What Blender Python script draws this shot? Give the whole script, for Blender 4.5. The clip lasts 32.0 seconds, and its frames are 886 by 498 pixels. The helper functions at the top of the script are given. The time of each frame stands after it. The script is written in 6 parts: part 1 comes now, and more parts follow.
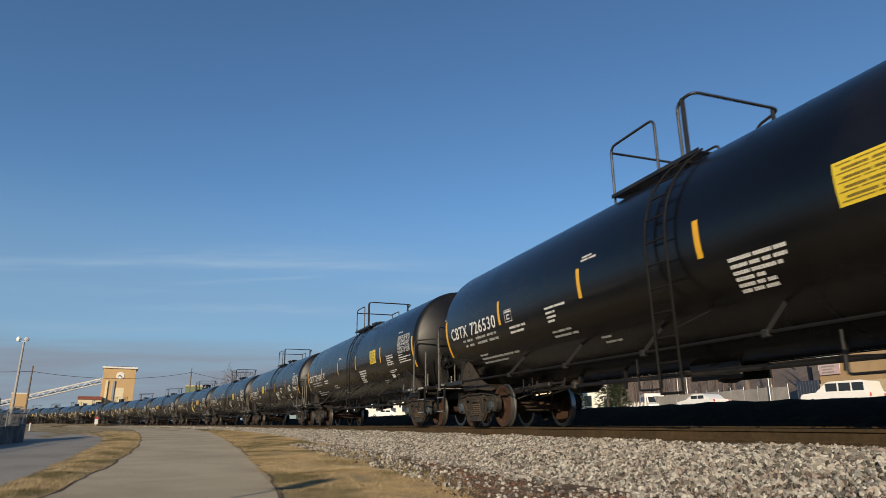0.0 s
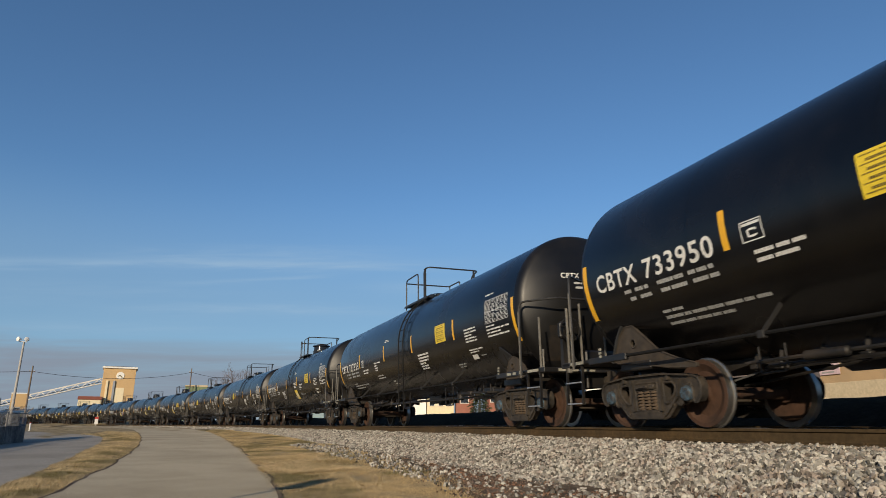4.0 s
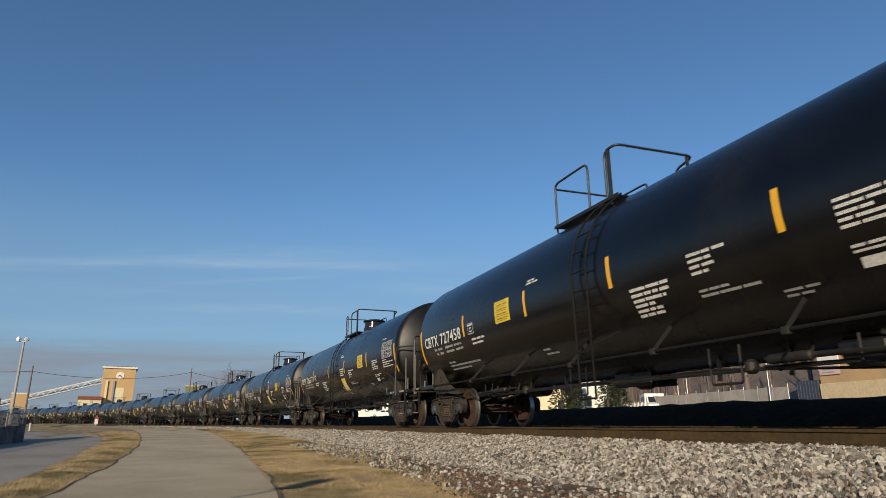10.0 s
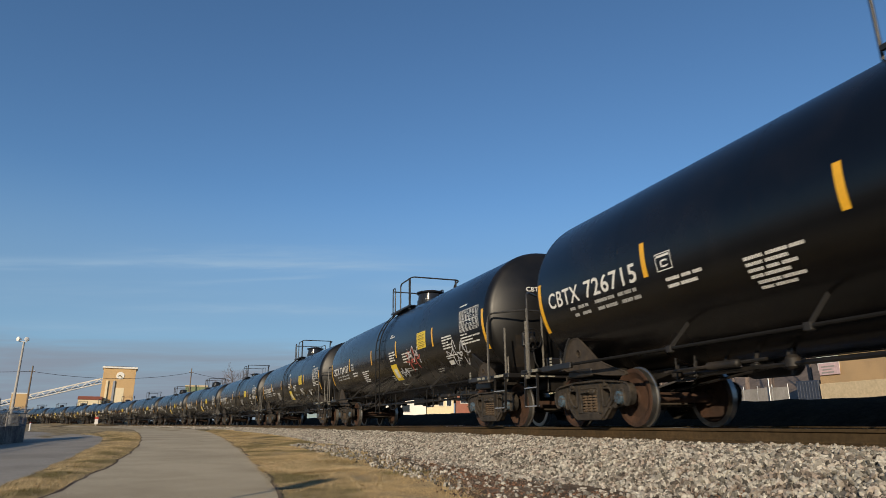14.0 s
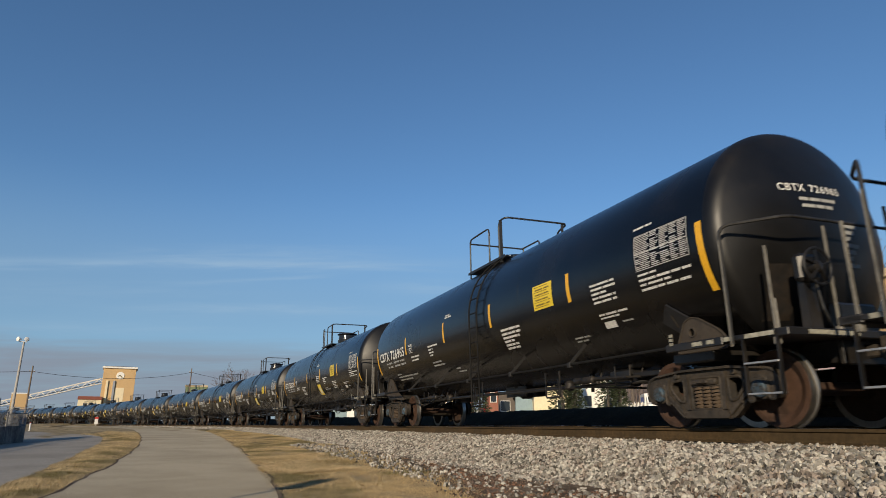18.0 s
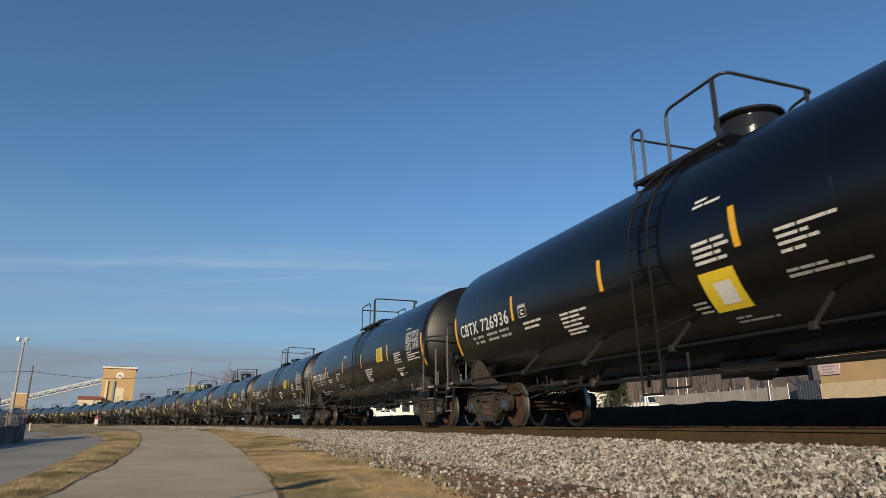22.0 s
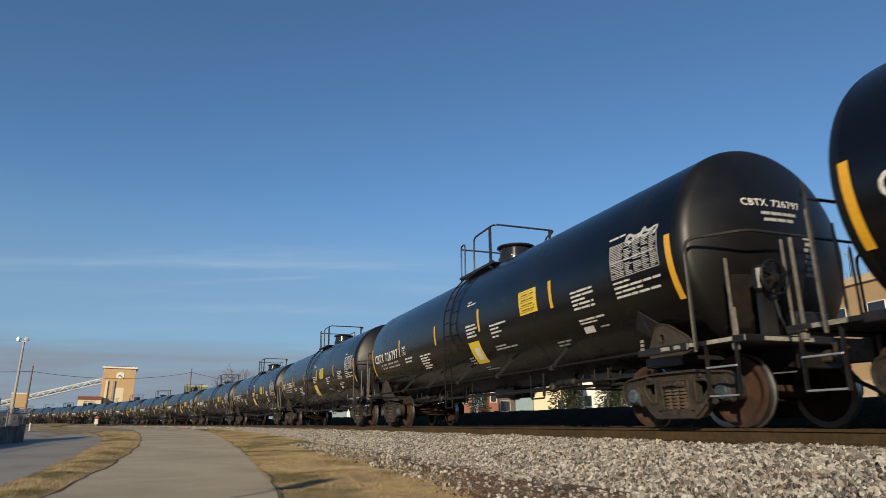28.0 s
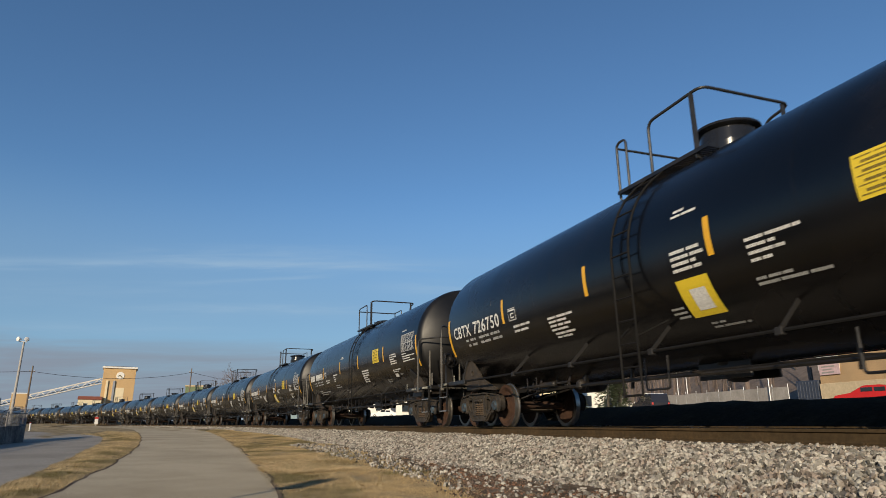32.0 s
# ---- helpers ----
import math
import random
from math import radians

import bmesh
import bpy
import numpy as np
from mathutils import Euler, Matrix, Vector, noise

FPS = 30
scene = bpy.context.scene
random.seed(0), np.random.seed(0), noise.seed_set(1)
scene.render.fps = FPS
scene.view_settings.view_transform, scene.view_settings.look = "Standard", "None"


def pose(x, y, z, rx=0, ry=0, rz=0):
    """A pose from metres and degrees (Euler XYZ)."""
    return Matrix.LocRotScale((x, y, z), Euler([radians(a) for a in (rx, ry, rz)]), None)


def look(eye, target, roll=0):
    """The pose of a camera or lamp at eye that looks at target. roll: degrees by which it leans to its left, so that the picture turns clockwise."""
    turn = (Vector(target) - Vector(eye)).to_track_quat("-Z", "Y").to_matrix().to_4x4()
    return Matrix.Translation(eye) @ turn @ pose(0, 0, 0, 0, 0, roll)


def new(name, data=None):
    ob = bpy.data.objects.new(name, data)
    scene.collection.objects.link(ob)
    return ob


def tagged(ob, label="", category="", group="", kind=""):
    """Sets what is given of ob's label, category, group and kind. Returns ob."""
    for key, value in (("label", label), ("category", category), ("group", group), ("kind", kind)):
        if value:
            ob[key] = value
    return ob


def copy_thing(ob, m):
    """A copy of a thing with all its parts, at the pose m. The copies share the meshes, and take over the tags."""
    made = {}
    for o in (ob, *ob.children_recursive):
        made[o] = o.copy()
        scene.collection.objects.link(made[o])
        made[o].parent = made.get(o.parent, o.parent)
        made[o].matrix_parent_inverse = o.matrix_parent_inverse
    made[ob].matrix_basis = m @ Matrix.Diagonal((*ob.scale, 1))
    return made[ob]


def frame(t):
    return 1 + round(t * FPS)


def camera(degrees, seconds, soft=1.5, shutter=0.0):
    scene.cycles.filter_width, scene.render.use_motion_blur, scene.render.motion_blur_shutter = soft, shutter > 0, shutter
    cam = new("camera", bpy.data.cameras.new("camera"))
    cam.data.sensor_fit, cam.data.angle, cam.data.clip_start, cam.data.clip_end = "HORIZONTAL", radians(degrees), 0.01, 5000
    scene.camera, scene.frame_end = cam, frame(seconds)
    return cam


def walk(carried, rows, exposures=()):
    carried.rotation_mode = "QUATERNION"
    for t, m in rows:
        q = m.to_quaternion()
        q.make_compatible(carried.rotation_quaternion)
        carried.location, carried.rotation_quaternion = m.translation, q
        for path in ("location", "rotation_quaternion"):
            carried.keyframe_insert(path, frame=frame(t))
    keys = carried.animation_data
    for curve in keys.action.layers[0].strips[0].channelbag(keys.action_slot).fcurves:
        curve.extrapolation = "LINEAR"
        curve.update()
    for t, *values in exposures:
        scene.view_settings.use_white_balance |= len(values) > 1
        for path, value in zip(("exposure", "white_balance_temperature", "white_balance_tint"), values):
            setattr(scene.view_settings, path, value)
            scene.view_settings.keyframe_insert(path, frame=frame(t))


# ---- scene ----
from mathutils.geometry import tessellate_polygon

cam = camera(69.81, 32.0, soft=0.8, shutter=0.1)
EYE = (0.0, 0.0, 0.010)
AIM = look(EYE, (0.0, math.cos(0.27157), 0.010 + math.sin(0.27157)), 0.21)
walk(cam, [(0.0, AIM), (32.0, AIM)], exposures=[(0.0, 0.0), (32.0, 0.0)])

# ---- light ----
SUN_TO = Vector((-0.36, -0.933, 0.0)).normalized()
SUN_EL = radians(18.0)
sun = new("sun", bpy.data.lights.new("sun", "SUN"))
sun.data.energy = 4.9
sun.data.angle = radians(0.6)
sun.data.color = (1.0, 0.83, 0.60)
sun.matrix_world = look((0, 0, 50), (-SUN_TO.x * math.cos(SUN_EL), -SUN_TO.y * math.cos(SUN_EL), 50 - math.sin(SUN_EL)))

world = bpy.data.worlds.new("sky")
scene.world = world
world.use_nodes = True


def node(nt, kind, **values):
    n = nt.nodes.new(kind)
    for key, value in values.items():
        if key == "set":
            for k, v in value.items():
                n.inputs[k].default_value = v
    return n


def build_sky():
    nt = world.node_tree
    nt.nodes.clear()
    out = nt.nodes.new("ShaderNodeOutputWorld")
    bg = nt.nodes.new("ShaderNodeBackground")
    bg.inputs["Strength"].default_value = 0.118
    sky = nt.nodes.new("ShaderNodeTexSky")
    sky.sky_type = "NISHITA"
    sky.sun_disc = False
    sky.sun_elevation = SUN_EL
    sky.sun_rotation = math.atan2(SUN_TO.x, SUN_TO.y)
    sky.altitude = 200.0
    sky.air_density = 1.0
    sky.dust_density = 0.2
    sky.ozone_density = 3.4
    # thin cirrus streaks and a low grey bank, laid out on a far upright plane: u across, v up
    tc = nt.nodes.new("ShaderNodeTexCoord")
    sep = nt.nodes.new("ShaderNodeSeparateXYZ")
    nt.links.new(tc.outputs["Generated"], sep.inputs[0])

    def math_node(op, a, b=None, c=None, clamp=False):
        n = nt.nodes.new("ShaderNodeMath")
        n.operation = op
        n.use_clamp = clamp
        for k, q in enumerate((a, b, c)):
            if q is None:
                continue
            if isinstance(q, (int, float)):
                n.inputs[k].default_value = q
            else:
                nt.links.new(q, n.inputs[k])
        return n.outputs[0]

    def smooth(q, a, b):
        n = nt.nodes.new("ShaderNodeMapRange")
        n.interpolation_type = "SMOOTHSTEP"
        n.inputs["From Min"].default_value, n.inputs["From Max"].default_value = a, b
        nt.links.new(q, n.inputs["Value"])
        return n.outputs[0]

    def wisps(scale, stretch, detail, lo, hi, warp=0.4):
        mp = node(nt, "ShaderNodeMapping", set={"Scale": (1.0, 1.0, stretch)})
        nt.links.new(plane.outputs[0], mp.inputs[0])
        n = node(nt, "ShaderNodeTexNoise", set={"Scale": scale, "Detail": detail, "Roughness": 0.62, "Distortion": warp})
        nt.links.new(mp.outputs[0], n.inputs["Vector"])
        return smooth(n.outputs["Fac"], lo, hi), n.outputs["Fac"]

    far = math_node("MAXIMUM", sep.outputs["Y"], 0.12)
    u = math_node("DIVIDE", sep.outputs["X"], far)
    v = math_node("DIVIDE", sep.outputs["Z"], far)
    plane = nt.nodes.new("ShaderNodeCombineXYZ")
    nt.links.new(u, plane.inputs[0])
    nt.links.new(v, plane.inputs[2])
    soft_wisp, raw = wisps(3.2, 14.0, 7.0, 0.36, 0.66)
    fine_wisp, _ = wisps(5.0, 13.0, 6.0, 0.36, 0.70)
    vw = math_node("MULTIPLY_ADD", math_node("SUBTRACT", raw, 0.5), 0.022, v)

    def streak(v0, slope, half, u0, u1, fade, amount, grain):
        """One streak at v0 + slope * u, between u0 and u1."""
        line = math_node("MULTIPLY_ADD", u, -slope, math_node("SUBTRACT", vw, v0))
        q = math_node("DIVIDE", line, half)
        g = math_node("EXPONENT", math_node("MULTIPLY", math_node("MULTIPLY", q, q), -1.0))
        ends = math_node("MULTIPLY", smooth(u, u0 - fade, u0 + fade), smooth(u, u1 + fade, u1 - fade))
        g = math_node("MULTIPLY", math_node("MULTIPLY", g, ends), amount)
        return math_node("MULTIPLY", g, math_node("MULTIPLY_ADD", grain, 0.75, 0.25))

    cover = streak(0.2525, 0.0, 0.009, -2.5, 0.0, 0.25, 0.50, soft_wisp)
    for args in ((0.266, 0.0, 0.016, -0.50, -0.12, 0.14, 0.34, fine_wisp),
                 (0.2460, 0.066, 0.0035, -0.42, -0.18, 0.08, 0.30, soft_wisp),
                 (0.212, 0.0, 0.011, -0.10, 0.10, 0.08, 0.30, fine_wisp),
                 (0.176, 0.0, 0.008, -0.52, -0.08, 0.16, 0.34, fine_wisp),
                 (0.205, 0.0, 0.022, -0.85, -0.30, 0.2, 0.12, fine_wisp),
                 (0.150, 0.0, 0.012, -0.75, -0.35, 0.2, 0.22, soft_wisp)):
        cover = math_node("ADD", cover, streak(*args))
    ahead = smooth(sep.outputs["Y"], 0.12, 0.3)
    haze = nt.nodes.new("ShaderNodeMixRGB")
    haze.inputs["Color2"].default_value = (2.25, 3.0, 3.95, 1)
    nt.links.new(math_node("MULTIPLY", smooth(sep.outputs["Z"], 0.36, 0.16), 0.62), haze.inputs["Fac"])
    nt.links.new(sky.outputs[0], haze.inputs["Color1"])
    m1 = nt.nodes.new("ShaderNodeMixRGB")
    m1.inputs["Color2"].default_value = (3.9, 4.5, 5.3, 1)
    nt.links.new(math_node("MULTIPLY", cover, ahead, clamp=True), m1.inputs["Fac"])
    nt.links.new(haze.outputs[0], m1.inputs["Color1"])
    # the bank: a ragged top, thinner gaps inside
    bank_grain, bank_raw = wisps(2.4, 13.0, 5.0, 0.30, 0.62, 0.3)
    top = math_node("MULTIPLY_ADD", math_node("SUBTRACT", bank_raw, 0.5), 0.07, sep.outputs["Z"])
    low = smooth(top, 0.125, 0.088)
    body = math_node("MULTIPLY", low, math_node("MULTIPLY_ADD", bank_grain, 0.42, 0.56))
    m2 = nt.nodes.new("ShaderNodeMixRGB")
    m2.inputs["Color2"].default_value = (2.68, 2.58, 2.90, 1)
    nt.links.new(body, m2.inputs["Fac"])
    nt.links.new(m1.outputs[0], m2.inputs["Color1"])
    tint = nt.nodes.new("ShaderNodeMixRGB")
    tint.blend_type = "MULTIPLY"
    tint.inputs["Fac"].default_value = 1.0
    tint.inputs["Color2"].default_value = (0.785, 0.955, 1.045, 1)
    nt.links.new(m2.outputs[0], tint.inputs["Color1"])
    nt.links.new(tint.outputs[0], bg.inputs["Color"])
    nt.links.new(bg.outputs[0], out.inputs[0])


build_sky()


# ---- materials ----
def mat(name, col, rough=0.6, metal=0.0, var=0.25, scale=6.0, bump=0.0, second=None, big=0.6, rvar=0.12, obj_var=0.0, island=0.0, ramp=(0.45, 0.62), spec=0.5):
    """Procedural surface: grain at one scale, patches of a second colour at a larger one."""
    m = bpy.data.materials.new(name)
    m.use_nodes = True
    nt = m.node_tree
    b = nt.nodes["Principled BSDF"]
    b.inputs["Metallic"].default_value = metal
    b.inputs["Specular IOR Level"].default_value = spec
    tc = nt.nodes.new("ShaderNodeTexCoord")
    n1 = node(nt, "ShaderNodeTexNoise", set={"Scale": scale, "Detail": 6.0, "Roughness": 0.65})
    nt.links.new(tc.outputs["Object"], n1.inputs["Vector"])
    n2 = node(nt, "ShaderNodeTexNoise", set={"Scale": big, "Detail": 4.0, "Roughness": 0.55, "Distortion": 0.4})
    nt.links.new(tc.outputs["Object"], n2.inputs["Vector"])
    mr = node(nt, "ShaderNodeMapRange", set={"From Min": 0.3, "From Max": 0.7, "To Min": 1 - var, "To Max": 1 + var})
    nt.links.new(n1.outputs["Fac"], mr.inputs["Value"])
    base = nt.nodes.new("ShaderNodeMixRGB")
    base.inputs["Color1"].default_value = (*col, 1)
    base.inputs["Color2"].default_value = (*(second or [c * (1 - 0.4 * var) for c in col]), 1)
    rp = nt.nodes.new("ShaderNodeValToRGB")
    rp.color_ramp.elements[0].position, rp.color_ramp.elements[1].position = ramp
    nt.links.new(n2.outputs["Fac"], rp.inputs[0])
    nt.links.new(rp.outputs[0], base.inputs["Fac"])
    hsv = nt.nodes.new("ShaderNodeHueSaturation")
    nt.links.new(base.outputs[0], hsv.inputs["Color"])
    last = mr.outputs[0]
    for amount, kind, sock in ((obj_var, "ShaderNodeObjectInfo", "Random"), (island, "ShaderNodeNewGeometry", "Random Per Island")):
        if amount:
            inf = nt.nodes.new(kind)
            m3 = node(nt, "ShaderNodeMapRange", set={"To Min": 1 - amount, "To Max": 1 + amount})
            nt.links.new(inf.outputs[sock], m3.inputs["Value"])
            mu = nt.nodes.new("ShaderNodeMath")
            mu.operation = "MULTIPLY"
            nt.links.new(last, mu.inputs[0])
            nt.links.new(m3.outputs[0], mu.inputs[1])
            last = mu.outputs[0]
    nt.links.new(last, hsv.inputs["Value"])
    nt.links.new(hsv.outputs[0], b.inputs["Base Color"])
    rr = node(nt, "ShaderNodeMapRange", set={"From Min": 0.3, "From Max": 0.7, "To Min": max(0.03, rough - rvar), "To Max": min(1.0, rough + rvar)})
    nt.links.new(n2.outputs["Fac"], rr.inputs["Value"])
    nt.links.new(rr.outputs[0], b.inputs["Roughness"])
    if bump:
        bp = node(nt, "ShaderNodeBump", set={"Strength": 0.6, "Distance": bump})
        nt.links.new(n1.outputs["Fac"], bp.inputs["Height"])
        nt.links.new(bp.outputs[0], b.inputs["Normal"])
    return m


M_TANK = mat("black_tank_paint", (0.0024, 0.0024, 0.0026), 0.25, 0, 0.2, 3.0, 0.0, (0.0058, 0.005, 0.0046), 0.5, 0.06, spec=0.5, obj_var=0.15)
M_BLACK = mat("black_frame_paint", (0.009, 0.0085, 0.0085), 0.45, 0, 0.3, 9.0, 0.001, (0.018, 0.015, 0.012), 1.3)
M_SADDLE = mat("grimy_brown_plate", (0.034, 0.026, 0.018), 0.8, 0, 0.4, 7.0, 0.002, (0.035, 0.026, 0.018), 2.0)
M_POST = mat("bare_grey_bar", (0.16, 0.15, 0.13), 0.6, 0.0, 0.4, 14.0)
M_TAPE = mat("dirty_white_tape", (0.26, 0.25, 0.20), 0.6, 0, 0.5, 18.0)
M_NOZZLE = mat("gloss_black_steel", (0.02, 0.02, 0.021), 0.16, 0.3, 0.2, 5.0, rvar=0.05)
M_RAILBAR = mat("worn_black_tube", (0.030, 0.029, 0.028), 0.4, 0.2, 0.4, 12.0)
M_TRUCK = mat("dusty_cast_steel", (0.040, 0.032, 0.024), 0.7, 0.0, 0.5, 14.0, 0.006, (0.022, 0.019, 0.016), 4.0, spec=0.35)
M_RUST = mat("rusted_wheel_plate", (0.052, 0.028, 0.018), 0.82, 0.0, 0.3, 9.0, 0.003, (0.036, 0.022, 0.016), 2.0, spec=0.25)
M_HEAD = mat("satin_black_head_paint", (0.0046, 0.0044, 0.0044), 0.45, 0, 0.3, 3.0, 0.0, (0.0095, 0.0078, 0.0062), 0.9, 0.08, spec=0.38)
M_SPRING = mat("rusty_spring_steel", (0.085, 0.058, 0.036), 0.8, 0.0, 0.35, 14.0)
M_PLACARD = mat("grey_placard_plate", (0.016, 0.017, 0.020), 0.45, 0.1, 0.3, 10.0)
M_TREAD = mat("polished_wheel_rim", (0.36, 0.34, 0.31), 0.4, 1.0, 0.15, 20.0)
M_CAP = mat("bearing_cap_blue", (0.042, 0.078, 0.112), 0.7, 0, 0.4, 22.0, 0.001, (0.035, 0.03, 0.026), 9.0, obj_var=0.3)
M_YELLOW = mat("yellow_reflective_tape", (0.68, 0.36, 0.02), 0.32, 0, 0.12, 30.0)
M_PANEL = mat("yellow_sticker", (0.68, 0.50, 0.03), 0.4, 0, 0.10, 30.0)
M_WHITE = mat("white_stencil_paint", (0.62, 0.61, 0.57), 0.6, 0, 0.25, 30.0)
M_DIM = mat("faded_white_stencil", (0.34, 0.34, 0.32), 0.6, 0, 0.3, 30.0)
M_INK = mat("dark_print", (0.13, 0.095, 0.02), 0.6)
M_STEEL = mat("galvanised_steel", (0.42, 0.43, 0.44), 0.45, 0.7, 0.2, 10.0)
M_RAILSIDE = mat("rusty_rail_side", (0.050, 0.034, 0.017), 0.85, 0.0, 0.3, 14.0, 0.002, (0.066, 0.043, 0.021), 1.5, spec=0.15)
M_RAILTOP = mat("polished_rail_head", (0.42, 0.43, 0.46), 0.22, 1.0, 0.15, 20.0)
M_TIE = mat("creosoted_sleeper", (0.06, 0.045, 0.035), 0.9, 0, 0.4, 14.0, 0.006)
M_STONE = mat("limestone_ballast", (0.272, 0.257, 0.222), 0.9, 0, 0.35, 30.0, 0.003, (0.19, 0.158, 0.132), 6.0, island=0.8, spec=0.2)
M_STONEP = mat("limestone_ballast_pieces", (0.272, 0.257, 0.222), 0.9, 0, 0.35, 30.0, 0.003, (0.19, 0.158, 0.132), 6.0, obj_var=0.6, spec=0.2)
M_BED = mat("ballast_bed", (0.11, 0.10, 0.088), 0.95, 0, 0.6, 22.0, 0.03, (0.08, 0.07, 0.06), 5.0)
M_GRASS = mat("dormant_grass", (0.34, 0.262, 0.15), 0.95, 0, 0.4, 14.0, 0.02, (0.13, 0.105, 0.058), 0.55, ramp=(0.4, 0.65), spec=0.1)
M_BLADE = mat("dry_grass_blades", (0.55, 0.415, 0.225), 0.9, 0, 0.25, 5.0, 0, (0.205, 0.172, 0.078), 0.62, island=0.28, ramp=(0.47, 0.62), spec=0.12)
M_STRAW = mat("pale_straw", (0.62, 0.475, 0.27), 0.9, 0, 0.25, 5.0, 0, (0.42, 0.32, 0.165), 0.9, island=0.25, spec=0.12)
M_LADDER = mat("dull_black_ladder", (0.010, 0.0095, 0.009), 0.75, 0, 0.3, 9.0, spec=0.15)
M_PATH = mat("worn_asphalt_path", (0.46, 0.385, 0.262), 0.92, 0, 0.34, 60.0, 0.001, (0.355, 0.295, 0.20), 0.42, spec=0.12, ramp=(0.40, 0.66))
M_ROAD = mat("grey_asphalt_road", (0.29, 0.265, 0.225), 0.9, 0, 0.2, 22.0, 0.005, (0.24, 0.22, 0.19), 0.4, spec=0.12)
M_DIRT = mat("brown_soil", (0.135, 0.10, 0.068), 0.95, 0, 0.5, 9.0, 0.03, (0.085, 0.064, 0.046), 1.2, spec=0.1)
# Far bank's ground: the train's shade is put into this near-black colour.
M_SHADEBANK = mat("shade_darkened_bank", (0.017, 0.011, 0.006), 0.95, 0, 0.5, 9.0, 0.03, (0.027, 0.018, 0.010), 1.2, spec=0.02)
M_TAN = mat("tan_stucco", (0.52, 0.35, 0.17), 0.85, 0, 0.08, 3.0, 0.004, (0.49, 0.33, 0.165), 0.15)
M_CREAM = mat("cream_stucco", (0.70, 0.60, 0.40), 0.85, 0, 0.08, 3.0, 0.004)
M_TANBRICK = mat("tan_brick", (0.43, 0.29, 0.15), 0.9, 0, 0.2, 12.0, 0.004, (0.38, 0.26, 0.14), 0.5)
M_LIMEBAND = mat("limestone_base", (0.52, 0.42, 0.27), 0.9, 0, 0.15, 6.0, 0.004)
M_REDBRICK = mat("red_brick", (0.27, 0.11, 0.075), 0.9, 0, 0.25, 12.0, 0.004)
M_WHITEWALL = mat("white_painted_wall", (0.74, 0.72, 0.66), 0.8, 0, 0.06, 3.0)
# Warehouse siding; on one house it paints a cream wall's shade.
M_TEAL = mat("blue_grey_siding_and_shade", (0.22, 0.30, 0.33), 0.8, 0, 0.1, 4.0)
M_ROOF = mat("dark_roofing", (0.07, 0.062, 0.06), 0.9, 0, 0.3, 8.0)
M_REDROOF = mat("red_brown_roof_edge", (0.22, 0.07, 0.045), 0.8)
M_WHITEMETAL = mat("white_painted_steel", (0.70, 0.69, 0.66), 0.5, 0, 0.1, 6.0)
M_PINK = mat("faded_pink_paint", (0.55, 0.40, 0.40), 0.7, 0, 0.15, 6.0)
M_GREYWALL = mat("grey_screen_fence", (0.30, 0.28, 0.255), 0.9, 0, 0.15, 5.0, 0.004, (0.24, 0.225, 0.205), 0.5)
M_DKBLUE = mat("dark_blue_steel", (0.035, 0.045, 0.07), 0.5)
M_WOOD = mat("weathered_pole_wood", (0.16, 0.12, 0.09), 0.9, 0, 0.3, 10.0, 0.004)
M_TWIG = mat("bare_twigs", (0.13, 0.10, 0.085), 0.95, 0, 0.3, 5.0, island=0.4)
M_BARK = mat("grey_bark", (0.11, 0.09, 0.075), 0.95, 0, 0.3, 8.0, 0.01)
M_CONIFER = mat("dark_conifer_needles", (0.05, 0.065, 0.03), 0.9, 0, 0.3, 6.0, island=0.45)
M_HILL = mat("wooded_hill_leaf_litter", (0.15, 0.115, 0.09), 0.95, 0, 0.35, 1.5, 0, (0.11, 0.085, 0.07), 0.2)
M_CARWHITE = mat("white_car_paint", (0.78, 0.77, 0.74), 0.22, 0, 0.03, 3.0, rvar=0.04)
M_CARRED = mat("red_car_paint", (0.45, 0.02, 0.02), 0.25, 0, 0.05, 3.0, rvar=0.04)
M_CARDARK = mat("dark_car_paint", (0.02, 0.022, 0.03), 0.25, 0, 0.05, 3.0, rvar=0.04)
M_BLUE = mat("blue_print", (0.10, 0.13, 0.40), 0.4)
M_RUBBER = mat("tyre_rubber", (0.02, 0.02, 0.02), 0.9)
M_GALV = mat("weathered_galvanised_wire", (0.20, 0.20, 0.195), 0.6, 0.2, 0.2, 8.0)
M_FENCE = mat("grey_privacy_mesh", (0.05, 0.05, 0.05), 0.85, 0, 0.6, 14.0, 0, (0.20, 0.195, 0.18), 0.9)
M_BITS = mat("reddish_gravel_bits", (0.15, 0.085, 0.055), 0.9, 0, 0.4, 20.0, 0, (0.09, 0.08, 0.07), 5.0, island=0.6, spec=0.15)
M_RED = mat("red_signal_paint", (0.5, 0.05, 0.04), 0.5)


def glass(name, col=(0.02, 0.025, 0.03)):
    m = bpy.data.materials.new(name)
    m.use_nodes = True
    b = m.node_tree.nodes["Principled BSDF"]
    b.inputs["Base Color"].default_value = (*col, 1)
    b.inputs["Roughness"].default_value = 0.06
    b.inputs["Specular IOR Level"].default_value = 0.7
    return m


M_GLASS = glass("dark_window_glass")


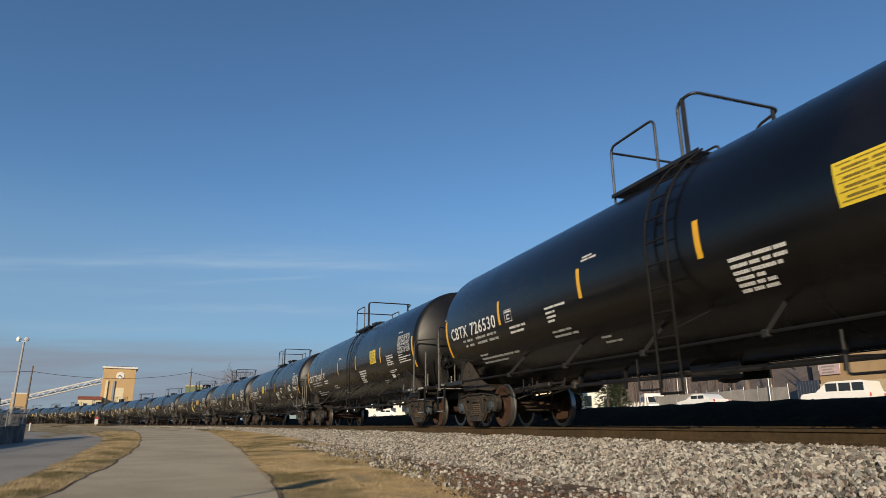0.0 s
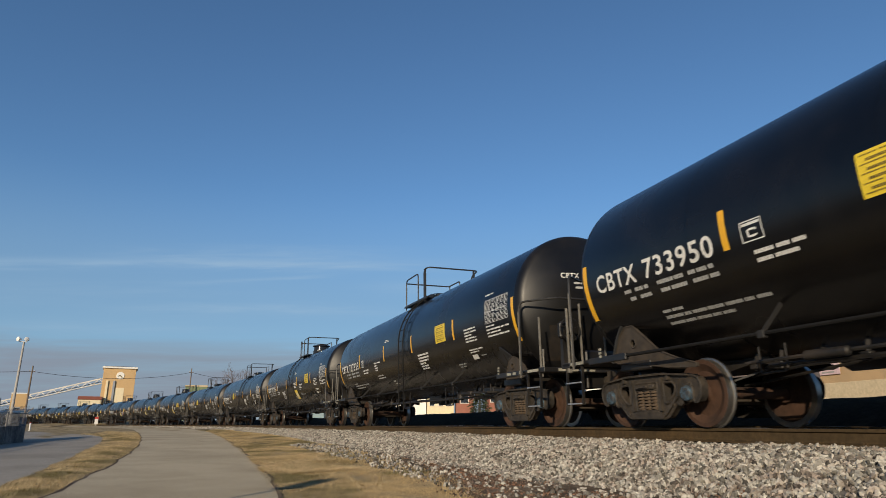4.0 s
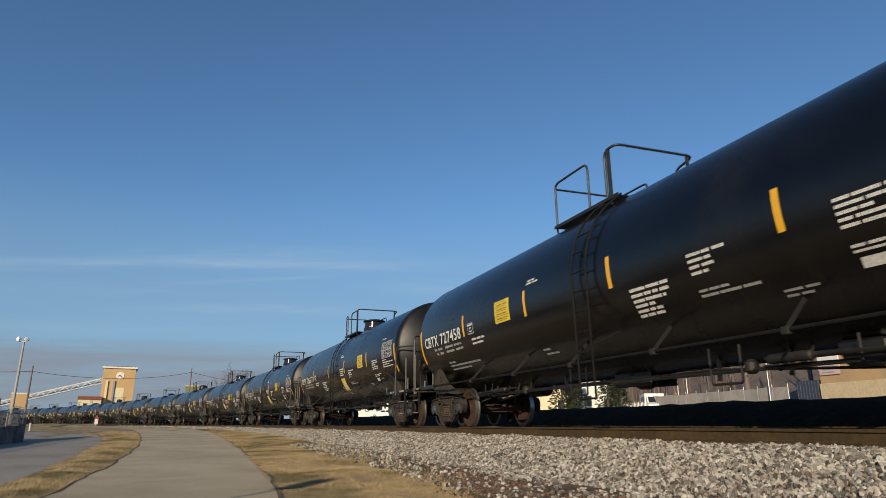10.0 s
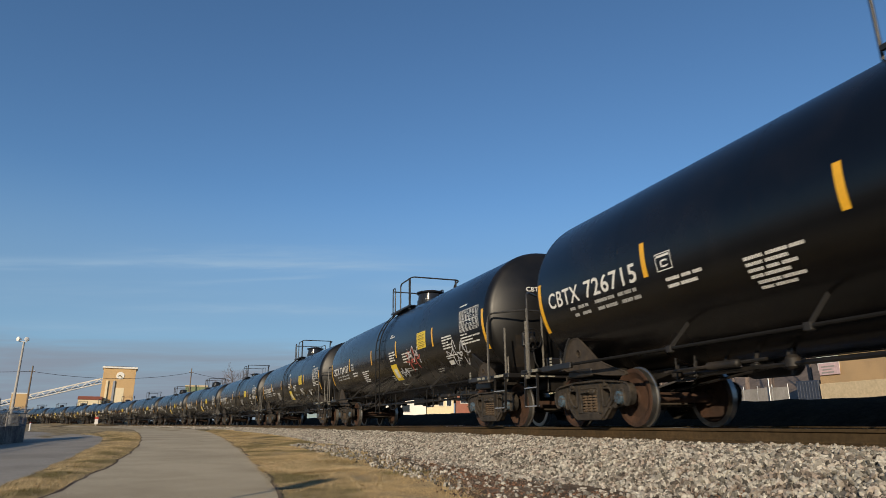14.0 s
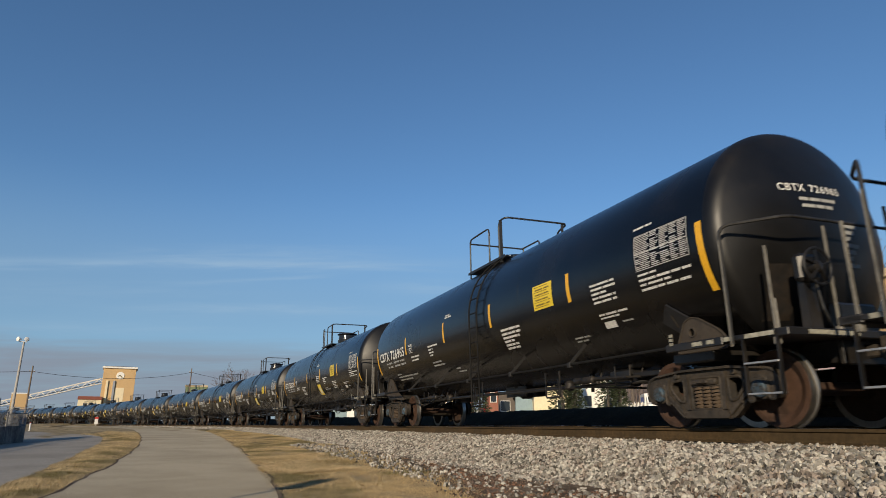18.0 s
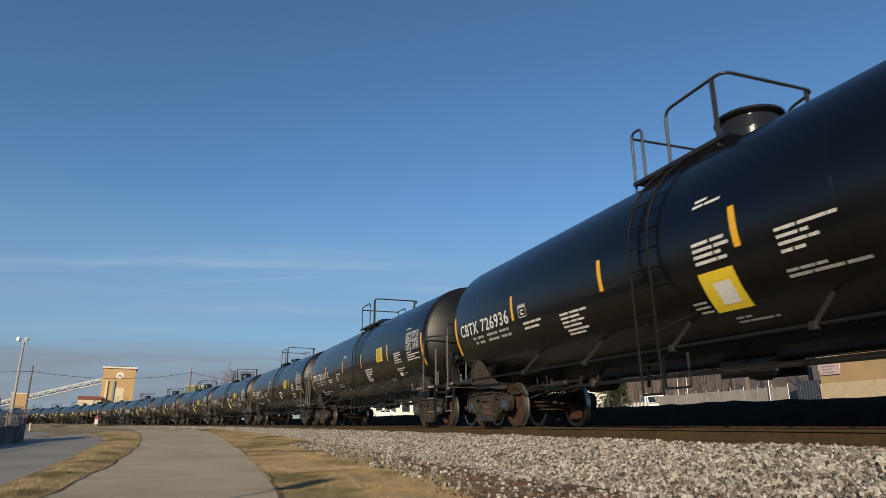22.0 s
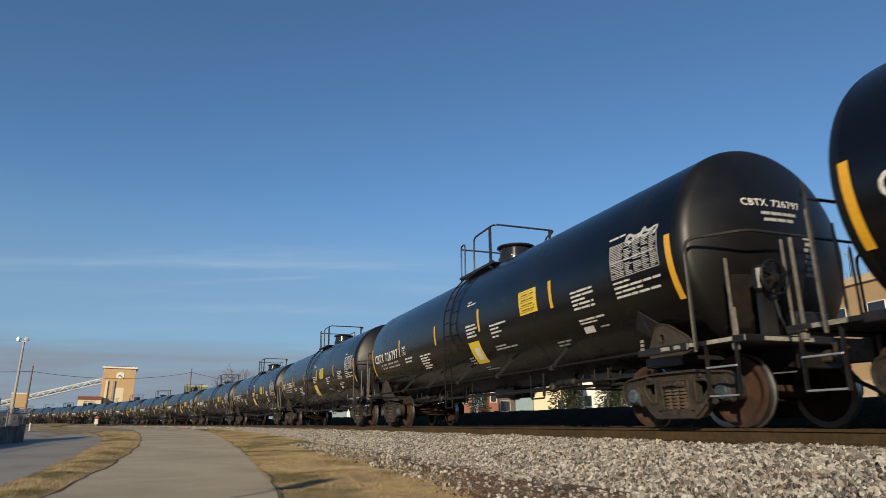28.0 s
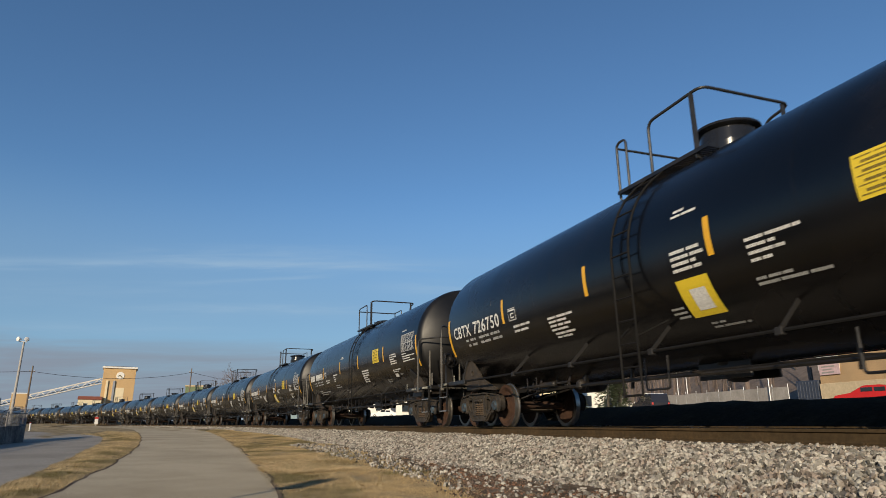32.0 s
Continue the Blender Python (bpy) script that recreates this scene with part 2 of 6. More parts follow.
# ---- mesh helpers ----
class Geo:
    """A bag of vertices and faces for one mesh."""

    def __init__(self):
        self.v, self.f, self.m = [], [], []

    def add(self, verts, faces, mi=0):
        o = len(self.v)
        self.v += [tuple(p) for p in verts]
        self.f += [tuple(i + o for i in f) for f in faces]
        self.m += [mi] * len(faces)
        return self

    def box(self, x0, x1, y0, y1, z0, z1, c=0.0, mi=0, mx=None):
        if c <= 0:
            v = [Vector((x, y, z)) for z in (z0, z1) for y in (y0, y1) for x in (x0, x1)]
            f = [(0, 2, 3, 1), (4, 5, 7, 6), (0, 1, 5, 4), (2, 6, 7, 3), (0, 4, 6, 2), (1, 3, 7, 5)]
        else:
            c = min(c, (x1 - x0) * 0.45, (y1 - y0) * 0.45, (z1 - z0) * 0.45)
            lo, hi = (x0, y0, z0), (x1, y1, z1)
            v, idx = [], {}
            for k in range(8):
                s = (k & 1, k >> 1 & 1, k >> 2 & 1)
                for ax in range(3):
                    p = [hi[i] - c if s[i] else lo[i] + c for i in range(3)]
                    p[ax] = hi[ax] if s[ax] else lo[ax]
                    idx[(s, ax)] = len(v)
                    v.append(Vector(p))
            f = []
            for ax in range(3):
                a, b = (ax + 1) % 3, (ax + 2) % 3
                for side in (0, 1):
                    q = []
                    for sa, sb in ((0, 0), (1, 0), (1, 1), (0, 1)):
                        s = [0, 0, 0]
                        s[ax], s[a], s[b] = side, sa, sb
                        q.append(idx[(tuple(s), ax)])
                    f.append(tuple(q if side else q[::-1]))
                for sa in (0, 1):
                    for sb in (0, 1):
                        s0, s1 = [0, 0, 0], [0, 0, 0]
                        s0[a] = s1[a] = sa
                        s0[b] = s1[b] = sb
                        s1[ax] = 1
                        q = [idx[(tuple(s0), a)], idx[(tuple(s1), a)], idx[(tuple(s1), b)], idx[(tuple(s0), b)]]
                        f.append(tuple(q if sa == sb else q[::-1]))
            for k in range(8):
                s = (k & 1, k >> 1 & 1, k >> 2 & 1)
                q = [idx[(s, 0)], idx[(s, 1)], idx[(s, 2)]]
                f.append(tuple(q if sum(s) % 2 else q[::-1]))
        if mx is not None:
            v = [mx @ p for p in v]
        return self.add(v, f, mi)

    def beam(self, a, b, w, h, mi=0, up=(0, 0, 1)):
        """A square bar from a to b."""
        a, b = Vector(a), Vector(b)
        d = (b - a).normalized()
        u = Vector(up)
        if abs(d.dot(u)) > 0.95:
            u = Vector((1, 0, 0))
        s = d.cross(u).normalized() * (w / 2)
        t = s.cross(d).normalized() * (h / 2)
        v = [p + i * s + j * t for p in (a, b) for i, j in ((-1, -1), (1, -1), (1, 1), (-1, 1))]
        return self.add(v, [(0, 1, 2, 3), (7, 6, 5, 4), (0, 4, 5, 1), (1, 5, 6, 2), (2, 6, 7, 3), (3, 7, 4, 0)], mi)

    def tube(self, pts, r, n=8, mi=0, closed=False, cap=True):
        pts = [Vector(p) for p in pts]
        rings = []
        up = Vector((0, 0, 1))
        k = len(pts)
        for i, p in enumerate(pts):
            a = pts[(i - 1) % k] if (i or closed) else p
            b = pts[(i + 1) % k] if (i < k - 1 or closed) else p
            d = (b - a).normalized()
            if abs(d.dot(up)) > 0.97:
                up = Vector((1, 0, 0)) if abs(d.x) < 0.9 else Vector((0, 1, 0))
            s = d.cross(up).normalized()
            t = s.cross(d).normalized()
            up = t
            rr = r[i] if isinstance(r, (list, tuple)) else r
            rings.append([p + rr * (math.cos(q) * s + math.sin(q) * t) for q in (2 * math.pi * j / n for j in range(n))])
        v = [q for ring in rings for q in ring]
        f = []
        for i in range(k if closed else k - 1):
            a, b = i * n, ((i + 1) % k) * n
            f += [(a + j, a + (j + 1) % n, b + (j + 1) % n, b + j) for j in range(n)]
        if cap and not closed:
            f += [tuple(range(n))[::-1], tuple((k - 1) * n + j for j in range(n))]
        return self.add(v, f, mi)

    def lathe(self, prof, n=32, axis="x", at=(0, 0, 0), mis=None):
        """Turn a profile of (along, radius) round an axis."""
        v, f, ms = [], [], []
        at = Vector(at)
        for a, r in prof:
            for j in range(n):
                q = 2 * math.pi * j / n
                c, s = r * math.cos(q), r * math.sin(q)
                v.append(at + Vector({"x": (a, c, s), "y": (s, a, c), "z": (c, s, a)}[axis]))
        o = len(self.v)
        self.v += [tuple(p) for p in v]
        for i in range(len(prof) - 1):
            for j in range(n):
                a, b = i * n, (i + 1) * n
                self.f.append((o + a + j, o + a + (j + 1) % n, o + b + (j + 1) % n, o + b + j))
                self.m.append(mis[i] if mis else 0)
        self.f += [tuple(o + j for j in range(n))[::-1], tuple(o + (len(prof) - 1) * n + j for j in range(n))]
        self.m += [mis[0] if mis else 0, mis[-1] if mis else 0]
        return self

    def prism(self, poly, y0, y1, mi=0):
        """A plate: an outline in x and z, from y0 to y1."""
        n = len(poly)
        v = [(x, y0, z) for x, z in poly] + [(x, y1, z) for x, z in poly]
        f = [tuple(range(n)), tuple(range(2 * n - 1, n - 1, -1))]
        f += [(i, n + i, n + (i + 1) % n, (i + 1) % n) for i in range(n)]
        return self.add(v, f, mi)

    def mesh(self, name, mats, smooth=35.0):
        me = bpy.data.meshes.new(name)
        me.from_pydata(self.v, [], self.f)
        for m in mats if isinstance(mats, (list, tuple)) else [mats]:
            me.materials.append(m)
        if any(self.m):
            me.polygons.foreach_set("material_index", self.m)
        if smooth:
            me.polygons.foreach_set("use_smooth", [True] * len(self.f))
            me.set_sharp_from_angle(angle=radians(smooth))
        me.update()
        return me


def fixed(geo):
    """Outward faces."""
    bm = bmesh.new()
    vs = [bm.verts.new(p) for p in geo.v]
    for f, mi in zip(geo.f, geo.m):
        try:
            bm.faces.new([vs[i] for i in f]).material_index = mi
        except ValueError:
            pass
    bmesh.ops.recalc_face_normals(bm, faces=bm.faces)
    g = Geo()
    bm.verts.index_update()
    g.v = [tuple(v.co) for v in bm.verts]
    g.f = [tuple(v.index for v in f.verts) for f in bm.faces]
    g.m = [f.material_index for f in bm.faces]
    bm.free()
    return g


def part(name, geo, mats, parent, label="", smooth=35.0):
    """One mesh object under a thing or a part. geo: a Geo or a ready mesh."""
    me = geo if isinstance(geo, bpy.types.Mesh) else (fixed(geo) if len(geo.f) < 4000 else geo).mesh(name, mats, smooth)
    ob = new(name, me)
    ob.parent = parent
    if label:
        ob["label"] = label
    return ob


def thing(name, m, label, category, group="", kind="", geo=None, mats=None, smooth=35.0):
    """A top-level thing: an Empty, or a mesh where geo is given."""
    me = None
    if geo is not None:
        me = (fixed(geo) if len(geo.f) < 4000 else geo).mesh(name, mats, smooth)
    ob = new(name, me)
    ob.matrix_basis = m
    return tagged(ob, label, category, group, kind)


# ---- the railway's line ----
S_GRID = np.arange(-60.0, 800.0, 1.0)


def lay_out():
    k = np.interp(S_GRID, [0, 40, 80, 130, 200, 320], [0.00217, 0.00311, 0.00255, 0.00177, 0.00145, 0.00145])
    i0 = int(np.argmin(abs(S_GRID)))
    a = np.cumsum(k) - k / 2
    a = a - a[i0] + 0.35493
    x = np.cumsum(-np.sin(a)) + np.sin(a) / 2
    y = np.cumsum(np.cos(a)) - np.cos(a) / 2
    return x - x[i0] + 4.10928, y - y[i0] + 10.0, a


LX, LY, LA = lay_out()
CANT = 0.01771


def line_at(s):
    return Vector((float(np.interp(s, S_GRID, LX)), float(np.interp(s, S_GRID, LY)), 0.0))


def off(s, d, z=0.0):
    """A point d metres from the track's centre line, towards the path, at s along it."""
    a = float(np.interp(s, S_GRID, LA))
    p = line_at(s)
    return Vector((p.x - d * math.cos(a), p.y - d * math.sin(a), z))


def side_distance(x, y):
    """Signed distance from the line of many points: positive on the path's side; and the place along the line."""
    sel = slice(0, 700, 2)
    lx, ly, la, ls = LX[sel], LY[sel], LA[sel], S_GRID[sel]
    d = np.empty(len(x))
    s = np.empty(len(x))
    for i in range(0, len(x), 4000):
        dx = x[i:i + 4000, None] - lx[None]
        dy = y[i:i + 4000, None] - ly[None]
        j = np.argmin(dx * dx + dy * dy, axis=1)
        r = np.arange(len(j))
        d[i:i + 4000] = -(dx[r, j] * np.cos(la[j]) + dy[r, j] * np.sin(la[j]))
        s[i:i + 4000] = ls[j] - dx[r, j] * np.sin(la[j]) + dy[r, j] * np.cos(la[j])
    return d, s


def swell(x, y, f):
    """Cheap smooth unevenness for many points."""
    return (np.sin(x * f + 1.3 * np.sin(y * f * 0.7)) + np.sin(y * f * 1.3 + 1.7 * np.sin(x * f * 0.6)) + np.sin((x + y) * f * 0.8)) / 3


M_GRAFFITI = mat("white_spray_paint", (0.42, 0.42, 0.42), 0.7, 0, 0.3, 20.0)
M_GRAFRED = mat("red_spray_paint", (0.35, 0.06, 0.04), 0.7, 0, 0.3, 20.0)


# ---- the ground ----
PATH_IN = [(-30, 6.4), (0, 6.3), (6, 6.05), (20, 5.72), (28, 5.4), (40, 4.8), (56, 4.2), (400, 4.2)]
PATH_OUT = [(-30, 9.0), (0, 9.0), (7, 8.81), (16, 8.8), (31, 9.0), (45, 9.0), (70, 8.0), (400, 7.4)]
ROAD_IN = [(-30, 9.8), (3, 9.78), (8, 9.92), (13.5, 10.06), (19, 10.14), (26.6, 10.5), (40, 12.0), (60, 14.3), (90, 19.0), (400, 26.0)]


def rim(table, s):
    return np.interp(s, [r[0] for r in table], [r[1] for r in table])


def ground_z(x, y):
    x, y = np.atleast_1d(np.asarray(x, float)), np.atleast_1d(np.asarray(y, float))
    d, s = side_distance(x, y)
    z = np.interp(d, [-60, -40, -16, -9, -7.2, -6.2, -5.4, -3.6, -2.6, 2.6, 3.2, 4.4, 6.2, 12, 200], [1.5, 1.25, 0.85, 0.62, 0.66, 0.67, 0.35, -0.5, -0.72, -0.74, -0.72, -0.78, -0.86, -0.88, -0.9])
    # the path's side climbs towards the rails' level
    climb = np.interp(s, [0, 8, 14, 22, 32, 60, 120], [0, 0.09, 0.15, 0.27, 0.34, 0.45, 0.5])
    z = z + climb * np.interp(d, [2.4, 3.4, 10.5, 14.0], [0, 1, 1, 0.35])
    rough = np.where(d < -3, 0.035, np.where((d > 2.8) & (d < 5.0), 0.035, 0.0))
    z = z + rough * (swell(x, y, 1.9) + 0.7 * swell(x + 7, y, 4.3))
    # a low grassy hump between the path and the road
    pin, pout = rim(PATH_IN, s), rim(PATH_OUT, s)
    hump = np.exp(-((d - 0.5 * pout - 0.5 * rim(ROAD_IN, s)) / 0.4) ** 2)
    z = z + 0.05 * hump
    return z


def grid_sheet(xs, ys, zf):
    xx, yy = np.meshgrid(xs, ys)
    x, y = xx.ravel(), yy.ravel()
    z = zf(x, y)
    nx, ny = len(xs), len(ys)
    i = np.arange(nx * ny).reshape(ny, nx)
    f = np.stack([i[:-1, :-1], i[:-1, 1:], i[1:, 1:], i[1:, :-1]], -1).reshape(-1, 4)
    return np.stack([x, y, z], 1), f


def uneven_steps():
    a = np.concatenate([-np.geomspace(3000, 60, 14), np.arange(-56, -20, 2.0), np.arange(-20, 34, 0.5), np.arange(34, 70, 2.0), np.geomspace(72, 3000, 14)])
    b = np.concatenate([-np.geomspace(3000, 30, 12), np.arange(-26, 2, 2.0), np.arange(2, 40, 0.5), np.arange(40, 130, 2.0), np.geomspace(132, 4000, 14)])
    return a, b


def build_ground():
    v, f = grid_sheet(*uneven_steps(), ground_z)
    me = bpy.data.meshes.new("ground")
    me.from_pydata(v.tolist(), [], f.tolist())
    me.materials.append(M_GRASS)
    me.materials.append(M_SHADEBANK)
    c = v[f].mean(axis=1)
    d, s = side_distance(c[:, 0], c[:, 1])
    # Faces under and beyond the train take the colour darkened for its shade.
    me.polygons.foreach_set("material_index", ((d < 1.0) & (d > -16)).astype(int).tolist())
    me.polygons.foreach_set("use_smooth", [True] * len(f))
    return tagged(new("ground", me), "dormant straw-coloured grass, and bare ground darkened for the train's shade", "ground", kind="structure")


build_ground()


def strip(name, s_list, d_of, z_of, mats, label, category="", kind="structure", mi_of=None, smooth=40):
    """A sheet along the line: rows at s, columns at the offsets that d_of gives."""
    v, f, m = [], [], []
    for s in s_list:
        row = d_of(s)
        for j, d in enumerate(row):
            p = off(s, d)
            v.append((p.x, p.y, z_of(s, j, d, p)))
    n = len(d_of(s_list[0]))
    for i in range(len(s_list) - 1):
        for j in range(n - 1):
            f.append((i * n + j, (i + 1) * n + j, (i + 1) * n + j + 1, i * n + j + 1))
            m.append(mi_of(j) if mi_of else 0)
    g = Geo()
    g.v, g.f, g.m = v, f, m
    ob = new(name, g.mesh(name, mats, smooth))
    return tagged(ob, label, category, kind=kind)


def s_steps(a, b):
    out, s = [], a
    while s < b:
        out.append(s)
        s += 0.5 if -8 < s < 40 else 2.0
    return out


def lift(h):
    def z(s, j, d, p):
        return float(ground_z([p.x], [p.y])[0]) + h
    return z


def ragged(s, side):
    return 0.03 * math.sin(s * 1.3 + side) + 0.02 * math.sin(s * 3.3 + 2 * side) + 0.012 * math.sin(s * 5.9)


def build_path():
    strip("path", s_steps(-30, 230), lambda s: [float(rim(PATH_IN, s)) + ragged(s, 0)] + [float(rim(PATH_IN, s) + (rim(PATH_OUT, s) - rim(PATH_IN, s)) * k) for k in (0.2, 0.4, 0.6, 0.8)] + [float(rim(PATH_OUT, s)) + ragged(s, 2)],
          lift(0.013), M_PATH, "worn pale asphalt footpath with fine cracks", "path")
    rnd = random.Random(5)

    def on_path(g, name, m, h):
        zs = ground_z([q[0] for q in g.v], [q[1] for q in g.v]) + h
        g.v = [(q[0], q[1], float(z)) for q, z in zip(g.v, zs)]
        return new(name, g.mesh(name, m))

    # cracks across and along the path, filled dark
    for s0, d0, s1, d1, w in ((14.2, 5.8, 14.5, 8.7, 0.006), (21.5, 5.5, 21.2, 7.9, 0.007), (3.2, 7.1, 3.5, 7.6, 0.004), (7.6, 7.3, 7.9, 6.9, 0.005), (10.4, 8.3, 10.9, 7.6, 0.005), (19.0, 6.6, 21.5, 6.9, 0.010)):
        g = Geo()
        pts = [off(s0 + (s1 - s0) * k / 12 + rnd.uniform(-0.02, 0.02), d0 + (d1 - d0) * k / 12 + rnd.uniform(-0.02, 0.02)) for k in range(13)]
        for k, (a, b) in enumerate(zip(pts, pts[1:])):
            n = (b - a).cross(Vector((0, 0, 1))).normalized() * w * (0.4 + 0.6 * math.sin(math.pi * (k + 0.5) / 12)) * rnd.uniform(0.6, 1.4)
            g.add([a - n, a + n, b + n, b - n], [(0, 1, 2, 3)])
        tagged(on_path(g, "trim", M_DIRT, 0.0165), "dark crack in the asphalt path", "crack", kind="structure")
    # dark crumbling edge between the asphalt and the grass
    for table, side in ((PATH_IN, -1), (PATH_OUT, 1)):
        strip("trim", s_steps(-10, 60), lambda s: [float(rim(table, s)) + side * w + ragged(s, 0 if side < 0 else 2) * (1.0 if j else 0.9) for j, w in enumerate((-0.01, 0.022 + 0.025 * abs(math.sin(s * 2.3)) + 0.015 * math.sin(s * 7.1)))],
              lift(0.0155), M_DIRT, "crumbling dark soil along the path's edge", "soil")


build_path()


def build_road():
    strip("road", s_steps(-10, 130), lambda s: [float(rim(ROAD_IN, s)) + ragged(s, 4) + w for w in (0.0, 0.8, 2.0, 4.0, 8.0, 16.0, 34.0)],
          lift(0.012), M_ROAD, "grey asphalt service road beside the grass", "road")


build_road()


# ---- the track ----
RAIL = [(-0.07, -0.185), (0.07, -0.185), (0.07, -0.172), (0.02, -0.155), (0.010, -0.14), (0.010, -0.055), (0.036, -0.042), (0.036, -0.008), (0.028, 0.0), (-0.028, 0.0), (-0.036, -0.008), (-0.036, -0.042), (-0.010, -0.055), (-0.010, -0.14), (-0.02, -0.155), (-0.07, -0.172)]


def build_track():
    track = thing("railway_track", Matrix(), "railway track with rusty steel rails on pale ballast", "railway track", kind="structure")
    for side in (1, -1):
        g = Geo()
        ss = list(np.arange(-60, 330, 2.0))
        n = len(RAIL)
        for s in ss:
            for dx, dz in RAIL:
                p = off(s, side * 0.755 + dx * side)
                g.v.append((p.x, p.y, dz + (0.027 if side < 0 else 0.0)))
        for i in range(len(ss) - 1):
            for j in range(n):
                a, b = i * n + j, i * n + (j + 1) % n
                g.f.append((a, b, b + n, a + n))
                g.m.append(1 if 7 <= j <= 9 else 0)
        part("rail", g.mesh("rail", [M_RAILSIDE, M_RAILTOP], 30), None, track)
    tie = Geo().box(-0.115, 0.115, -1.3, 1.3, -0.36, -0.188, 0.012).mesh("sleeper", M_TIE)
    plate = Geo().box(-0.1, 0.1, -0.19, 0.19, -0.188, -0.176, 0.004)
    for q in (-0.15, -0.115, 0.115, 0.15):
        plate.box(-0.05, -0.025, q - 0.012, q + 0.012, -0.178, -0.152, 0.003)
        plate.box(0.025, 0.05, q - 0.012, q + 0.012, -0.178, -0.152, 0.003)
    plate = plate.mesh("tie_plate", M_RAILSIDE)
    for k in range(75):
        s = -6 + k * 0.52
        a = float(np.interp(s, S_GRID, LA))
        p = off(s, 0, 0.012)
        t = part("sleeper", tie, None, track)
        t.matrix_basis = Matrix.Translation(p) @ Matrix.Rotation(a, 4, "Z") @ Matrix.Rotation(math.pi, 4, "Z")
        q = off(s, 0.755, 0.0)
        t = part("tie_plate", plate, None, track)
        t.matrix_basis = Matrix.Translation(q) @ Matrix.Rotation(a, 4, "Z")
    return track


TRACK = build_track()
BED = [(-3.0, -0.75), (-1.95, -0.24), (-1.5, -0.215), (-0.9, -0.21), (0.0, -0.205), (0.80, -0.205), (1.0, -0.225), (1.45, -0.275), (1.85, -0.37), (2.2, -0.52), (2.6, -0.70), (2.95, -0.78)]


def bed_z(d):
    return float(np.interp(d, [b[0] for b in BED], [b[1] for b in BED]))


def build_bed():
    bed = strip("ballast_bed", s_steps(-40, 320), lambda s: [b[0] for b in BED],
          lambda s, j, d, p: BED[j][1] - 0.012, M_BED, "pale crushed limestone ballast bed", "ballast")
    # four stone shapes
    rnd = random.Random(2)
    shapes = []
    for k in range(6):
        bm = bmesh.new()
        bmesh.ops.create_icosphere(bm, subdivisions=1, radius=1.0)
        n = [Vector((rnd.gauss(0, 1), rnd.gauss(0, 1), rnd.gauss(0, 1))).normalized() for _ in range(7)]
        c = [rnd.uniform(0.45, 0.8) for _ in n]
        for v in bm.verts:
            for a, b in zip(n, c):
                over = v.co.dot(a) - b
                if over > 0:
                    v.co -= a * over
            v.co.x *= 1.42
            v.co.z *= 0.66
        bm.verts.index_update()
        shapes.append((np.array([v.co[:] for v in bm.verts]), np.array([[v.index for v in f.verts] for f in bm.faces])))
        bm.free()
    rng = np.random.RandomState(4)

    def place(count, s0, s1, size, name, d0, d1, loose=False):
        s = rng.uniform(s0, s1, count)
        d = d0 + (d1 - d0) * rng.uniform(0, 1, count) ** 0.9
        rim_d = np.interp(s, [-3, -0.5, 1.5, 8, 20], [2.35, 2.75, 2.85, 2.55, 2.4]) + 0.14 * np.sin(s * 2.1) + 0.1 * np.sin(s * 5.3)
        keep = rng.uniform(0, 1, count) < np.where(d < rim_d, 1.0, 0.7 * np.exp(-(d - rim_d) * 7.0) + (0.05 if name.endswith("near") else 0.0))
        if loose:
            keep = rng.uniform(0, 1, count) < np.exp(-np.maximum(0.0, d - 3.15 - np.interp(s, [-6, -1, 2, 4, 8, 20], [1.3, 1.0, 0.48, 0.06, -0.2, -0.25])) * 7.0)
        s, d = s[keep], d[keep]
        n = len(s)
        r = size * rng.uniform(0.5, 1.5, n)
        q = rng.normal(size=(n, 4))
        w, x, y, z = (q / np.linalg.norm(q, axis=1)[:, None]).T
        rot = np.stack([1 - 2 * (y * y + z * z), 2 * (x * y - z * w), 2 * (x * z + y * w), 2 * (x * y + z * w), 1 - 2 * (x * x + z * z), 2 * (y * z - x * w), 2 * (x * z - y * w), 2 * (y * z + x * w), 1 - 2 * (x * x + y * y)], 1).reshape(n, 3, 3)
        a = np.interp(s, S_GRID, LA)
        zz = np.interp(d, [b[0] for b in BED], [b[1] for b in BED]) + 0.012 * np.sin(s * 1.7) + r * rng.uniform(-0.15, 0.55, n)
        zz = np.where(d > 2.75, np.interp(d, [2.7, 3.2, 4.4], [-0.70, -0.69, -0.755]) + r * 0.2 + np.interp(s, [0, 8, 14, 22, 32, 60, 120], [0, 0.09, 0.15, 0.27, 0.34, 0.45, 0.5]) * np.interp(d, [2.4, 3.4], [0, 1]), zz)
        c = np.stack([np.interp(s, S_GRID, LX) - d * np.cos(a), np.interp(s, S_GRID, LY) - d * np.sin(a), zz], 1)
        vs, fs, o = [], [], 0
        for k in range(6):
            sv, sf = shapes[k]
            rk, ck, hk = rot[k::6], c[k::6], r[k::6]
            vs.append((np.einsum("nij,vj->nvi", rk, sv) * hk[:, None, None] + ck[:, None]).reshape(-1, 3))
            fs.append((sf[None] + (np.arange(len(hk)) * len(sv))[:, None, None] + o).reshape(-1, 3))
            o += len(hk) * len(sv)
        me = bpy.data.meshes.new(name)
        me.from_pydata(np.concatenate(vs).tolist(), [], np.concatenate(fs).tolist())
        me.materials.append(M_STONE)
        ob = new("ballast_stones", me)
        ob.parent = bed
        ob["kind"] = "stuff"
        return ob

    place(76000, -5.5, 14, 0.0275, "ballast_stones_near", 0.86, 4.3)
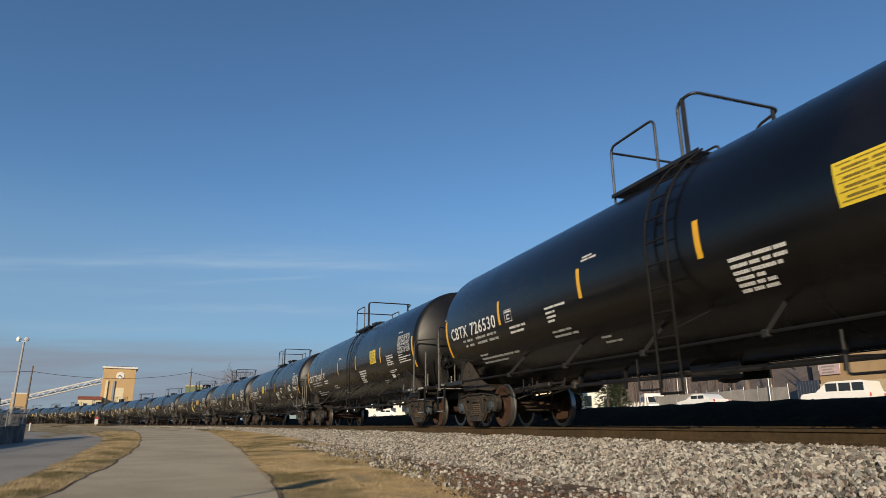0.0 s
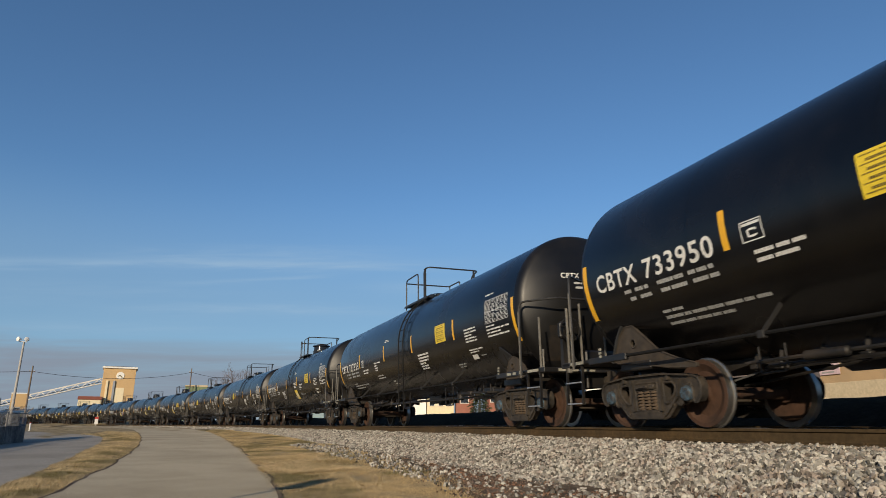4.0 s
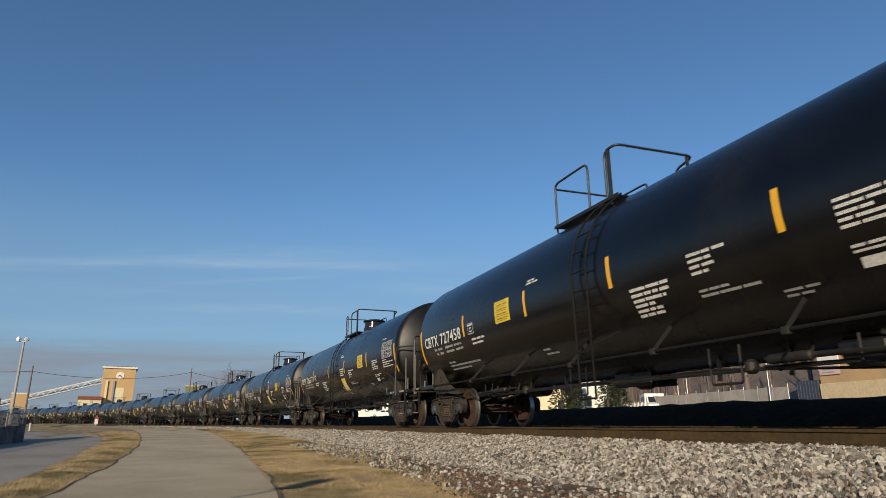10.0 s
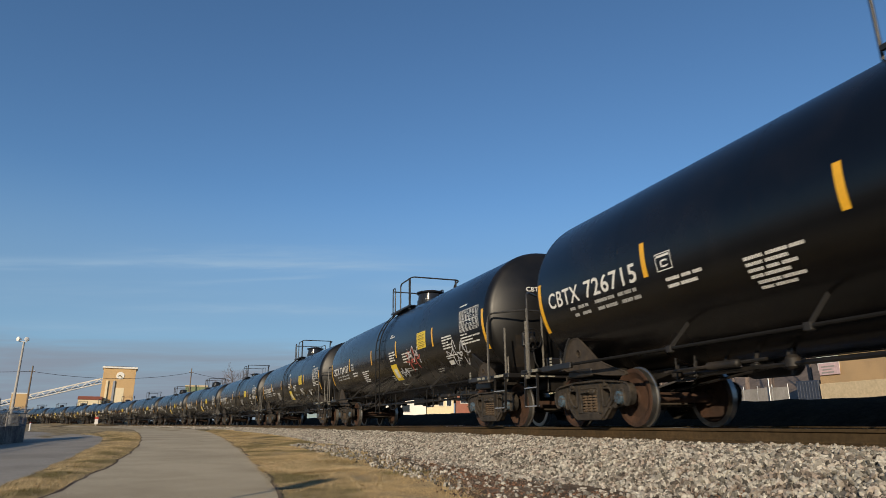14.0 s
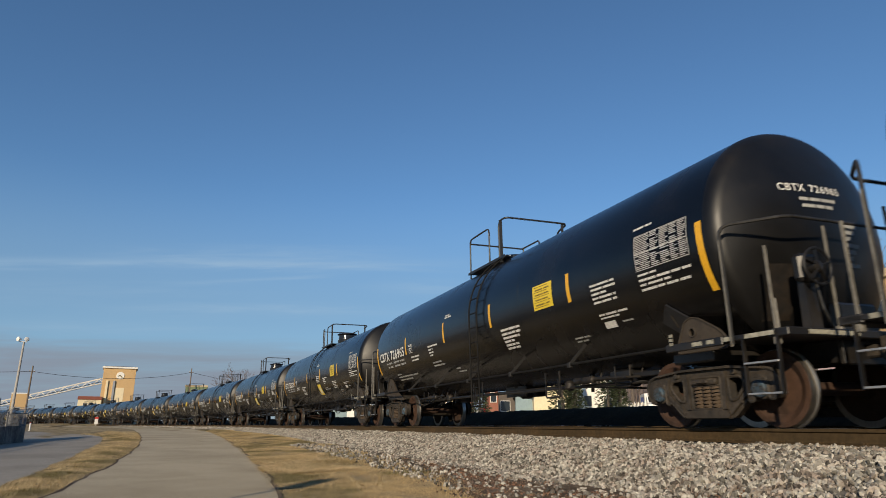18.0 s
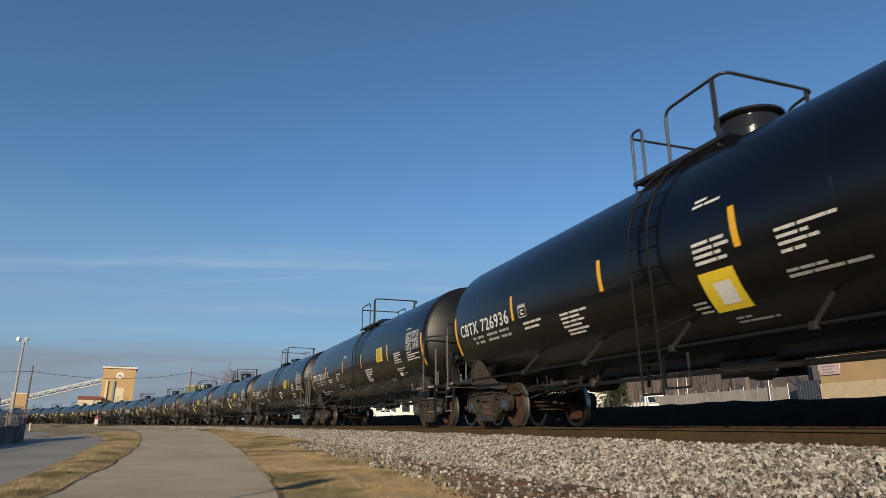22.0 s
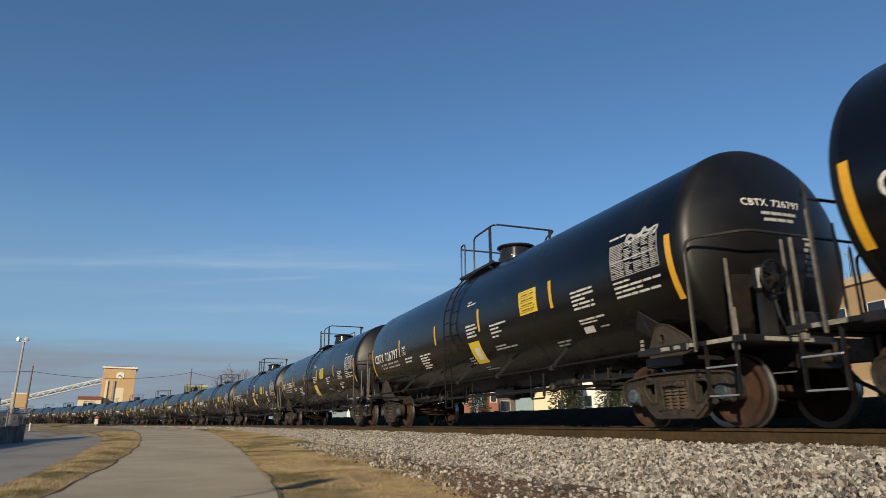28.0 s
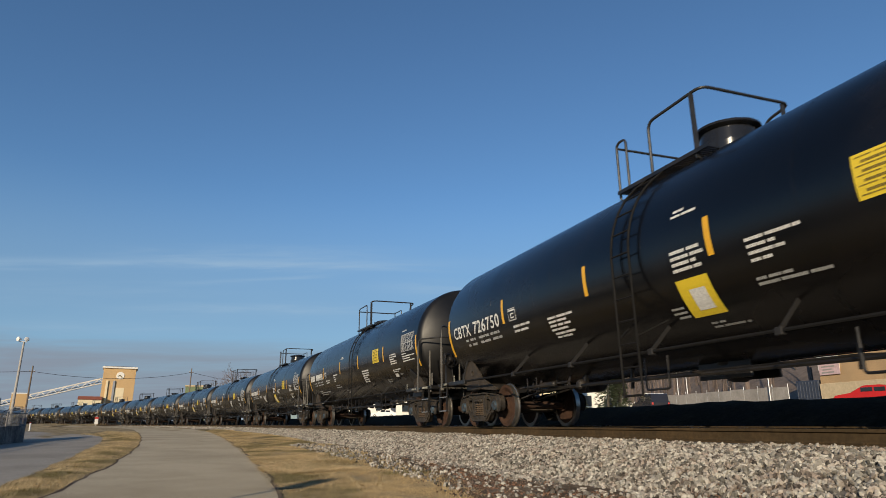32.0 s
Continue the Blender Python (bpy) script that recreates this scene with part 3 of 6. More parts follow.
    bits = place(26000, -5.5, 12, 0.011, "soil_bits", 2.3, 4.6, True)
    bits.data.materials[0] = M_BITS
    place(34000, 14, 45, 0.036, "ballast_stones_mid", 0.86, 3.3)
    place(16000, 45, 120, 0.06, "ballast_stones_far", 0.88, 2.9)
    meshes = []
    for sv, sf in shapes:
        me = bpy.data.meshes.new("stone")
        me.from_pydata((sv * 0.038).tolist(), [], sf.tolist())
        me.materials.append(M_STONEP)
        meshes.append(me)
    for i in range(260):
        s, d = rng.uniform(-5, 8), rng.uniform(1.0, 2.5)
        p = off(s, d, bed_z(d) + 0.02 * math.sin(s * 1.7) + 0.022)
        ob = part("stone", meshes[i % 6], None, bed)
        ob.matrix_basis = Matrix.LocRotScale(p, Euler(rng.uniform(0, 6.28, 3)), [rng.uniform(0.7, 1.3)] * 3)


build_bed()


def shoulder(s):
    return np.interp(s, [-8, -1, 1.7, 4.3, 8.3, 20, 60], [1.3, 1.0, 0.48, 0.06, -0.2, -0.25, -0.35])


def build_shoulder():
    """Bare soil between the ballast and the grass, with a ragged edge."""
    strip("trim", s_steps(-30, 60), lambda s: [2.3, 2.6, 2.9, 3.1, 3.3 + 0.6 * ragged(s, 1) + shoulder(s), 3.45 + 2.4 * ragged(s, 1) + shoulder(s)],
          lambda s, j, d, p: float(ground_z([p.x], [p.y])[0]) + (0.03, 0.03, 0.03, 0.028, 0.02, -0.01)[j], M_DIRT, "bare brown soil beside the ballast", "soil")


build_shoulder()


def build_grass():
    rng = np.random.RandomState(8)

    def tufts(count, s0, s1, dfun, h, w, name, m=M_BLADE, label="short dry straw-coloured winter grass"):
        s = s0 + (s1 - s0) * rng.uniform(0, 1, count) ** 1.5
        u = rng.uniform(0, 1, count)
        d = dfun(s, u)
        a = np.interp(s, S_GRID, LA)
        P = np.stack([np.interp(s, S_GRID, LX) - d * np.cos(a), np.interp(s, S_GRID, LY) - d * np.sin(a), 0 * s], 1)
        P[:, 2] = ground_z(P[:, 0], P[:, 1]) - 0.005
        patch = 0.55 + 0.6 * (0.5 + 0.5 * swell(P[:, 0], P[:, 1], 1.1))
        ang = rng.uniform(0, 6.28, count)
        lean = rng.uniform(0.8, 3.4, count)
        hh = h * rng.uniform(0.3, 1.3, count) * patch
        ww = w * (1 + 0.06 * s)
        sx, sy = np.cos(ang) * ww, np.sin(ang) * ww
        lx, ly = -np.sin(ang) * hh * lean, np.cos(ang) * hh * lean
        V = np.empty((count, 5, 3))
        V[:, 0] = P + np.stack([-sx, -sy, 0 * sx], 1)
        V[:, 1] = P + np.stack([sx, sy, 0 * sx], 1)
        V[:, 2] = P + np.stack([sx * 0.7 + lx * 0.4, sy * 0.7 + ly * 0.4, hh * 0.6], 1)
        V[:, 3] = P + np.stack([-sx * 0.7 + lx * 0.4, -sy * 0.7 + ly * 0.4, hh * 0.6], 1)
        V[:, 4] = P + np.stack([lx, ly, hh], 1)
        i = np.arange(count)[:, None] * 5
        quads = (i + np.array([[0, 1, 2, 3]])).tolist()
        tris = (i + np.array([[3, 2, 4]])).tolist()
        me = bpy.data.meshes.new(name)
        me.from_pydata(V.reshape(-1, 3).tolist(), [], quads + tris)
        me.materials.append(m)
        return tagged(new(name, me), label, "grass", kind="stuff")

    tufts(190000, -1, 45, lambda s, u: 3.2 + shoulder(s) + u ** 0.9 * (rim(PATH_IN, s) - 3.13 - shoulder(s)), 0.040, 0.0023, "grass")
    tufts(50000, -1, 45, lambda s, u: rim(PATH_OUT, s) + 0.03 + u * (rim(ROAD_IN, s) - rim(PATH_OUT, s)), 0.042, 0.0026, "grass")
    tufts(30000, 3.6, 9.0, lambda s, u: np.minimum(rim(PATH_IN, s) + 0.02, 4.0 + 0.12 * (s - 3.6) + 0.25 * np.sin(s * 2.9) + u * (2.2 - 0.05 * s)), 0.058, 0.0023, "grass", M_STRAW, "longer pale straw grass beside the path")


build_grass()


# ---- the tank cars ----
M_TABLE = mat("worn_white_table_print", (0.47, 0.46, 0.43), 0.6, 0, 0.3, 30.0)
M_STAIN = mat("rusty_brown_stain", (0.015, 0.011, 0.0078), 0.7, 0, 0.4, 6.0, 0, (0.008, 0.0072, 0.0066), 2.5, spec=0.2)
M_RIGGING = mat("oily_brake_steel", (0.010, 0.009, 0.008), 0.6, 0.0, 0.5, 12.0, 0.002, (0.02, 0.015, 0.011), 3.0)
M_GRAPHITE = mat("dull_grey_bracket", (0.012, 0.011, 0.0105), 0.7, 0, 0.3, 10.0)
R, WC = 1.5426, 2.411
HALF, KNUCKLE, DISH = 7.68, 0.25, 2.9
DISH_BACK = math.sqrt((DISH - KNUCKLE) ** 2 - (R - KNUCKLE) ** 2)
TANGENT = math.atan2(R - KNUCKLE, DISH_BACK)
BC = 6.925


def skin(u, a, lift_by=0.004):
    """A point of the tank's near side: u along the car, a degrees above its middle."""
    q = radians(a)
    return (u, -(R + lift_by) * math.cos(q), WC + (R + lift_by) * math.sin(q))


def decal(g, u0, u1, a0, a1, mi=0, lift_by=0.004, slant=0.0):
    n = max(1, int(abs(a1 - a0) / 5) + 1)
    v = []
    for k in range(n + 1):
        a = a0 + (a1 - a0) * k / n
        v += [skin(u0 + slant * k / n, a, lift_by), skin(u1 + slant * k / n, a, lift_by)]
    return g.add(v, [(2 * k, 2 * k + 1, 2 * k + 3, 2 * k + 2) for k in range(n)], mi)


def words(g, u0, u1, a, h, rnd, mi=0, lift_by=0.004):
    """A line of unreadable small print: a row of bars h degrees high."""
    u = u0
    while u < u1 - 0.05:
        w = min(rnd.uniform(0.12, 0.36), u1 - u)
        end = u + w
        while u < end - 0.012:
            c = min(0.016 * h + rnd.uniform(0.0, 0.012), end - u)
            decal(g, u, u + c, a - h, a, mi, lift_by)
            u += c + 0.0055
        u = end + rnd.uniform(0.022, 0.036)
    return g


def glyphs(text, height):
    """The outline of a line of writing as flat bmesh, cut in rows so that it can bend."""
    cu = bpy.data.curves.new("writing", "FONT")
    cu.body = text
    cu.size = height / 0.7
    cu.resolution_u = 3
    cu.offset = height * 0.022
    cu.space_character = 1.1
    cu.space_word = 1.4
    ob = new("writing", cu)
    bpy.context.view_layer.update()
    me = bpy.data.meshes.new_from_object(ob.evaluated_get(bpy.context.evaluated_depsgraph_get()))
    bm = bmesh.new()
    bm.from_mesh(me)
    bpy.data.objects.remove(ob)
    bpy.data.curves.remove(cu)
    bpy.data.meshes.remove(me)
    for k in range(1, 4):
        bmesh.ops.bisect_plane(bm, geom=bm.verts[:] + bm.edges[:] + bm.faces[:], plane_co=(0, height * k / 4, 0), plane_no=(0, 1, 0))
    return bm


def mark_mesh(text, u0, width):
    """A piece of the car's reporting mark, bent on the tank's side."""
    bm = glyphs(text, 0.27)
    wide = max(v.co.x for v in bm.verts)
    for v in bm.verts:
        v.co = Vector(skin(u0 + v.co.x * width / wide, -13.2 + math.degrees(v.co.y / R)))
    me = bpy.data.meshes.new("reporting_mark")
    bm.to_mesh(me)
    bm.free()
    me.materials.append(M_WHITE)
    return me


def head_x(r, front=1):
    """How far out the dished head is at r from the axis: a knuckle, then a shallow sphere."""
    if r >= DISH * math.sin(TANGENT):
        return HALF + math.sqrt(max(0.0, KNUCKLE ** 2 - (r - R + KNUCKLE) ** 2))
    return HALF - DISH_BACK + math.sqrt(DISH ** 2 - r ** 2)


def head_mark_mesh(text, y0, width):
    bm = glyphs(text, 0.105)
    wide = max(v.co.x for v in bm.verts)
    for v in bm.verts:
        y = y0 + v.co.x * width / wide
        z = 0.50 + v.co.y
        v.co = Vector((head_x(math.hypot(y, z)) + 0.005, y, WC + z))
    me = bpy.data.meshes.new("head_mark")
    bm.to_mesh(me)
    bm.free()
    me.materials.append(M_WHITE)
    return me


def head_bar(g, y0, y1, z0, z1, mi=0):
    n = 8
    v = []
    for k in range(n + 1):
        y = y0 + (y1 - y0) * k / n
        for z in (z0, z1):
            v.append((head_x(math.hypot(y, z)) + 0.005, y, WC + z))
    g.add(v, [(2 * k, 2 * k + 2, 2 * k + 3, 2 * k + 1) for k in range(n)], mi)


def tank_mesh():
    radii = [max(0.02, DISH * math.sin(TANGENT * k / 6)) for k in range(6)]
    radii += [R - KNUCKLE + KNUCKLE * math.sin(TANGENT + (math.pi / 2 - TANGENT) * k / 6) for k in range(7)]
    prof = [(-head_x(r), r) for r in radii]
    prof += [(u, R) for u in (-5, -2.5, 0, 2.5, 5)]
    prof += [(-a, r) for a, r in reversed(prof[:13])]
    n = len(prof) - 1
    return Geo().lathe(prof, 72, "x", (0, 0, WC), [1 if k < 12 or k >= n - 12 else 0 for k in range(n)]).mesh("tank", [M_TANK, M_HEAD], 40)


def wheelset_mesh():
    g = Geo()
    prof = [(-1.145, 0.03), (-1.145, 0.085), (-1.13, 0.102), (-1.08, 0.108), (-1.06, 0.075), (-0.845, 0.08), (-0.845, 0.13), (-0.80, 0.14), (-0.78, 0.30), (-0.825, 0.385), (-0.832, 0.395), (-0.832, 0.452), (-0.825, 0.457), (-0.735, 0.460), (-0.725, 0.485), (-0.70, 0.485), (-0.695, 0.40), (-0.705, 0.30), (-0.69, 0.14), (-0.62, 0.13), (-0.62, 0.09), (-0.3, 0.085)]
    mis = [2, 2, 2, 2, 0, 0, 0, 0, 0, 0, 0, 0, 1, 1, 1, 1, 0, 0, 0, 0, 0]
    full = prof + [(-a, r) for a, r in reversed(prof)]
    g.lathe(full, 40, "y", (0, 0, 0), mis + [0] + mis[::-1])
    for side in (-1, 1):
        for k in range(3):
            q = 2 * math.pi * k / 3
            g.lathe([(side * 1.143, 0.014), (side * 1.16, 0.014)], 6, "y", (0.055 * math.sin(q), 0, 0.055 * math.cos(q)), [2])
    return fixed(g).mesh("wheelset", [M_RUST, M_TREAD, M_CAP], 30)


def cast_plate(g, outer, holes, y0, y1, lip):
    """A cast plate with openings, its outlines in x and z, with a rounded lip along every edge of the outer face."""
    loops = [outer] + holes
    flat = [Vector((x, z, 0)) for loop in loops for x, z in loop]
    tris = tessellate_polygon([[Vector((x, z, 0)) for x, z in loop] for loop in loops])
    n = len(flat)
    g.add([(p.x, y0, p.y) for p in flat] + [(p.x, y1, p.y) for p in flat], [tuple(t) for t in tris] + [tuple(i + n for i in reversed(t)) for t in tris])
    for loop in loops:
        k = len(loop)
        g.add([(x, y0, z) for x, z in loop] + [(x, y1, z) for x, z in loop], [(i, (i + 1) % k, k + (i + 1) % k, k + i) for i in range(k)])
        g.tube([(x, y0 - 0.004, z) for x, z in loop], lip, 6, 0, closed=True)


def rounded(loop, r=0.03, n=3):
    """Round the corners of a closed outline of x and z."""
    out = []
    for i, b in enumerate(loop):
        b = Vector(b)
        a, c = Vector(loop[i - 1]), Vector(loop[(i + 1) % len(loop)])
        p, q = a - b, c - b
        e = min(r, p.length * 0.4, q.length * 0.4)
        p, q = p.normalized() * e, q.normalized() * e
        for k in range(n + 1):
            t = k / n
            w = b + p * (1 - t) ** 2 + q * t ** 2
            out.append((w.x, w.y))
    return out


def ring(x, z, r):
    return [(x + r * math.cos(k * math.pi / 8), z + r * math.sin(k * math.pi / 8)) for k in range(16)]


def side_frame_mesh():
    """A cast freight side frame: arched top, two open triangles, a spring window and the pedestals round the bearings."""
    g = Geo()
    y0, y1 = -1.08, -0.97
    half = [(0.42, 0.755), (0.72, 0.715), (0.98, 0.70), (1.10, 0.665), (1.165, 0.57), (1.15, 0.42), (1.07, 0.335), (1.0, 0.34), (0.995, 0.545), (0.78, 0.545), (0.775, 0.325), (0.72, 0.305), (0.67, 0.34), (0.47, 0.155), (0.39, 0.13)]
    outer = [(-x, z) for x, z in reversed(half)] + half
    tri = [(0.395, 0.635), (0.60, 0.625), (0.655, 0.575), (0.64, 0.49), (0.50, 0.345), (0.405, 0.335)]
    window = [(-0.255, 0.235), (0.255, 0.235), (0.265, 0.64), (-0.265, 0.64)]
    cast_plate(g, rounded(outer, 0.035, 2), [rounded(tri, 0.05), rounded([(-x, z) for x, z in tri], 0.05), rounded(window, 0.03, 2)], y0, y1, 0.021)
    # the top chord's flange and the bottom chord's shelf
    g.prism([(-0.95, 0.690), (-0.42, 0.735), (0.42, 0.735), (0.95, 0.690), (0.95, 0.712), (0.42, 0.765), (-0.42, 0.765), (-0.95, 0.712)], y0 - 0.055, y1 + 0.04)
    g.prism([(-0.37, 0.125), (0.37, 0.125), (0.40, 0.16), (0.34, 0.215), (-0.34, 0.215), (-0.40, 0.16)], y0 - 0.045, y1 + 0.05)
    g.box(-0.27, 0.27, y0 - 0.03, y1 + 0.04, 0.205, 0.232, 0.008)
    for m in (1, -1):
        # proud column edges and the gusset that runs down to the bottom chord
        g.beam((m * 0.315, y0 - 0.01, 0.235), (m * 0.345, y0 - 0.01, 0.70), 0.05, 0.06, up=(1, 0, 0))
        g.beam((m * 0.40, y0 - 0.012, 0.18), (m * 0.69, y0 - 0.012, 0.42), 0.045, 0.05, up=(0, 1, 0))
        g.beam((m * 0.70, y0 - 0.01, 0.42), (m * 0.72, y0 - 0.01, 0.66), 0.05, 0.045, up=(1, 0, 0))
        # bearing adapter, cup and its locking ring
        g.box(m * 0.889 - 0.10, m * 0.889 + 0.10, y0 - 0.015, y1 - 0.01, 0.535, 0.60, 0.015)
        g.lathe([(-1.09, 0.105), (-1.075, 0.124), (-0.92, 0.128), (-0.90, 0.10)], 20, "y", (m * 0.889, 0, 0.457))
        # a cast boss and two rivets
        g.lathe([(y0 - 0.05, 0.02), (y0 - 0.045, 0.035), (y0, 0.04)], 10, "y", (m * 0.52, 0, 0.685))
        g.lathe([(y0 - 0.03, 0.012), (y0 - 0.025, 0.022), (y0, 0.024)], 8, "y", (m * 0.60, 0, 0.315))
    # bolster end with its wedges, over the springs
    g.box(-0.225, 0.225, y0 - 0.06, y1, 0.545, 0.625, 0.02)
    g.box(-0.10, 0.10, y0 - 0.085, y0 - 0.05, 0.565, 0.605, 0.01)
    g.box(-0.245, 0.245, y0 - 0.02, y1, 0.520, 0.545, 0.008)
    return fixed(g).mesh("side_frame", M_TRUCK, 40)


def spring_mesh():
    g = Geo()
    pts = []
    for k in range(49):
        q = 2 * math.pi * k / 8
        pts.append((0.072 * math.cos(q), -1.04 + 0.072 * math.sin(q), 0.24 + 0.275 * k / 48))
    return g.tube(pts, 0.0175, 5).mesh("coil_spring", M_SPRING, 60)


def bolster_mesh():
    g = Geo()
    g.prism([(-0.22, 0.44), (0.22, 0.44), (0.23, 0.60), (0.2, 0.64), (-0.2, 0.64), (-0.23, 0.60)], -1.08, 1.08)
    g.lathe([(0.60, 0.30), (0.72, 0.30), (0.74, 0.28)], 24, "z")
    for m in (1, -1):
        # brake beams and their hangers
        g.tube([(m * 0.40, -0.72, 0.36), (m * 0.40, 0.72, 0.36)], 0.05, 8)
        g.tube([(m * 0.40, -0.70, 0.36), (m * 0.30, 0, 0.34), (m * 0.40, 0.70, 0.36)], 0.03, 6)
        for s in (-1, 1):
            g.box(m * 0.40 - 0.05 + 0.02 * m, m * 0.40 + 0.05 + 0.02 * m, s * 0.76 - 0.045, s * 0.76 + 0.045, 0.27, 0.50, 0.01)
        g.beam((m * 0.42, 0.1, 0.36), (m * 0.3, 0.1, 0.78), 0.05, 0.03)
    return fixed(g).mesh("truck", M_TRUCK, 30)


def rail_tube(pts, bend=0.09, n=4):
    """Round the corners of a bent tube's line."""
    pts = [Vector(p) for p in pts]
    out = [pts[0]]
    for a, b, c in zip(pts, pts[1:], pts[2:]):
        i, o = (a - b), (c - b)
        r = min(bend, i.length * 0.45, o.length * 0.45)
        i, o = i.normalized() * r, o.normalized() * r
        for k in range(n + 1):
            t = k / n
            out.append(b + i * (1 - t) ** 2 + o * t ** 2)
    return out + [pts[-1]]


CACHE = {}


def shared(key, make):
    if key not in CACHE:
        CACHE[key] = make()
    return CACHE[key]


def add_truck(car, at):
    truck = part("truck", shared("bolster", bolster_mesh), None, car, "dusty cast-steel two-axle truck")
    truck.matrix_basis = Matrix.Translation((at, 0, 0))
    for turn in (0, 180):
        m = pose(0, 0, 0, 0, 0, turn)
        f = part("side_frame", shared("side_frame", side_frame_mesh), None, truck, "dusty grey-brown cast side frame")
        f.matrix_basis = m
        for x in (-0.15, 0.0, 0.15):
            c = part("coil_spring", shared("springs", spring_mesh), None, truck)
            c.matrix_basis = m @ Matrix.Translation((x, 0, 0))
    for x in (0.889, -0.889):
        w = part("wheelset", shared("wheelset", wheelset_mesh), None, truck, "rust-brown steel wheels with polished rims")
        w.matrix_basis = pose(x, 0, 0.457)
    return truck


def add_end(car, f):
    """Sill, coupler, platform, steps and rails at one end; f is 1 at the leading end."""
    def X(p):
        return (f * p[0], p[1], p[2])

    def mk(build, name, m, label="", tag=0, parent=car, smooth=30):
        key = (name, tag, f)

        def make():
            g = Geo()
            build(g)
            g.v = [X(p) for p in g.v]
            return fixed(g).mesh(name, m, smooth)
        return part(name, shared(key, make), None, parent, label)

    def sill(g):
        g.prism([(5.3, 1.02), (5.3, 0.88), (6.1, 0.74), (8.45, 0.74), (8.45, 1.03), (7.6, 1.04)], -0.33, 0.33)
        g.box(8.40, 8.47, -0.45, 0.45, 0.70, 1.06, 0.015)
        g.box(6.55, 7.3, -1.25, 1.25, 0.83, 0.97, 0.02)

    mk(sill, "stub_sill", M_BLACK)

    def saddle(y):
        def saddle_plate(g):
            yy = (y - 0.02, y + 0.02)
            if f < 0:
                cast_plate(g, rounded([(7.45, 1.0), (7.27, 1.36), (7.12, 1.50), (6.92, 1.50), (6.70, 1.33), (6.36, 1.07), (5.98, 0.93), (5.62, 0.83), (5.62, 0.78), (6.2, 0.82), (6.6, 0.88), (7.3, 0.95)], 0.03, 2), [ring(6.93, 1.23, 0.065)], *yy, 0.012)
                for a, b in (((7.46, 0.98), (7.28, 1.37)), ((7.28, 1.37), (7.15, 1.52))):
                    g.beam((a[0], y, a[1]), (b[0], y, b[1]), 0.13, 0.03, 1)
            else:
                cast_plate(g, rounded([(6.67, 0.97), (6.69, 1.12), (6.83, 1.38), (6.95, 1.43), (7.10, 1.40), (7.42, 1.22), (7.58, 1.06), (7.55, 0.97)], 0.03, 2), [ring(6.96, 1.23, 0.06)], *yy, 0.012)
        return saddle_plate

    for y in (-1.22, 1.22):
        mk(saddle(y), "saddle_plate", [M_SADDLE, M_RUBBER], "grimy steel saddle plate with a round hole", y)

    def coupler(g):
        g.box(8.40, 8.80, -0.075, 0.075, 0.78, 0.93, 0.02)
        g.prism([(8.72, 0.74), (8.98, 0.74), (9.0, 0.80), (9.0, 0.95), (8.96, 1.0), (8.72, 1.0)], -0.17, 0.02)
        g.box(8.86, 9.0, 0.02, 0.15, 0.76, 0.97, 0.03)
        g.tube([(8.45, 0.3, 0.75), (8.6, 0.32, 0.55), (8.85, 0.3, 0.42), (9.0, 0.25, 0.45)], 0.03, 6)

    mk(coupler, "coupler", M_TRUCK, "rusty knuckle coupler with air hose")

    def platform(g):
        g.box(7.62, 8.62, -1.5, -0.33, 1.00, 1.06, 0.01)
        g.box(7.62, 8.62, 0.33, 1.5, 1.00, 1.06, 0.01)
        g.box(8.40, 8.66, -1.5, 1.5, 0.98, 1.07, 0.01)
        g.box(6.75, 7.75, -1.53, -1.47, 0.97, 1.07, 0.01)
        g.box(6.75, 7.75, 1.47, 1.53, 0.97, 1.07, 0.01)

    mk(platform, "end_platform", M_BLACK)

    def tape(g):
        for a, b in ((7.25, 7.42), (7.5, 7.62), (7.78, 7.92), (8.1, 8.5)) if f > 0 else ((7.9, 8.3),):
            g.box(a, b, -1.538, -1.531, 1.0, 1.05)
        x = 6.84 if f > 0 else 7.36
        for k in range(3):
            g.box(x, x + 0.07, -1.538, -1.531, 1.05 + 0.055 * k, 1.09 + 0.055 * k)
        g.box(8.664, 8.668, -1.2, -0.4, 1.0, 1.05)

    mk(tape, "step_tape", M_TAPE, "worn white tape strips")["kind"] = "stuff"

    def hoop(g):
        x, z = (7.98, 2.38) if f > 0 else (8.08, 2.52)
        g.tube(rail_tube([(x, -1.60, 0.95), (x, -1.60, z), (8.54, -1.1, z + 0.02), (8.54, 1.1, z + 0.02), (x, 1.60, z), (x, 1.60, 0.95)], 0.14), 0.021, 8)

    mk(hoop, "end_handrail", M_RAILBAR, "black tubular handrail round the tank end")

    def leg(g):
        x = 7.95 if f > 0 else 8.05
        g.beam((x + 0.03, -1.612, 0.92), (x + 0.03, -1.612, 2.2), 0.034, 0.016)

    mk(leg, "handrail_leg", M_POST, "bare grey upright of the end handrail")
    for x, y, z0, z1 in ((8.47, -1.45, 0.9, 2.02), (8.60, -0.62, 1.0, 2.30), (8.60, 0.62, 1.0, 2.30), (8.47, 1.45, 0.9, 2.02)):
        def post(g):
            g.beam((x, y, z0), (x, y, z1), 0.034, 0.018)
            g.box(x - 0.03, x + 0.03, y - 0.035, y + 0.035, z0, z0 + 0.12, 0.008)
        mk(post, "grab_post", M_POST, "worn grey upright grab bar" if abs(y) > 1 else "", y)

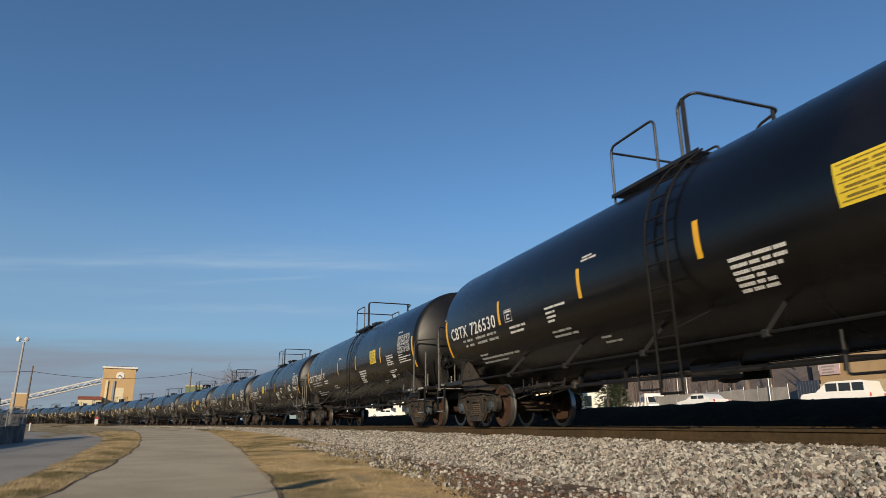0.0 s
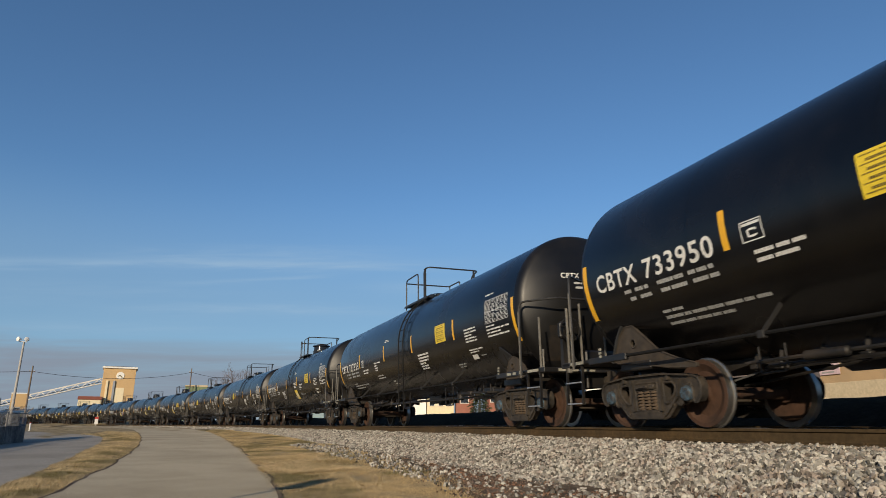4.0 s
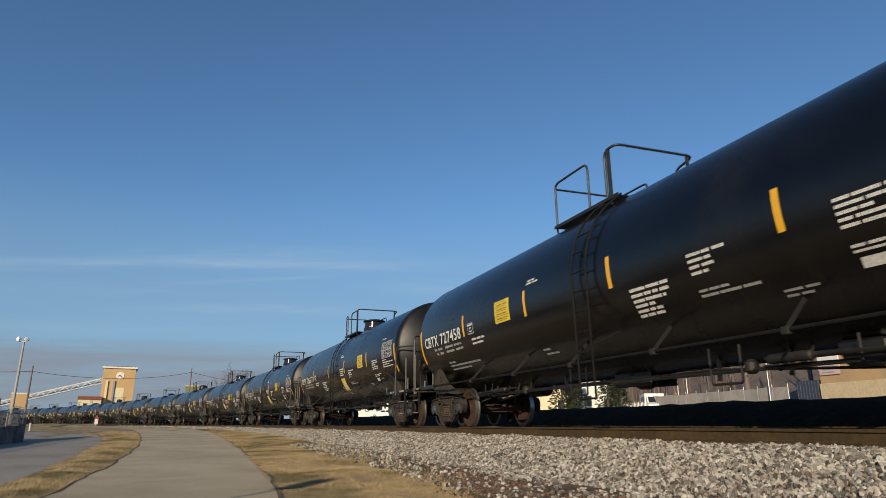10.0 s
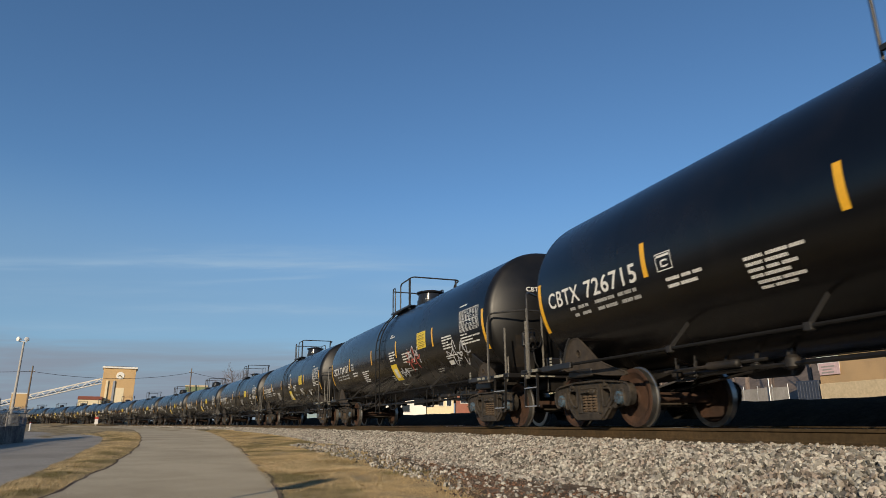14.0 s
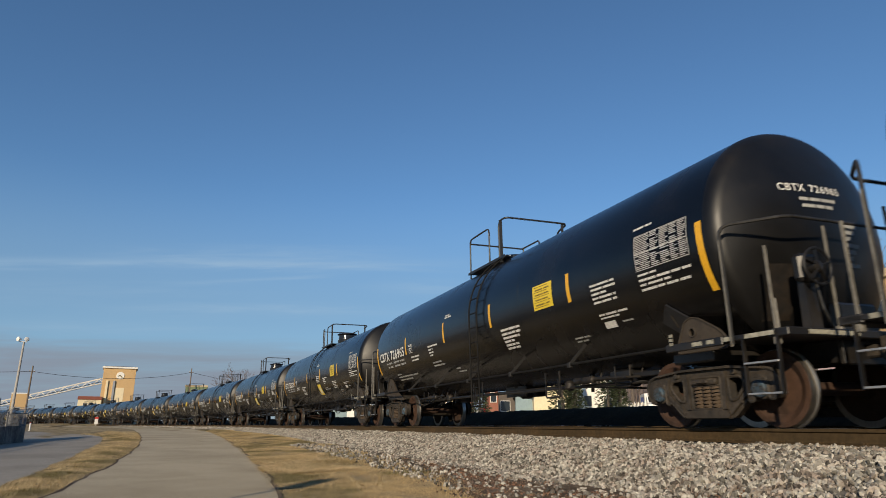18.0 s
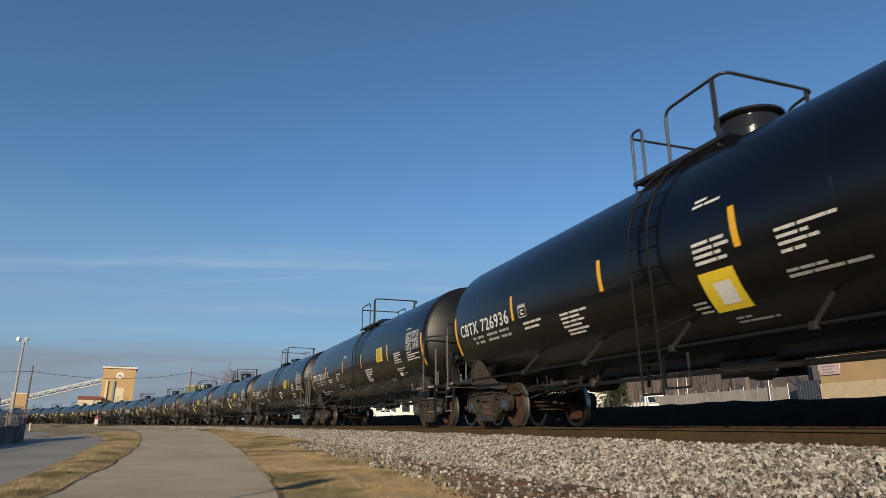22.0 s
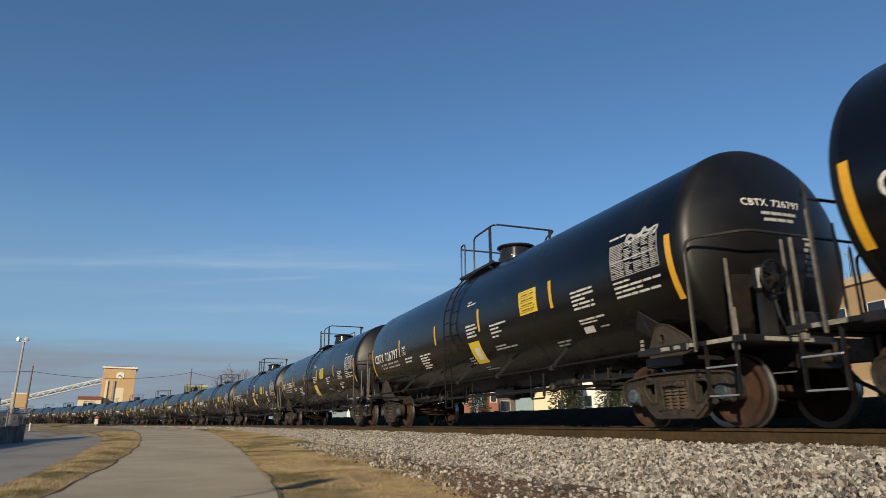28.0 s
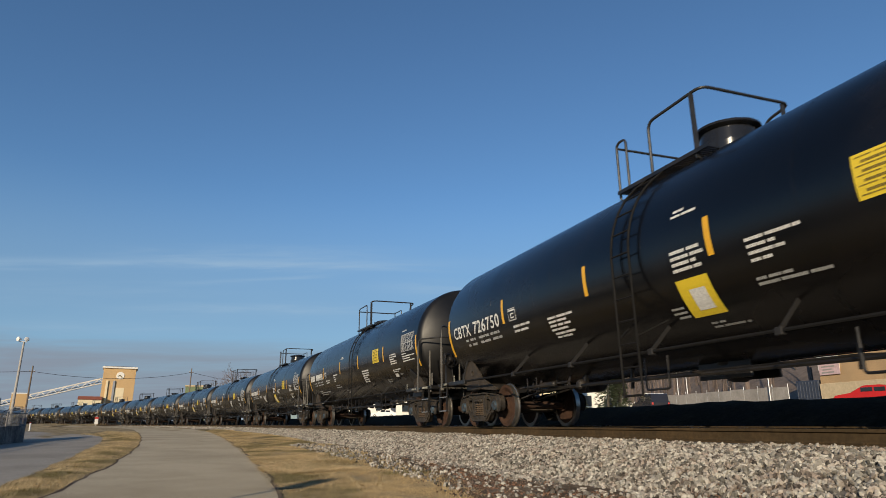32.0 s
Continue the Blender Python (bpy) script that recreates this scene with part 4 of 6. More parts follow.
    for y in (-1, 1):
        def stirrup(g):
            for x in (8.02, 8.50):
                g.beam((x, y * 1.48, 1.0), (x, y * 1.50, 0.36), 0.05, 0.016)
            for z in (0.38, 0.72):
                g.box(8.02, 8.50, y * 1.49 - 0.03, y * 1.49 + 0.03, z - 0.01, z + 0.012, 0.003, 1)
        mk(stirrup, "stirrup_step", [M_BLACK, M_STEEL], "hanging steel stirrup step", y)


def add_brake(car):
    def make():
        g = Geo()
        g.box(8.44, 8.58, -1.05, -0.73, 1.62, 1.95, 0.04)
        g.prism([(8.42, 1.06), (8.54, 1.06), (8.52, 1.66), (8.44, 1.66)], -0.98, -0.80)
        g.box(8.36, 8.50, -0.46, 0.2, 1.06, 1.42, 0.03)
        return fixed(g).mesh("brake_housing", M_BLACK)
    b = part("brake_housing", shared("brake", make), None, car, "black hand-brake housing")

    def chain():
        g = Geo()
        at = Vector((8.66, -0.89, 1.78))
        rim_line = [at + Vector((0, 0.21 * math.cos(k * math.pi / 14), 0.21 * math.sin(k * math.pi / 14))) for k in range(28)]
        g.tube(rim_line + rim_line[:1], 0.018, 6)
        for k in range(5):
            q = 2 * math.pi * k / 5 + 0.3
            g.beam(at, at + Vector((0, 0.20 * math.cos(q), 0.20 * math.sin(q))), 0.05, 0.012)
        g.lathe([(8.57, 0.07), (8.67, 0.07), (8.69, 0.03)], 14, "x", (0, at.y, at.z))
        return g.mesh("brake_wheel", M_BLACK)
    part("brake_wheel", shared("brakewheel", chain), None, b, "black spoked hand-brake wheel")
    def chain_line():
        g = Geo()
        g.tube([(8.56, -0.84, 1.66), (8.58, -0.8, 1.3), (8.52, -0.6, 1.07)], 0.016, 6)
        return g.mesh("brake_chain", M_RAILBAR)
    part("brake_chain", shared("brakechain", chain_line), None, b)
    for y in (-1.37, -0.93):
        def upright():
            return fixed(Geo().box(8.42, 8.45, y - 0.014, y + 0.014, 1.05, 1.42, 0.006)).mesh("grab_upright", M_POST)
        part("grab_upright", shared(("upright", y), upright), None, car)

    def stain():
        g = Geo()
        for k in range(8):
            w = 0.19 + 0.03 * math.sin(k * 2.1)
            head_bar(g, -0.86 - w * 0.5, -0.72 + w * 0.5, -1.15 + k * 0.085, -1.15 + (k + 1) * 0.085)
        return g.mesh("rust_stain", M_STAIN, 40)
    part("rust_stain", shared("stain", stain), None, car, "rust-brown stain on the tank head")


def add_underside(car):
    def outlet():
        g = Geo()
        g.lathe([(0.62, 0.10), (0.66, 0.16), (0.80, 0.18), (0.86, 0.30), (0.95, 0.32)], 18, "z")
        g.box(-0.5, 0.5, -0.28, -0.24, 0.66, 0.92, 0.01)
        g.box(-0.5, 0.5, 0.24, 0.28, 0.66, 0.92, 0.01)
        g.beam((0, -0.1, 0.72), (0.1, -0.95, 0.74), 0.04, 0.03)
        return fixed(g).mesh("bottom_outlet", M_BLACK)
    part("bottom_outlet", shared("outlet", outlet), None, car, "black bottom outlet valve and skid")

    def pipe():
        g = Geo()
        g.tube([(-8.4, 0.3, 0.82), (-6.2, 0.5, 0.80), (-4.9, -0.75, 0.74), (4.9, -0.75, 0.70), (6.2, 0.5, 0.80), (8.4, 0.3, 0.82)], 0.028, 6)
        return g.mesh("train_pipe", M_BLACK)
    part("train_pipe", shared("pipe", pipe), None, car)

    def rod():
        g = Geo()
        g.tube([(-5.9, -0.2, 0.55), (-3.3, -0.45, 0.78), (2.2, -0.45, 0.78), (5.9, -0.2, 0.55)], 0.02, 6)
        for x in (-3.3, -1.9, 2.2, 3.4):
            g.beam((x, -0.45, 0.62), (x + 0.05, -0.45, 1.0), 0.06, 0.03)
        return fixed(g).mesh("brake_rod", M_BLACK)
    part("brake_rod", shared("rod", rod), None, car)

    def reservoir():
        g = Geo()
        g.lathe([(-4.7, 0.06), (-4.66, 0.16), (-4.6, 0.20), (-3.9, 0.20), (-3.84, 0.16), (-3.8, 0.06)], 18, "x", (0, 0.25, 0.86))
        g.box(-4.5, -4.44, 0.0, 0.5, 0.80, 1.1, 0.01)
        g.box(-4.06, -4.0, 0.0, 0.5, 0.80, 1.1, 0.01)
        return fixed(g).mesh("air_reservoir", M_BLACK)
    part("air_reservoir", shared("reservoir", reservoir), None, car)

    def cylinder():
        g = Geo()
        g.lathe([(4.2, 0.05), (4.2, 0.17), (4.65, 0.17), (4.7, 0.12), (5.2, 0.03)], 16, "x", (0, -0.42, 0.82))
        g.box(4.2, 4.75, -0.62, -0.58, 0.78, 0.92, 0.01)
        g.box(4.95, 5.6, -0.7, -0.4, 0.78, 0.86, 0.01)
        return fixed(g).mesh("brake_cylinder", M_BLACK)
    part("brake_cylinder", shared("cylinder", cylinder), None, car, "dusty brake cylinder and lever")

    for f in (1, -1):
        def rigging():
            g = Geo()
            # live and dead levers, pull rods, clevises and hangers between the truck and the tank
            g.beam((f * 5.75, -0.62, 0.58), (f * 5.15, -0.20, 0.80), 0.07, 0.025)
            g.beam((f * 5.15, -0.20, 0.80), (f * 5.05, -0.95, 0.78), 0.08, 0.03)
            g.tube([(f * 5.05, -0.92, 0.78), (f * 4.2, -0.88, 0.80), (f * 3.35, -0.80, 0.82)], 0.024, 6)
            g.tube([(f * 5.6, -0.35, 0.66), (f * 4.6, -0.55, 0.72), (f * 3.0, -0.45, 0.76)], 0.02, 6)
            g.lathe([(3.45, 0.03), (3.47, 0.06), (4.05, 0.06), (4.07, 0.035), (4.5, 0.03)] if f > 0 else [(-4.3, 0.03), (-4.28, 0.055), (-3.75, 0.055), (-3.73, 0.03)], 12, "x", (0, -0.86, 0.80))
            for k, x in enumerate((3.3, 3.75, 4.35, 4.9, 5.35)):
                y = -0.52 - 0.06 * (k % 2)
                g.beam((f * x, y, 0.68 + 0.03 * (k % 3)), (f * (x + 0.04), y + 0.1, 0.985), 0.045, 0.02)
                g.box(f * x - 0.06, f * x + 0.06, y - 0.05, y + 0.04, 0.70 + 0.03 * (k % 3), 0.80, 0.012)
            g.tube(rail_tube([(f * 4.6, -0.8, 0.98), (f * 4.6, -0.8, 0.66), (f * 5.0, -0.8, 0.64), (f * 5.0, -0.8, 0.98)], 0.04), 0.014, 6)
            g.lathe([(0.66, 0.05), (0.70, 0.09), (0.80, 0.09), (0.84, 0.05)], 12, "z", (f * 3.05, -0.72, 0))
            return fixed(g).mesh("brake_rigging", M_RIGGING)
        part("brake_rigging", shared(("rigging", f), rigging), None, car, "grimy brake levers, rods and hangers")

    def loop():
        g = Geo()
        g.tube(rail_tube([(-0.26, 0, 0.95), (-0.26, 0, 0.48), (0.26, 0, 0.48), (0.26, 0, 0.95)], 0.05), 0.018, 6)
        return g.mesh("hanging_loop", M_BLACK)
    for x in (-0.55, 2.9):
        part("hanging_loop", shared("loop", loop), None, car).matrix_basis = Matrix.Translation((x, -1.0, 0.06))

    for y in (-1.5, 1.5):
        def side_rail():
            g = Geo()
            g.tube([(-7.2, y, 1.03), (-3.0, y, 1.02), (0.0, y, 1.02), (3.0, y, 1.02), (7.2, y, 1.03)], 0.024, 8)
            return g.mesh("side_rail", M_LADDER)
        part("side_rail", shared(("side_rail", y), side_rail), None, car, "thin black safety rail along the tank")
    def strut():
        g = Geo()
        q = radians(-42)
        g.beam((0, -1.5, 1.02), (0.0, -R * math.cos(q), WC + R * math.sin(q)), 0.05, 0.014, up=(1, 0, 0))
        g.box(-0.05, 0.05, -1.53, -1.46, 0.97, 1.06, 0.008)
        return fixed(g).mesh("rail_bracket", M_GRAPHITE)
    for x in (-4.25, -2.1, 0.0, 2.14, 4.32):
        part("rail_bracket", shared("strut", strut), None, car).matrix_basis = Matrix.Translation((x, 0, 0))


def add_top(car, kind):
    """Platform, manway and handrails on the tank's crown. kind: round, with a tall nozzle; or flat."""
    def deck():
        g = Geo()
        for x0, x1, y0, y1 in ((-1.25, 0.86, -0.86, -0.56), (-1.25, 0.86, 0.56, 0.86), (-1.25, -0.85, -0.56, 0.56)):
            for k in range(int((x1 - x0) / 0.06)):
                g.box(x0 + k * 0.06, x0 + k * 0.06 + 0.03, y0, y1, 3.83, 3.85)
            g.box(x0, x1, y0 - 0.02, y0, 3.81, 3.87)
            g.box(x0, x1, y1, y1 + 0.02, 3.81, 3.87)
        for x in (-1.15, -0.1, 0.76):
            for s in (-1, 1):
                g.beam((x, s * 0.6, 3.84), (x, s * 0.84, 3.66), 0.06, 0.03)
        return g.mesh("top_platform", M_BLACK)
    part("top_platform", shared("deck", deck), None, car, "black grated platform round the manway")

    def nozzle():
        g = Geo()
        if kind == "round":
            g.lathe([(3.88, 0.46), (4.08, 0.46), (4.09, 0.43), (4.30, 0.41), (4.32, 0.46), (4.34, 0.49), (4.38, 0.48), (4.40, 0.30), (4.43, 0.28)], 24, "z")
        else:
            g.lathe([(3.88, 0.36), (4.06, 0.36), (4.07, 0.46), (4.14, 0.46), (4.15, 0.40), (4.20, 0.34), (4.24, 0.12)], 28, "z")
        return fixed(g).mesh("manway", M_NOZZLE, 25)
    mw = part("manway", shared(("manway", kind), nozzle), None, car, "dark steel manway nozzle with cover")
    mw.matrix_basis = Matrix.Translation((0.4, 0, 0) if kind == "round" else (-0.5, 0.1, 0))

    def bolt():
        return Geo().lathe([(0, 0.03), (0.10, 0.03), (0.11, 0.02)], 6, "z").mesh("cover_bolt", M_STEEL)
    for k in range(6):
        q = 2 * math.pi * k / 6 + 0.3
        part("cover_bolt", shared("bolt", bolt), None, mw).matrix_basis = Matrix.Translation((0.42 * math.cos(q), 0.42 * math.sin(q), 4.06 if kind != "round" else 4.0))

    def rear():
        g = Geo()
        if kind == "round":
            g.tube(rail_tube([(-1.28, -0.8, 3.74), (-1.28, -0.8, 4.77), (-1.02, -0.8, 4.77), (-1.02, -0.8, 3.80)], 0.11), 0.022, 8)
        else:
            g.tube(rail_tube([(-1.26, -0.8, 3.74), (-1.26, -0.8, 4.78), (-0.09, -0.8, 4.78), (-0.09, -0.8, 3.82)], 0.14), 0.022, 8)
        g.tube([(-1.27, -0.8, 4.68), (-1.27, 0.8, 4.68)], 0.022, 8)
        g.tube([(-1.27, 0.8, 4.72), (-1.27, 0.8, 3.74)], 0.022, 8)
        g.tube(rail_tube([(-1.27, 0.8, 4.70), (-0.4, 0.8, 4.70), (-0.4, 0.8, 3.8)], 0.1), 0.022, 8)
        return g.mesh("top_handrail", M_RAILBAR, 50)
    part("top_handrail", shared(("rear", kind), rear), None, car, "black tubular safety rail at the platform")

    def front():
        g = Geo()
        u0, u1, ub = (-0.42, 0.80, 0.60) if kind == "round" else (0.46, 0.80, 0.60)
        g.tube(rail_tube([(u0, -0.8, 3.78), (u0, -0.8, 4.78), (u1, -0.8, 4.80), (u1, 0.92, 4.80), (0.3, 0.92, 4.72), (0.3, 0.9, 3.7)], 0.16), 0.024, 8)
        g.beam((ub, -0.82, 3.74), (ub, -0.82, 4.78), 0.07, 0.03)
        g.beam((u1 - 0.02, 0.78, 3.74), (u1 - 0.02, 0.78, 4.78), 0.06, 0.03)
        return g.mesh("top_handrail", M_RAILBAR, 50)
    part("top_handrail", shared(("front", kind), front), None, car, "black tubular safety rail at the platform")


def add_ladder(car, u):
    def rails():
        g = Geo()
        for x in (-0.21, 0.21):
            pts = [(x, -0.80, 3.86)]
            for a in range(55, -2, -6):
                q = radians(a)
                pts.append((x, -(R + 0.09) * math.cos(q), WC + (R + 0.09) * math.sin(q)))
            pts += [(x, -1.62, 1.6), (x, -1.60, 0.42)]
            g.tube(pts, 0.018, 6)
        g.tube([(-0.21, -1.60, 0.44), (0.21, -1.60, 0.44)], 0.018, 6)
        g.beam((-0.21, -1.61, 1.25), (-0.45, -1.25, 1.45), 0.03, 0.012)
        g.beam((0.21, -1.61, 1.25), (0.45, -1.25, 1.45), 0.03, 0.012)
        return g.mesh("ladder", M_LADDER, 50)
    lad = part("ladder", shared("ladder", rails), None, car, "black side ladder that follows the tank's curve")
    lad.matrix_basis = Matrix.Translation((u, 0, 0))

    def rung():
        return Geo().tube([(-0.21, 0, 0), (0.21, 0, 0)], 0.013, 6).mesh("rung", M_LADDER)
    spots = [(-(R + 0.09) * math.cos(radians(a)), WC + (R + 0.09) * math.sin(radians(a))) for a in (50, 38, 26, 14, 2)] + [(-1.625, 2.15), (-1.62, 1.82), (-1.615, 1.49), (-1.61, 1.16), (-1.605, 0.83)]
    for y, z in spots:
        part("rung", shared("rung", rung), None, lad).matrix_basis = Matrix.Translation((0, y, z))


def stencil(car, key, rows, m=None, label="white stencilled small print", seed=1):
    """A block of unreadable stencilling; rows of (u0, u1, a, height in degrees)."""
    def make():
        g = Geo()
        rnd = random.Random(seed)
        for u0, u1, a, h in rows:
            words(g, u0, u1, a, h, rnd)
        return g.mesh("stencil_print", m or M_WHITE, 0)
    part("stencil_print", shared(("stencil", key), make), None, car, label)["kind"] = "stuff"


def add_markings(car, kind):
    """Tape, stickers and stencils on the near side. kind: a, b or c."""
    def arc(u):
        return lambda: decal(Geo(), u - 0.055, u + 0.055, -28.5, 5.6).mesh("reflective_stripe", M_YELLOW, 0)
    for u in (-7.65, 7.60):
        part("reflective_stripe", shared(("arc", u), arc(u)), None, car, "long amber-yellow reflective stripe")

    def dash():
        return decal(Geo(), -0.05, 0.05, -13.0, 5.6).mesh("reflective_dash", M_YELLOW, 0)
    for u in (-4.575, -1.46, 1.32, 4.47):
        part("reflective_dash", shared("dash", dash), None, car).matrix_basis = Matrix.Translation((u, 0, 0))

    # the yellow sticker with its print
    uy = {"a": 3.26, "b": 3.28, "c": -2.80}[kind]

    def sheet():
        return decal(Geo(), 0, 0.69, -11.6, 5.4).mesh("yellow_sticker", M_PANEL, 0)
    st = part("yellow_sticker", shared("sheet", sheet), None, car, "bright yellow sticker with dark print")
    st.matrix_basis = Matrix.Translation((uy, 0, 0))

    def ink():
        g = Geo()
        rnd = random.Random(3)
        for k in range(9):
            words(g, 0.04 + 0.06 * (k % 2), 0.65 - 0.05 * (k % 3), 4.3 - k * 1.75, 1.0 if k % 2 else 0.5, rnd, 0, 0.007)
        return g.mesh("fine_print", M_INK, 0)
    part("fine_print", shared("ink", ink), None, st)["kind"] = "stuff"

    # white data panel by the leading end
    def data():
        g = Geo()
        rnd = random.Random(7)
        for k in range(19):
            a = 10.3 - k * 0.97
            for c0, c1 in ((6.32, 6.63), (6.655, 6.83), (6.855, 7.03), (7.055, 7.20), (7.225, 7.37)):
                u = c0
                end = c1 - rnd.choice((0, 0, 0.02, 0.06))
                while u < end - 0.02:
                    w = min(rnd.uniform(0.06, 0.2), end - u)
                    if rnd.random() < 0.9:
                        decal(g, u, u + w, a - 0.46, a)
                    u += w + rnd.uniform(0.012, 0.02)
        for u in (6.30, 7.38):
            decal(g, u, u + 0.012, -8.0, 10.8)
        for a in (10.9, 0.9, -8.2):
            decal(g, 6.30, 7.39, a - 0.35, a)
        return g.mesh("data_panel", M_TABLE, 0)
    part("data_panel", shared("data", data), None, car, "white stencilled data table")
    stencil(car, "under", [(6.31, 6.75, -10.3, 1.1), (6.31, 7.36, -13.0, 1.3), (6.31, 6.95, -15.6, 1.2), (6.31, 7.30, -18.2, 1.3)], seed=11)
    stencil(car, "over", [(6.28, 6.68, 16.0, 1.3)], seed=12)
    stencil(car, "e5", [(5.11, 5.75, -7.2, 1.3), (5.11, 5.80, -9.8, 1.3), (5.11, 5.5, -12.4, 1.3), (5.11, 5.72, -15.0, 1.3), (5.11, 5.72, -17.6, 1.3)], seed=13)
    stencil(car, "f2", [(5.12, 5.85, -25.4, 1.2), (5.12, 5.6, -27.6, 1.0)], seed=14)
    stencil(car, "one", [(5.6, 5.85, -32.0, 1.0)], M_DIM, "faded small print", 15)

    def tag_plate():
        return decal(Geo(), 5.13, 5.42, -35.0, -30.6, 0, 0.004, 0.02).mesh("white_label", M_WHITE, 0)
    part("white_label", shared("tag", tag_plate), None, car, "small white label")
    stencil(car, "mark_a", [(-6.70, -6.55, -16.2, 2.0), (-6.45, -6.15, -16.2, 2.0), (-5.95, -5.42, -16.2, 2.0), (-5.32, -4.85, -16.2, 2.0)], M_DIM, "faded white load stencil", 16)
    stencil(car, "mark_b", [(-6.62, -6.48, -20.6, 2.0), (-6.38, -6.12, -20.6, 2.0), (-5.92, -5.40, -20.6, 2.0), (-5.28, -4.82, -20.6, 2.0)], M_DIM, "faded white load stencil", 17)
    if kind != "b":
        stencil(car, "low", [(-6.1, -5.6, -32.0, 1.6), (-6.1, -4.25, -35.4, 1.8), (-6.1, -4.9, -39.4, 1.7)], M_DIM, "faded white stencilled lines", 18)
    stencil(car, "mid", [(-4.21, -3.46, -16.6, 1.7), (-4.21, -3.6, -20.2, 1.7)], seed=19)
    if kind == "a":
        stencil(car, "l2a", [(-2.69, -1.96, -11.4, 1.5), (-2.69, -2.35, -14.6, 1.5), (-2.69, -2.3, -17.6, 1.5), (-2.69, -2.45, -20.4, 1.5)], seed=20)
        stencil(car, "l2b", [(-2.70, -2.05, -28.2, 1.5), (-2.70, -1.9, -31.6, 1.6)], M_DIM, "faded small print", 21)
        stencil(car, "l2c", [(-1.42, -1.15, -39.2, 1.5), (-1.40, -0.95, -43.0, 1.6)], M_DIM, "faded small print", 33)
        stencil(car, "five", [(1.71, 2.62, -17.0, 1.7), (1.71, 2.52, -20.2, 1.7), (1.71, 2.42, -23.3, 1.7), (1.71, 2.15, -26.2, 1.7), (1.71, 2.25, -29.2, 1.7), (1.71, 2.25, -32.0, 1.7)], seed=22)
        stencil(car, "two", [(-1.33, -1.05, 12.2, 1.3), (-1.37, -0.92, 10.2, 1.3)], seed=23)
    elif kind == "c":
        stencil(car, "five", [(1.71, 2.62, -17.0, 1.7), (1.71, 2.52, -20.2, 1.7), (1.71, 2.42, -23.3, 1.7), (1.71, 2.15, -26.2, 1.7), (1.71, 2.25, -29.2, 1.7), (1.71, 2.25, -32.0, 1.7)], seed=22)
        stencil(car, "c4", [(3.0, 3.65, -9.0, 1.5), (3.0, 3.4, -12.0, 1.5), (3.0, 3.45, -15.0, 1.5), (3.0, 3.3, -18.0, 1.5)], seed=34)
        stencil(car, "two", [(-1.33, -1.05, 12.2, 1.3), (-1.37, -0.92, 10.2, 1.3)], seed=23)
        stencil(car, "l2c", [(-1.42, -1.15, -39.2, 1.5), (-1.40, -0.95, -43.0, 1.6)], M_DIM, "faded small print", 33)
    else:
        stencil(car, "l2", [(-2.86, -2.0, -18.4, 1.5), (-2.86, -2.2, -21.2, 1.5), (-2.86, -2.1, -24.0, 1.5), (-2.86, -2.3, -26.8, 1.5), (-2.8, -2.1, -29.8, 1.5), (-2.8, -2.3, -32.4, 1.4)], seed=24)
        stencil(car, "twob", [(0.72, 1.0, 15.2, 1.4), (0.68, 1.15, 12.6, 1.4)], seed=25)
        stencil(car, "four", [(0.60, 1.15, -5.4, 1.6), (0.60, 1.2, -8.4, 1.6), (0.60, 1.05, -11.4, 1.6), (0.60, 1.12, -14.4, 1.6)], seed=26)
        stencil(car, "b4", [(1.85, 2.62, -10.8, 1.4), (1.85, 2.25, -13.8, 1.4), (1.85, 2.35, -16.8, 1.4), (1.85, 2.15, -20.0, 1.4)], seed=27)
    if kind == "c":
        stencil(car, "c2c", [(3.0, 3.5, -27.0, 1.3), (3.0, 3.95, -29.6, 1.4)], M_DIM, "faded small print", 28)
    elif kind == "b":
        stencil(car, "c2", [(1.8, 2.3, -28.2, 1.3), (1.8, 2.75, -30.6, 1.4)], M_DIM, "faded small print", 28)
    stencil(car, "d2", [(4.15, 4.6, -36.2, 1.2), (4.15, 4.5, -38.8, 1.2)], M_DIM, "faded small print", 29)

    def cbox():
        g = Geo()
        decal(g, -4.32, -4.307, -12.6, -3.4)
        decal(g, -4.013, -4.0, -12.6, -3.4)
        decal(g, -4.307, -4.013, -3.9, -3.4)
        decal(g, -4.307, -4.013, -12.6, -12.1)
        decal(g, -4.29, -4.03, -5.6, -4.4)
        decal(g, -4.23, -4.20, -10.6, -7.4)
        decal(g, -4.20, -4.11, -10.9, -10.0)
        decal(g, -4.20, -4.11, -7.9, -7.0)
        decal(g, -4.11, -4.085, -10.6, -9.8)
        decal(g, -4.11, -4.085, -8.2, -7.3)
        return g.mesh("inspection_mark", M_WHITE, 0)
    part("inspection_mark", shared("cbox", cbox), None, car, "white boxed inspection stencil")

    if kind == "b":
        def low_sheet():
            return decal(Geo(), 0.56, 1.14, -40.5, -20.0, 0, 0.004, 0.0).mesh("yellow_label", M_PANEL, 0)
        lw = part("yellow_label", shared("low_sheet", low_sheet), None, car, "yellow label with a pale worn patch")

        def worn():
            g = Geo()
            decal(g, 0.74, 1.02, -37.0, -25.5, 0, 0.007)
            return g.mesh("pale_patch", M_WHITE, 0)
        part("pale_patch", shared("worn", worn), None, lw)
        stencil(car, "lowl", [(0.25, 0.5, -33.0, 1.2), (0.25, 0.5, -35.6, 1.2), (0.3, 0.52, -38.2, 1.2)], M_DIM, "faded small print", 30)
        stencil(car, "lowr", [(0.75, 1.0, -44.5, 1.2), (0.75, 1.35, -47.0, 1.2)], M_DIM, "faded small print", 31)

